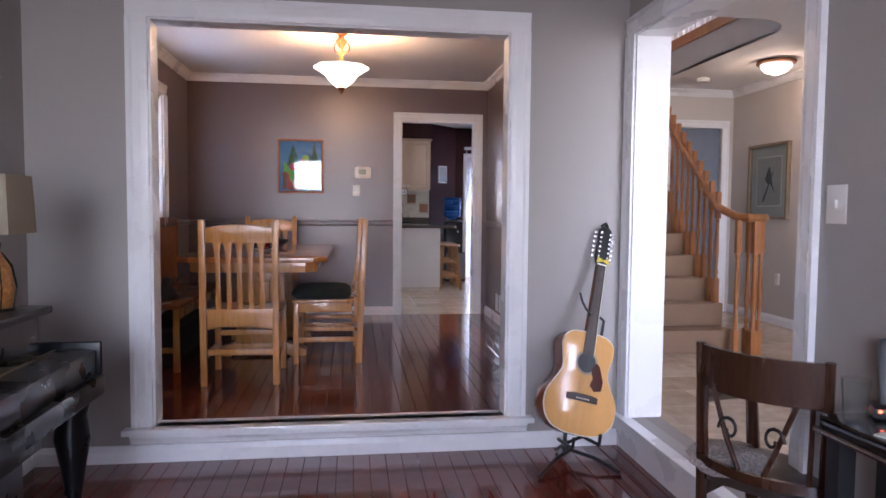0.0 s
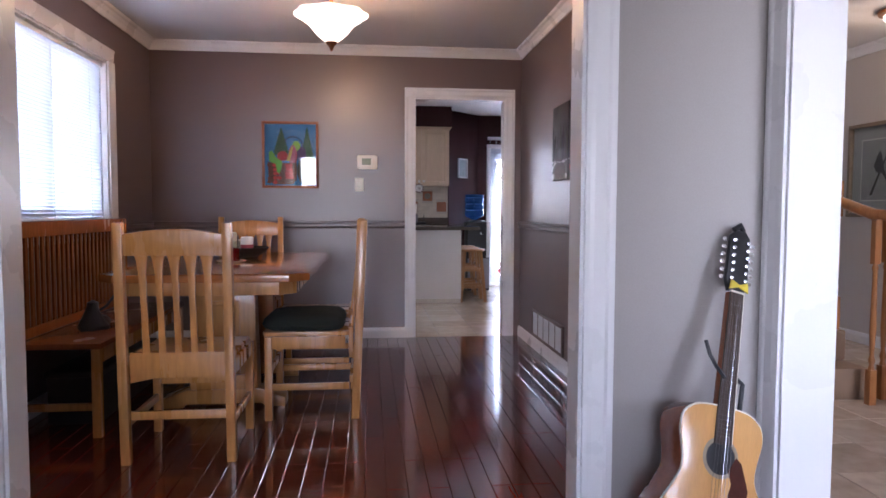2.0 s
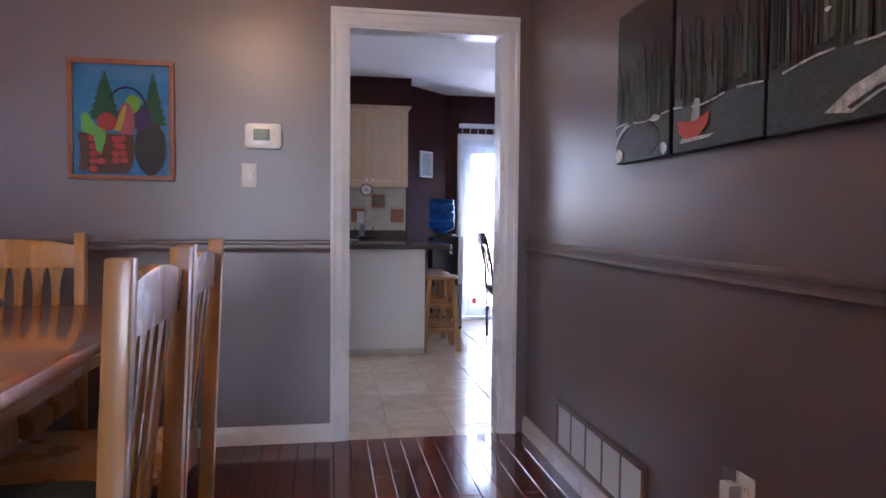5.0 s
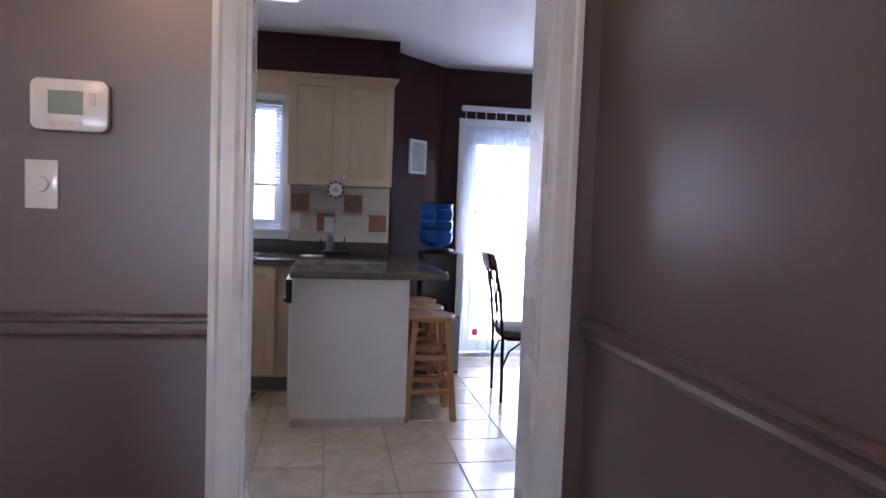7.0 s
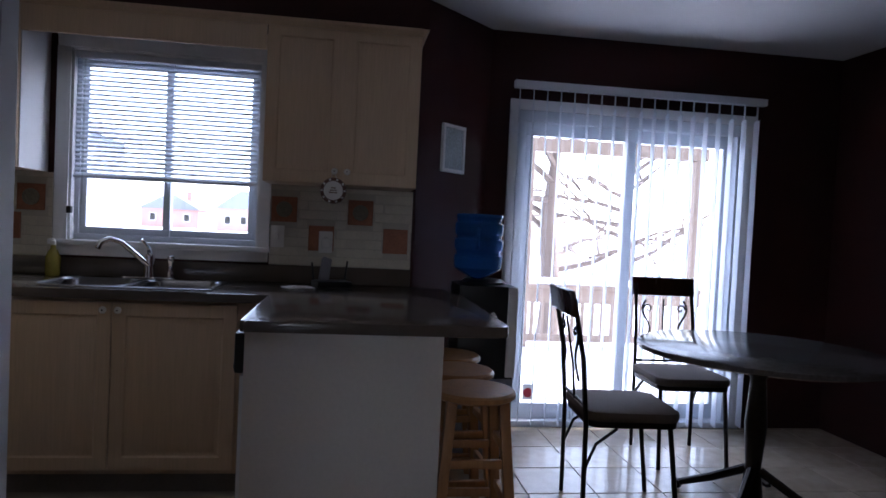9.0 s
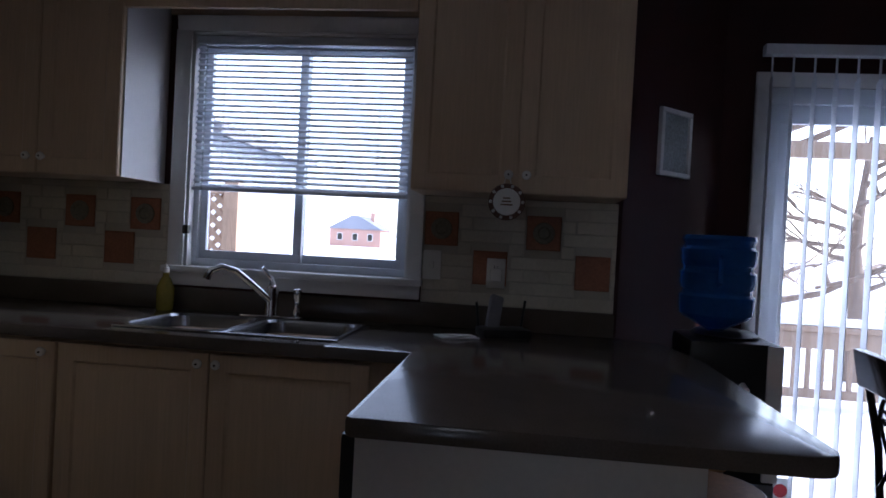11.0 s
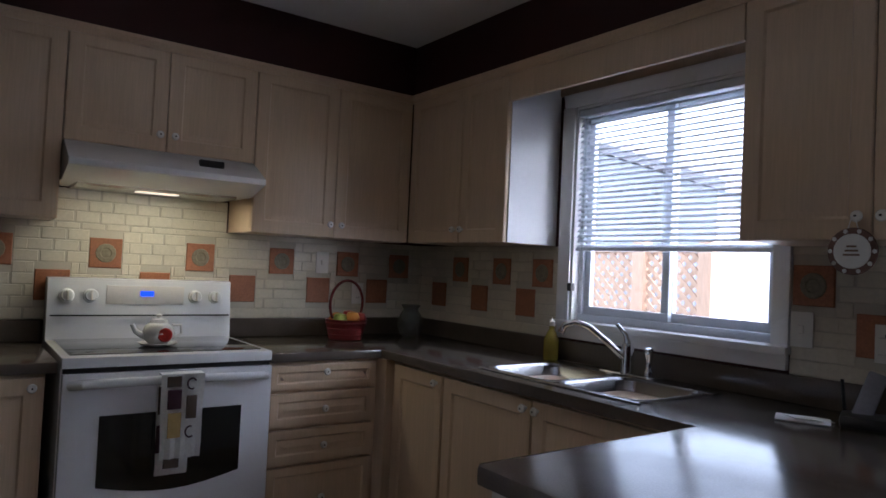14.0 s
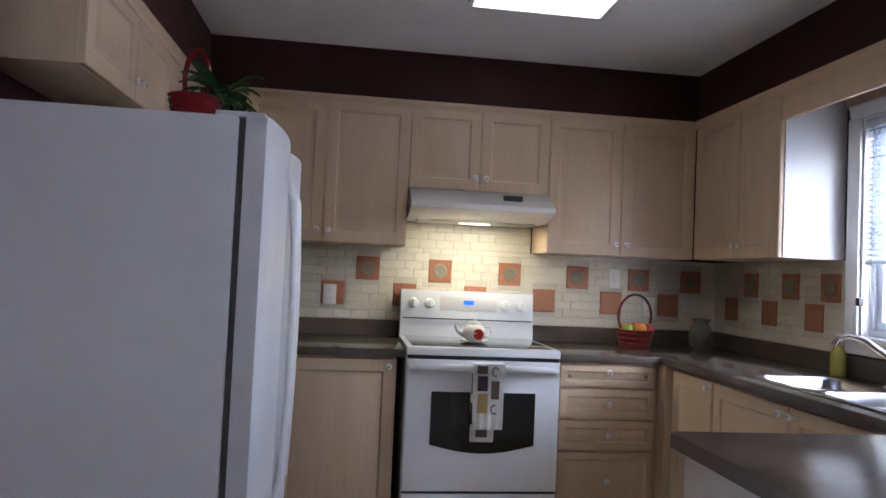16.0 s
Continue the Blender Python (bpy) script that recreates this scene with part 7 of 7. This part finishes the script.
RX = 1.535
for k in range(1, 10):
    yk = SY + TR * k
    if yk > -0.2:
        break
    baluster(RX, yk + 0.05, RI * (k + 1), 0.86 + RI * 0.25)
    baluster(RX, yk + 0.15, RI * (k + 1), 0.86 + RI * 0.75)
for x, y, r in ((RX - 0.03, SY - 0.10, 1.0), (RX + 0.09, SY - 0.14, 1.35), (RX + 0.18, SY - 0.07, 1.0), (RX + 0.12, SY, 1.0)):
    baluster(x, y, 0.0, RI + 0.86, r)
z0 = RI + 0.86
rail = [(RX + 0.07, SY + 0.02, z0 + 0.02), (RX + 0.16, SY, z0 + 0.02), (RX + 0.20, SY - 0.08, z0 + 0.02), (RX + 0.13, SY - 0.15, z0 + 0.02), (RX + 0.03, SY - 0.14, z0 + 0.02), (RX, SY - 0.04, z0 + 0.025), (RX, SY + 0.24, z0 + 0.10)]
rail += [(RX, SY + TR * k + 0.1, z0 + 0.14 + RI * (k - 0.9)) for k in range(2, 10)]
part("handrail", tube(rail, 0.033, 10), STAIR_OAK, rl)
bd = framed("bird_print", "framed print of a bird with a grey mat and gilt frame", pose(2.749, -0.74, 1.42, 0, 0, -90), 0.66, 0.76, 0.03, GOLD, 0.04)
part("mat_board", box(-0.30, -0.008, -0.35, 0.30, -0.003, 0.35), flat("grey_mat_board", (0.42, 0.43, 0.43)), bd)
part("inner_border", box(-0.205, -0.0100, -0.25, 0.205, -0.0085, 0.25), PAPER, bd)
part("print", box(-0.195, -0.0115, -0.24, 0.195, -0.0103, 0.24), flat("grey_green_print", (0.36, 0.37, 0.37), vary=0.25), bd)
shape(bd, "branch", [(-0.10, -0.2), (-0.02, -0.05), (0.06, 0.10), (0.075, 0.10), (0.0, -0.05), (-0.07, -0.2)], -0.0118, flat("dark_print_ink", (0.05, 0.05, 0.05)))
shape(bd, "bird_shape", [(-0.06, 0.03), (-0.02, 0.12), (0.0, 0.15), (0.02, 0.12), (0.05, 0.0), (0.10, -0.12), (0.03, -0.03), (-0.03, -0.02)], -0.0119, flat("dark_bird_ink", (0.07, 0.07, 0.075)))
fl = thing("ceiling_light", "lit flush-mount ceiling light with a bronze rim", "ceiling light", pose(2.27, -1.5, 0))
part("rim", lathe([(0.15, T - 0.001), (0.165, T - 0.012), (0.16, T - 0.03), (0.13, T - 0.036), (0.0, T - 0.034)], 30), BRONZE, fl)
part("globe", lathe([(0.128, T - 0.036), (0.125, T - 0.06), (0.09, T - 0.10), (0.04, T - 0.118), (0, T - 0.12)], 28), FOYER_GLOW, fl, "glowing frosted glass")
sd = thing("smoke_detector", "white round smoke detector on the ceiling", "smoke detector", pose(2.05, -0.65, 0))
part("case", lathe([(0.06, T - 0.001), (0.062, T - 0.02), (0.05, T - 0.035), (0, T - 0.037)], 20), PORCELAIN, sd)
wall_plate("power_outlet", "white outlet plate on the foyer wall", pose(2.749, -0.92, 0.45, 0, 0, -90), "outlet")
cbt = thing("side_cabinet", "pale cabinet with dark objects in the den", "cabinet")
part("body", box(3.1, -0.7, 0.0, 3.8, -0.3, 0.85, 0.01), STOVE_WHITE, cbt)
part("door", box(3.12, -0.715, 0.05, 3.44, -0.70, 0.80, 0.004), STOVE_WHITE, cbt)
part("door", box(3.46, -0.715, 0.05, 3.78, -0.70, 0.80, 0.004), STOVE_WHITE, cbt)

# ---- outside ----
struct("ground", box(-300, 4.6, -1.2, 300, 700, -1.0), SNOW, "snow-covered ground", "ground")
struct("deck", box(-0.6, 4.05, -0.14, 3.4, 7.4, -0.04), SNOW, "snow-covered wooden deck", "deck")
rail = thing("deck_railing", "weathered cedar deck railing with snow on the cap", "railing")
part("top_cap", box(-0.6, 6.95, 0.60, 3.4, 7.08, 0.65, 0.006), DECK_WOOD, rail)
part("snow_cap", box(-0.6, 6.96, 0.65, 3.4, 7.07, 0.72, 0.02), SNOW, rail, "snow lying on the cap")
part("upper_rail", box(-0.6, 6.98, 0.45, 3.4, 7.02, 0.60, 0.004), DECK_WOOD, rail)
part("lower_rail", box(-0.6, 6.98, 0.02, 3.4, 7.02, 0.10, 0.004), DECK_WOOD, rail)
rb = fin(box(-0.018, -0.018, 0.1, 0.018, 0.018, 0.46, 0.003), "baluster", DECK_WOOD)
for k in range(34):
    b = new("baluster", rb)
    b.parent, b.location = rail, (-0.5 + 0.115 * k, 7.0, 0)
for x in (-0.55, 1.35, 3.3):
    part("post", box(x - 0.045, 6.955, -0.04, x + 0.045, 7.045, 2.1, 0.005), DECK_WOOD, rail)
part("pergola_beam", box(-0.6, 6.95, 2.1, 3.4, 7.05, 2.24, 0.005), DECK_WOOD, rail)
lt = thing("lattice_screen", "cedar lattice privacy screen in the garden, glare put into its colour", "fence")
# lighter than the deck cedar: sun and snow glare put into the colour
CEDAR = mat("cedar_glare_in_colour", (0.44, 0.30, 0.21), 0.75, vary=0.2, scale=4, fine=60, stretch=(1, 1, 0.2), bump=0.2)
LX0, LX1, LY, LZ0, LZ1 = -5.2, -2.92, 6.0, -0.15, 1.56
for x in (LX0, -3.56, LX1):
    part("post", box(x - 0.06, LY - 0.05, -1.05, x + 0.06, LY + 0.05, LZ1 + 0.06, 0.005), CEDAR, lt)
part("top_rail", box(LX0, LY - 0.03, LZ1 - 0.06, LX1, LY + 0.03, LZ1, 0.004), CEDAR, lt)
part("bottom_rail", box(LX0, LY - 0.03, LZ0 - 0.06, LX1, LY + 0.03, LZ0, 0.004), CEDAR, lt)
H = LZ1 - 0.06 - LZ0
for s in (-1, 1):
    k = -H
    while k < LX1 - LX0:
        # each strip starts at the bottom (or the top) and runs at 45 degrees
        lo, hi = max(k, 0.0), min(k + H, LX1 - LX0)
        if hi - lo > 0.05:
            za, zb = (lo - k, hi - k) if s > 0 else (H - (lo - k), H - (hi - k))
            t = box(0, -0.006, -0.019, math.hypot(hi - lo, zb - za), 0.006, 0.019, m=pose(LX0 + lo, LY + 0.007 * s, LZ0 + za, 0, -math.degrees(math.atan2(zb - za, hi - lo)), 0))
            part("strip", t, CEDAR, lt, smooth=False)
        k += 0.105

# a garden shed beyond the fence
sd2 = thing("garden_shed", "grey-sided garden shed with a shingled roof behind the lattice", "shed")
SIDING = flat("blue_grey_siding", (0.30, 0.33, 0.38), 0.7)
part("wall", slab([(-9.1, -1.0), (-4.1, -1.0), (-4.1, 2.28), (-6.6, 3.15), (-9.1, 2.28)], 0, 3.0, m=pose(0, 11.0, 0, 90, 0, 0)), SIDING, sd2, smooth=False)
for x0, z0, x1, z1 in ((-3.9, 2.24, -6.6, 3.20), (-9.3, 2.24, -6.6, 3.20)):
    part("roof_slope", slab([(x0, z0), (x1, z1), (x1, z1 + 0.12), (x0, z0 + 0.12)], 0, 3.4, m=pose(0, 11.2, 0, 90, 0, 0)), ROOF_FAR, sd2, smooth=False)
for k in range(16):
    part("siding_board", box(-9.1, 7.985, -0.9 + 0.2 * k, -4.1, 8.0, -0.725 + 0.2 * k), SIDING, sd2, smooth=False)


ROOF_FROST = mat("frosted_shingle", (0.22, 0.23, 0.27), 0.85, vary=0.2, scale=1.5)


def house(x, y, w, d, h, rise, label):
    g = thing("house", label, "house", pose(x, y, -1.0))
    part("wall", box(-w / 2, -d / 2, 0, w / 2, d / 2, h, 0.0), BRICK_FAR, g, smooth=False)
    part("roof", slab([(-w / 2 - 0.4, h), (w / 2 + 0.4, h), (0.6, h + rise), (-0.6, h + rise)], -d / 2 - 0.4, d / 2 + 0.4, m=pose(0, 0, 0, 90, 0, 0)), ROOF_FROST, g, "frosted shingle roof", smooth=False)
    for k in range(3):
        for z in (1.0, 3.6):
            if z + 1.4 < h:
                wd2 = part("window", box(-w * 0.3 + w * 0.3 * k - 0.5, -d / 2 - 0.06, z, -w * 0.3 + w * 0.3 * k + 0.5, -d / 2 + 0.02, z + 1.3), TRIM, g, smooth=False)
                part("pane", box(-w * 0.3 + w * 0.3 * k - 0.42, -d / 2 - 0.075, z + 0.08, -w * 0.3 + w * 0.3 * k + 0.42, -d / 2 - 0.062, z + 1.22), BLACK_GLASS, wd2, smooth=False)
    part("chimney", box(w * 0.2, -0.4, h, w * 0.2 + 0.7, 0.4, h + rise + 0.7), BRICK_FAR, g, smooth=False)


house(-30, 120, 9, 8, 3.0, 2.4, "distant brick house with a snowy yard")
house(-58, 128, 10, 8, 3.2, 2.6, "distant brick house with a grey roof")
house(-6, 130, 9, 8, 3.0, 2.4, "distant brick house behind the garden")
house(-84, 118, 9, 8, 5.4, 2.4, "distant two-storey brick house")
house(-17, 112, 8, 8, 3.4, 2.8, "distant brick house with a snow-covered roof")
house(-44, 116, 8, 8, 3.0, 2.6, "distant brick house in a snowy row")
house(-71, 130, 9, 8, 3.2, 2.6, "distant brick house in a snowy row")
house(26, 135, 10, 8, 3.2, 2.6, "distant brick house beyond the tree")


def tree(x, y, seed):
    rnd = random.Random(seed)
    g = thing("bare_tree", "bare winter tree with spreading branches", "tree", pose(x, y, -1.0))
    part("trunk", tube([(0, 0, 0), (0.05, 0, 1.2), (-0.05, 0.05, 2.4), (0.1, 0, 4.5)], [0.2, 0.16, 0.12, 0.03], 10), BARK, g)
    bm = bmesh.new()

    def grow(p, d, L, r, depth):
        q = p + d * L * 0.5 + Vector((rnd.uniform(-1, 1), rnd.uniform(-1, 1), rnd.uniform(-1, 1))) * L * 0.07
        e = p + d * L
        tube([p, q, e], [r, r * 0.8, r * 0.5], 5, bm)
        if depth:
            for _ in range(3):
                nd = (d + Vector((rnd.uniform(-1, 1), rnd.uniform(-1, 1), rnd.uniform(-0.5, 0.8))) * 0.75).normalized()
                grow(p + (e - p) * rnd.uniform(0.45, 1.0), nd, L * rnd.uniform(0.5, 0.75), r * 0.5, depth - 1)
    for k in range(9):
        a = k * 0.7 + rnd.uniform(0, 0.6)
        grow(Vector((0, 0, 1.6 + 0.28 * k)), Vector((math.cos(a), math.sin(a) * 0.7, rnd.uniform(0.05, 0.6))).normalized(), rnd.uniform(1.3, 2.0), 0.055, 3)
    part("limbs", bm, BARK, g)


tree(2.6, 10.2, 3)
tree(5.5, 14.0, 8)


# ---- boards and tiles, piece by piece ----
def piece(name, w, d, h, b, material):
    """A flat piece with a chamfered top, its corner at the origin and its top at z = 0."""
    t = bmesh.new()
    lo = [t.verts.new(p) for p in ((0, 0, -h), (w, 0, -h), (w, d, -h), (0, d, -h))]
    mid = [t.verts.new(p) for p in ((0, 0, -b), (w, 0, -b), (w, d, -b), (0, d, -b))]
    top = [t.verts.new(p) for p in ((b, b, 0), (w - b, b, 0), (w - b, d - b, 0), (b, d - b, 0))]
    for r, s in ((lo, mid), (mid, top)):
        for k in range(4):
            t.faces.new((r[k], r[(k + 1) % 4], s[(k + 1) % 4], s[k]))
    t.faces.new(top)
    return fin(t, name, material)


cache = {}


def lay(parent, name, x, y, z, w, d, h, b, material, m=None):
    key = (name, round(w, 3), round(d, 3), material.name)
    if key not in cache:
        cache[key] = piece(name, w, d, h, b, material)
    o = new(name, cache[key])
    o.parent = parent
    o.matrix_basis = (m if m is not None else Matrix()) @ Matrix.Translation((x, y, z))
    return o


def boards(parent, x0, x1, y0, y1, z, lengths, seed):
    rnd = random.Random(seed)
    w = 0.0827
    x = x0
    while x < x1 - 0.01:
        ww = min(w, x1 - x)
        y = y0
        first = True
        while y < y1 - 0.01:
            L = rnd.choice(lengths)
            if first:
                L, first = rnd.choice((0.3, 0.6, 0.9)), False
            if y1 - y - L < 0.25:
                L = y1 - y
            L = round(min(L, y1 - y), 2) if y1 - y - L > 0.02 else y1 - y
            lay(parent, "plank", x + 0.0006, y + 0.0005, z, ww - 0.0012, L - 0.001, 0.010, 0.0022, CHERRY)
            y += L
        x += w


boards(FL_D, -3.05, 0.0, -3.45, 0.0, 0.0, (0.9, 1.2, 1.5), 5)
boards(FL_L, -2.98, 0.03, -5.3, -3.56, -0.18, (0.9, 1.2, 1.5), 6)
lay(FL_L, "plank", -2.98, -10.0, -0.18, 3.0, 4.7, 0.010, 0.002, CHERRY)


def tiles(parent, x0, x1, y0, y1, ox, oy, p, g, material, keep=None):
    i0, i1 = math.floor((x0 - ox) / p), math.ceil((x1 - ox) / p)
    j0, j1 = math.floor((y0 - oy) / p), math.ceil((y1 - oy) / p)
    for i in range(i0, i1):
        for j in range(j0, j1):
            a, b = max(x0, ox + i * p + g / 2), min(x1, ox + (i + 1) * p - g / 2)
            c, d = max(y0, oy + j * p + g / 2), min(y1, oy + (j + 1) * p - g / 2)
            if b - a > 0.01 and d - c > 0.01 and (keep is None or keep((a + b) / 2, (c + d) / 2)):
                lay(parent, "tile", round(a, 4), round(c, 4), 0.0, round(b - a, 3), round(d - c, 3), 0.006, 0.002, material)


tiles(FL_K, -2.6, 2.6, 0.121, 3.9, -0.025, 1.84, 0.3345, 0.006, FLOOR_TILE, lambda x, y: not (y > 2.9 and x < -0.3) and y < 3.43 + max(0, x + 0.25))
tiles(FL_K, DOOR[0], DOOR[1], 0.001, 0.119, -0.025, -0.2, 0.3345, 0.006, FLOOR_TILE)
tiles(FL_F, 0.23, 2.75, -6.5, -1.55, 0.3, -3.5, 0.333, 0.006, FOYER_TILE)
tiles(FL_F, 1.87, 2.75, -1.55, -0.05, 0.3, -3.5, 0.333, 0.006, FOYER_TILE)


# wall tiles over the worktops
def splash(name, m, u0, u1, z0, z1, decos_low, decos_high, label, skip=None):
    """Small cream tiles with larger terracotta ones set in two rows. u runs along the wall."""
    par = thing(name, label, "wall tiles", m, kind="structure")
    part("grout_bed", box(u0, -0.005, z0, u1, -0.0005, z1), PALE_GROUT, par)
    ds = [(u, 1.068) for u in decos_low] + [(u, 1.212) for u in decos_high]
    D = 0.131
    face = pose(0, -0.004, 0, 90, 0, 0)
    for u, z in ds:
        d = lay(par, "deco_tile", u, z, 0.008, D, D, 0.008, 0.003, DECO, m=face)
        if z > 1.2:
            part("carving", lathe([(0.0, 0.0), (0.042, 0.0), (0.040, 0.004), (0.024, 0.006), (0.020, 0.003), (0, 0.005)], 14, m=Matrix.Translation((D / 2, D / 2, 0.0))), DECO_CARVED, d)
    p, q = 0.0985, 0.0485
    cols = int((u1 - u0) / p) + 1
    for r in range(int((z1 - z0) / q) + 1):
        z = z0 + 0.004 + r * q
        zz = min(z + q - 0.0035, z1)
        if zz - z < 0.012:
            continue
        for k in range(-1, cols):
            a = u0 + k * p + (p / 2 if r % 2 else 0)
            spans = [(max(a, u0), min(a + p - 0.0035, u1))]
            for u, dz in ds:
                if z < dz + D and zz > dz:
                    spans = [s for lo, hi in spans for s in ((lo, min(hi, u - 0.003)), (max(lo, u + D + 0.003), hi)) if s[1] - s[0] > 0.008]
            for lo, hi in spans:
                if hi - lo > 0.008 and (skip is None or not skip((lo + hi) / 2, (z + zz) / 2)):
                    lay(par, "tile", round(lo, 3), round(z, 4), 0.0045, round(hi - lo, 2) if hi - lo > 0.03 else round(hi - lo, 3), round(zz - z, 3), 0.0045, 0.0015, SPLASH, m=face)
    return par


splash("tile_splash_stove", pose(XS + 0.0005, 0, 0, 0, 0, 90), 0.65, 3.427, 0.986, 1.403, [1.065, 1.47, 1.88, 2.29, 2.70, 3.06], [1.255, 1.67, 2.08, 2.49, 2.87, 3.20], "cream tiled splashback with terracotta accents behind the stove")
splash("tile_splash_hood", pose(XS + 0.0005, 0, 0, 0, 0, 90), 1.512, 2.264, 1.4035, 1.55, [], [], "cream tiles under the range hood")
splash("tile_splash_sink_left", pose(0, YS - 0.0005, 0), -3.14, -2.035, 0.986, 1.403, [-3.02, -2.66, -2.31], [-2.83, -2.49, -2.20], "cream tiled splashback with terracotta accents beside the window")
splash("tile_splash_sink_right", pose(0, YS - 0.0005, 0), -0.975, -0.235, 0.986, 1.403, [-0.775, -0.385], [-0.970, -0.575], "cream tiled splashback with terracotta accents by the outlets")
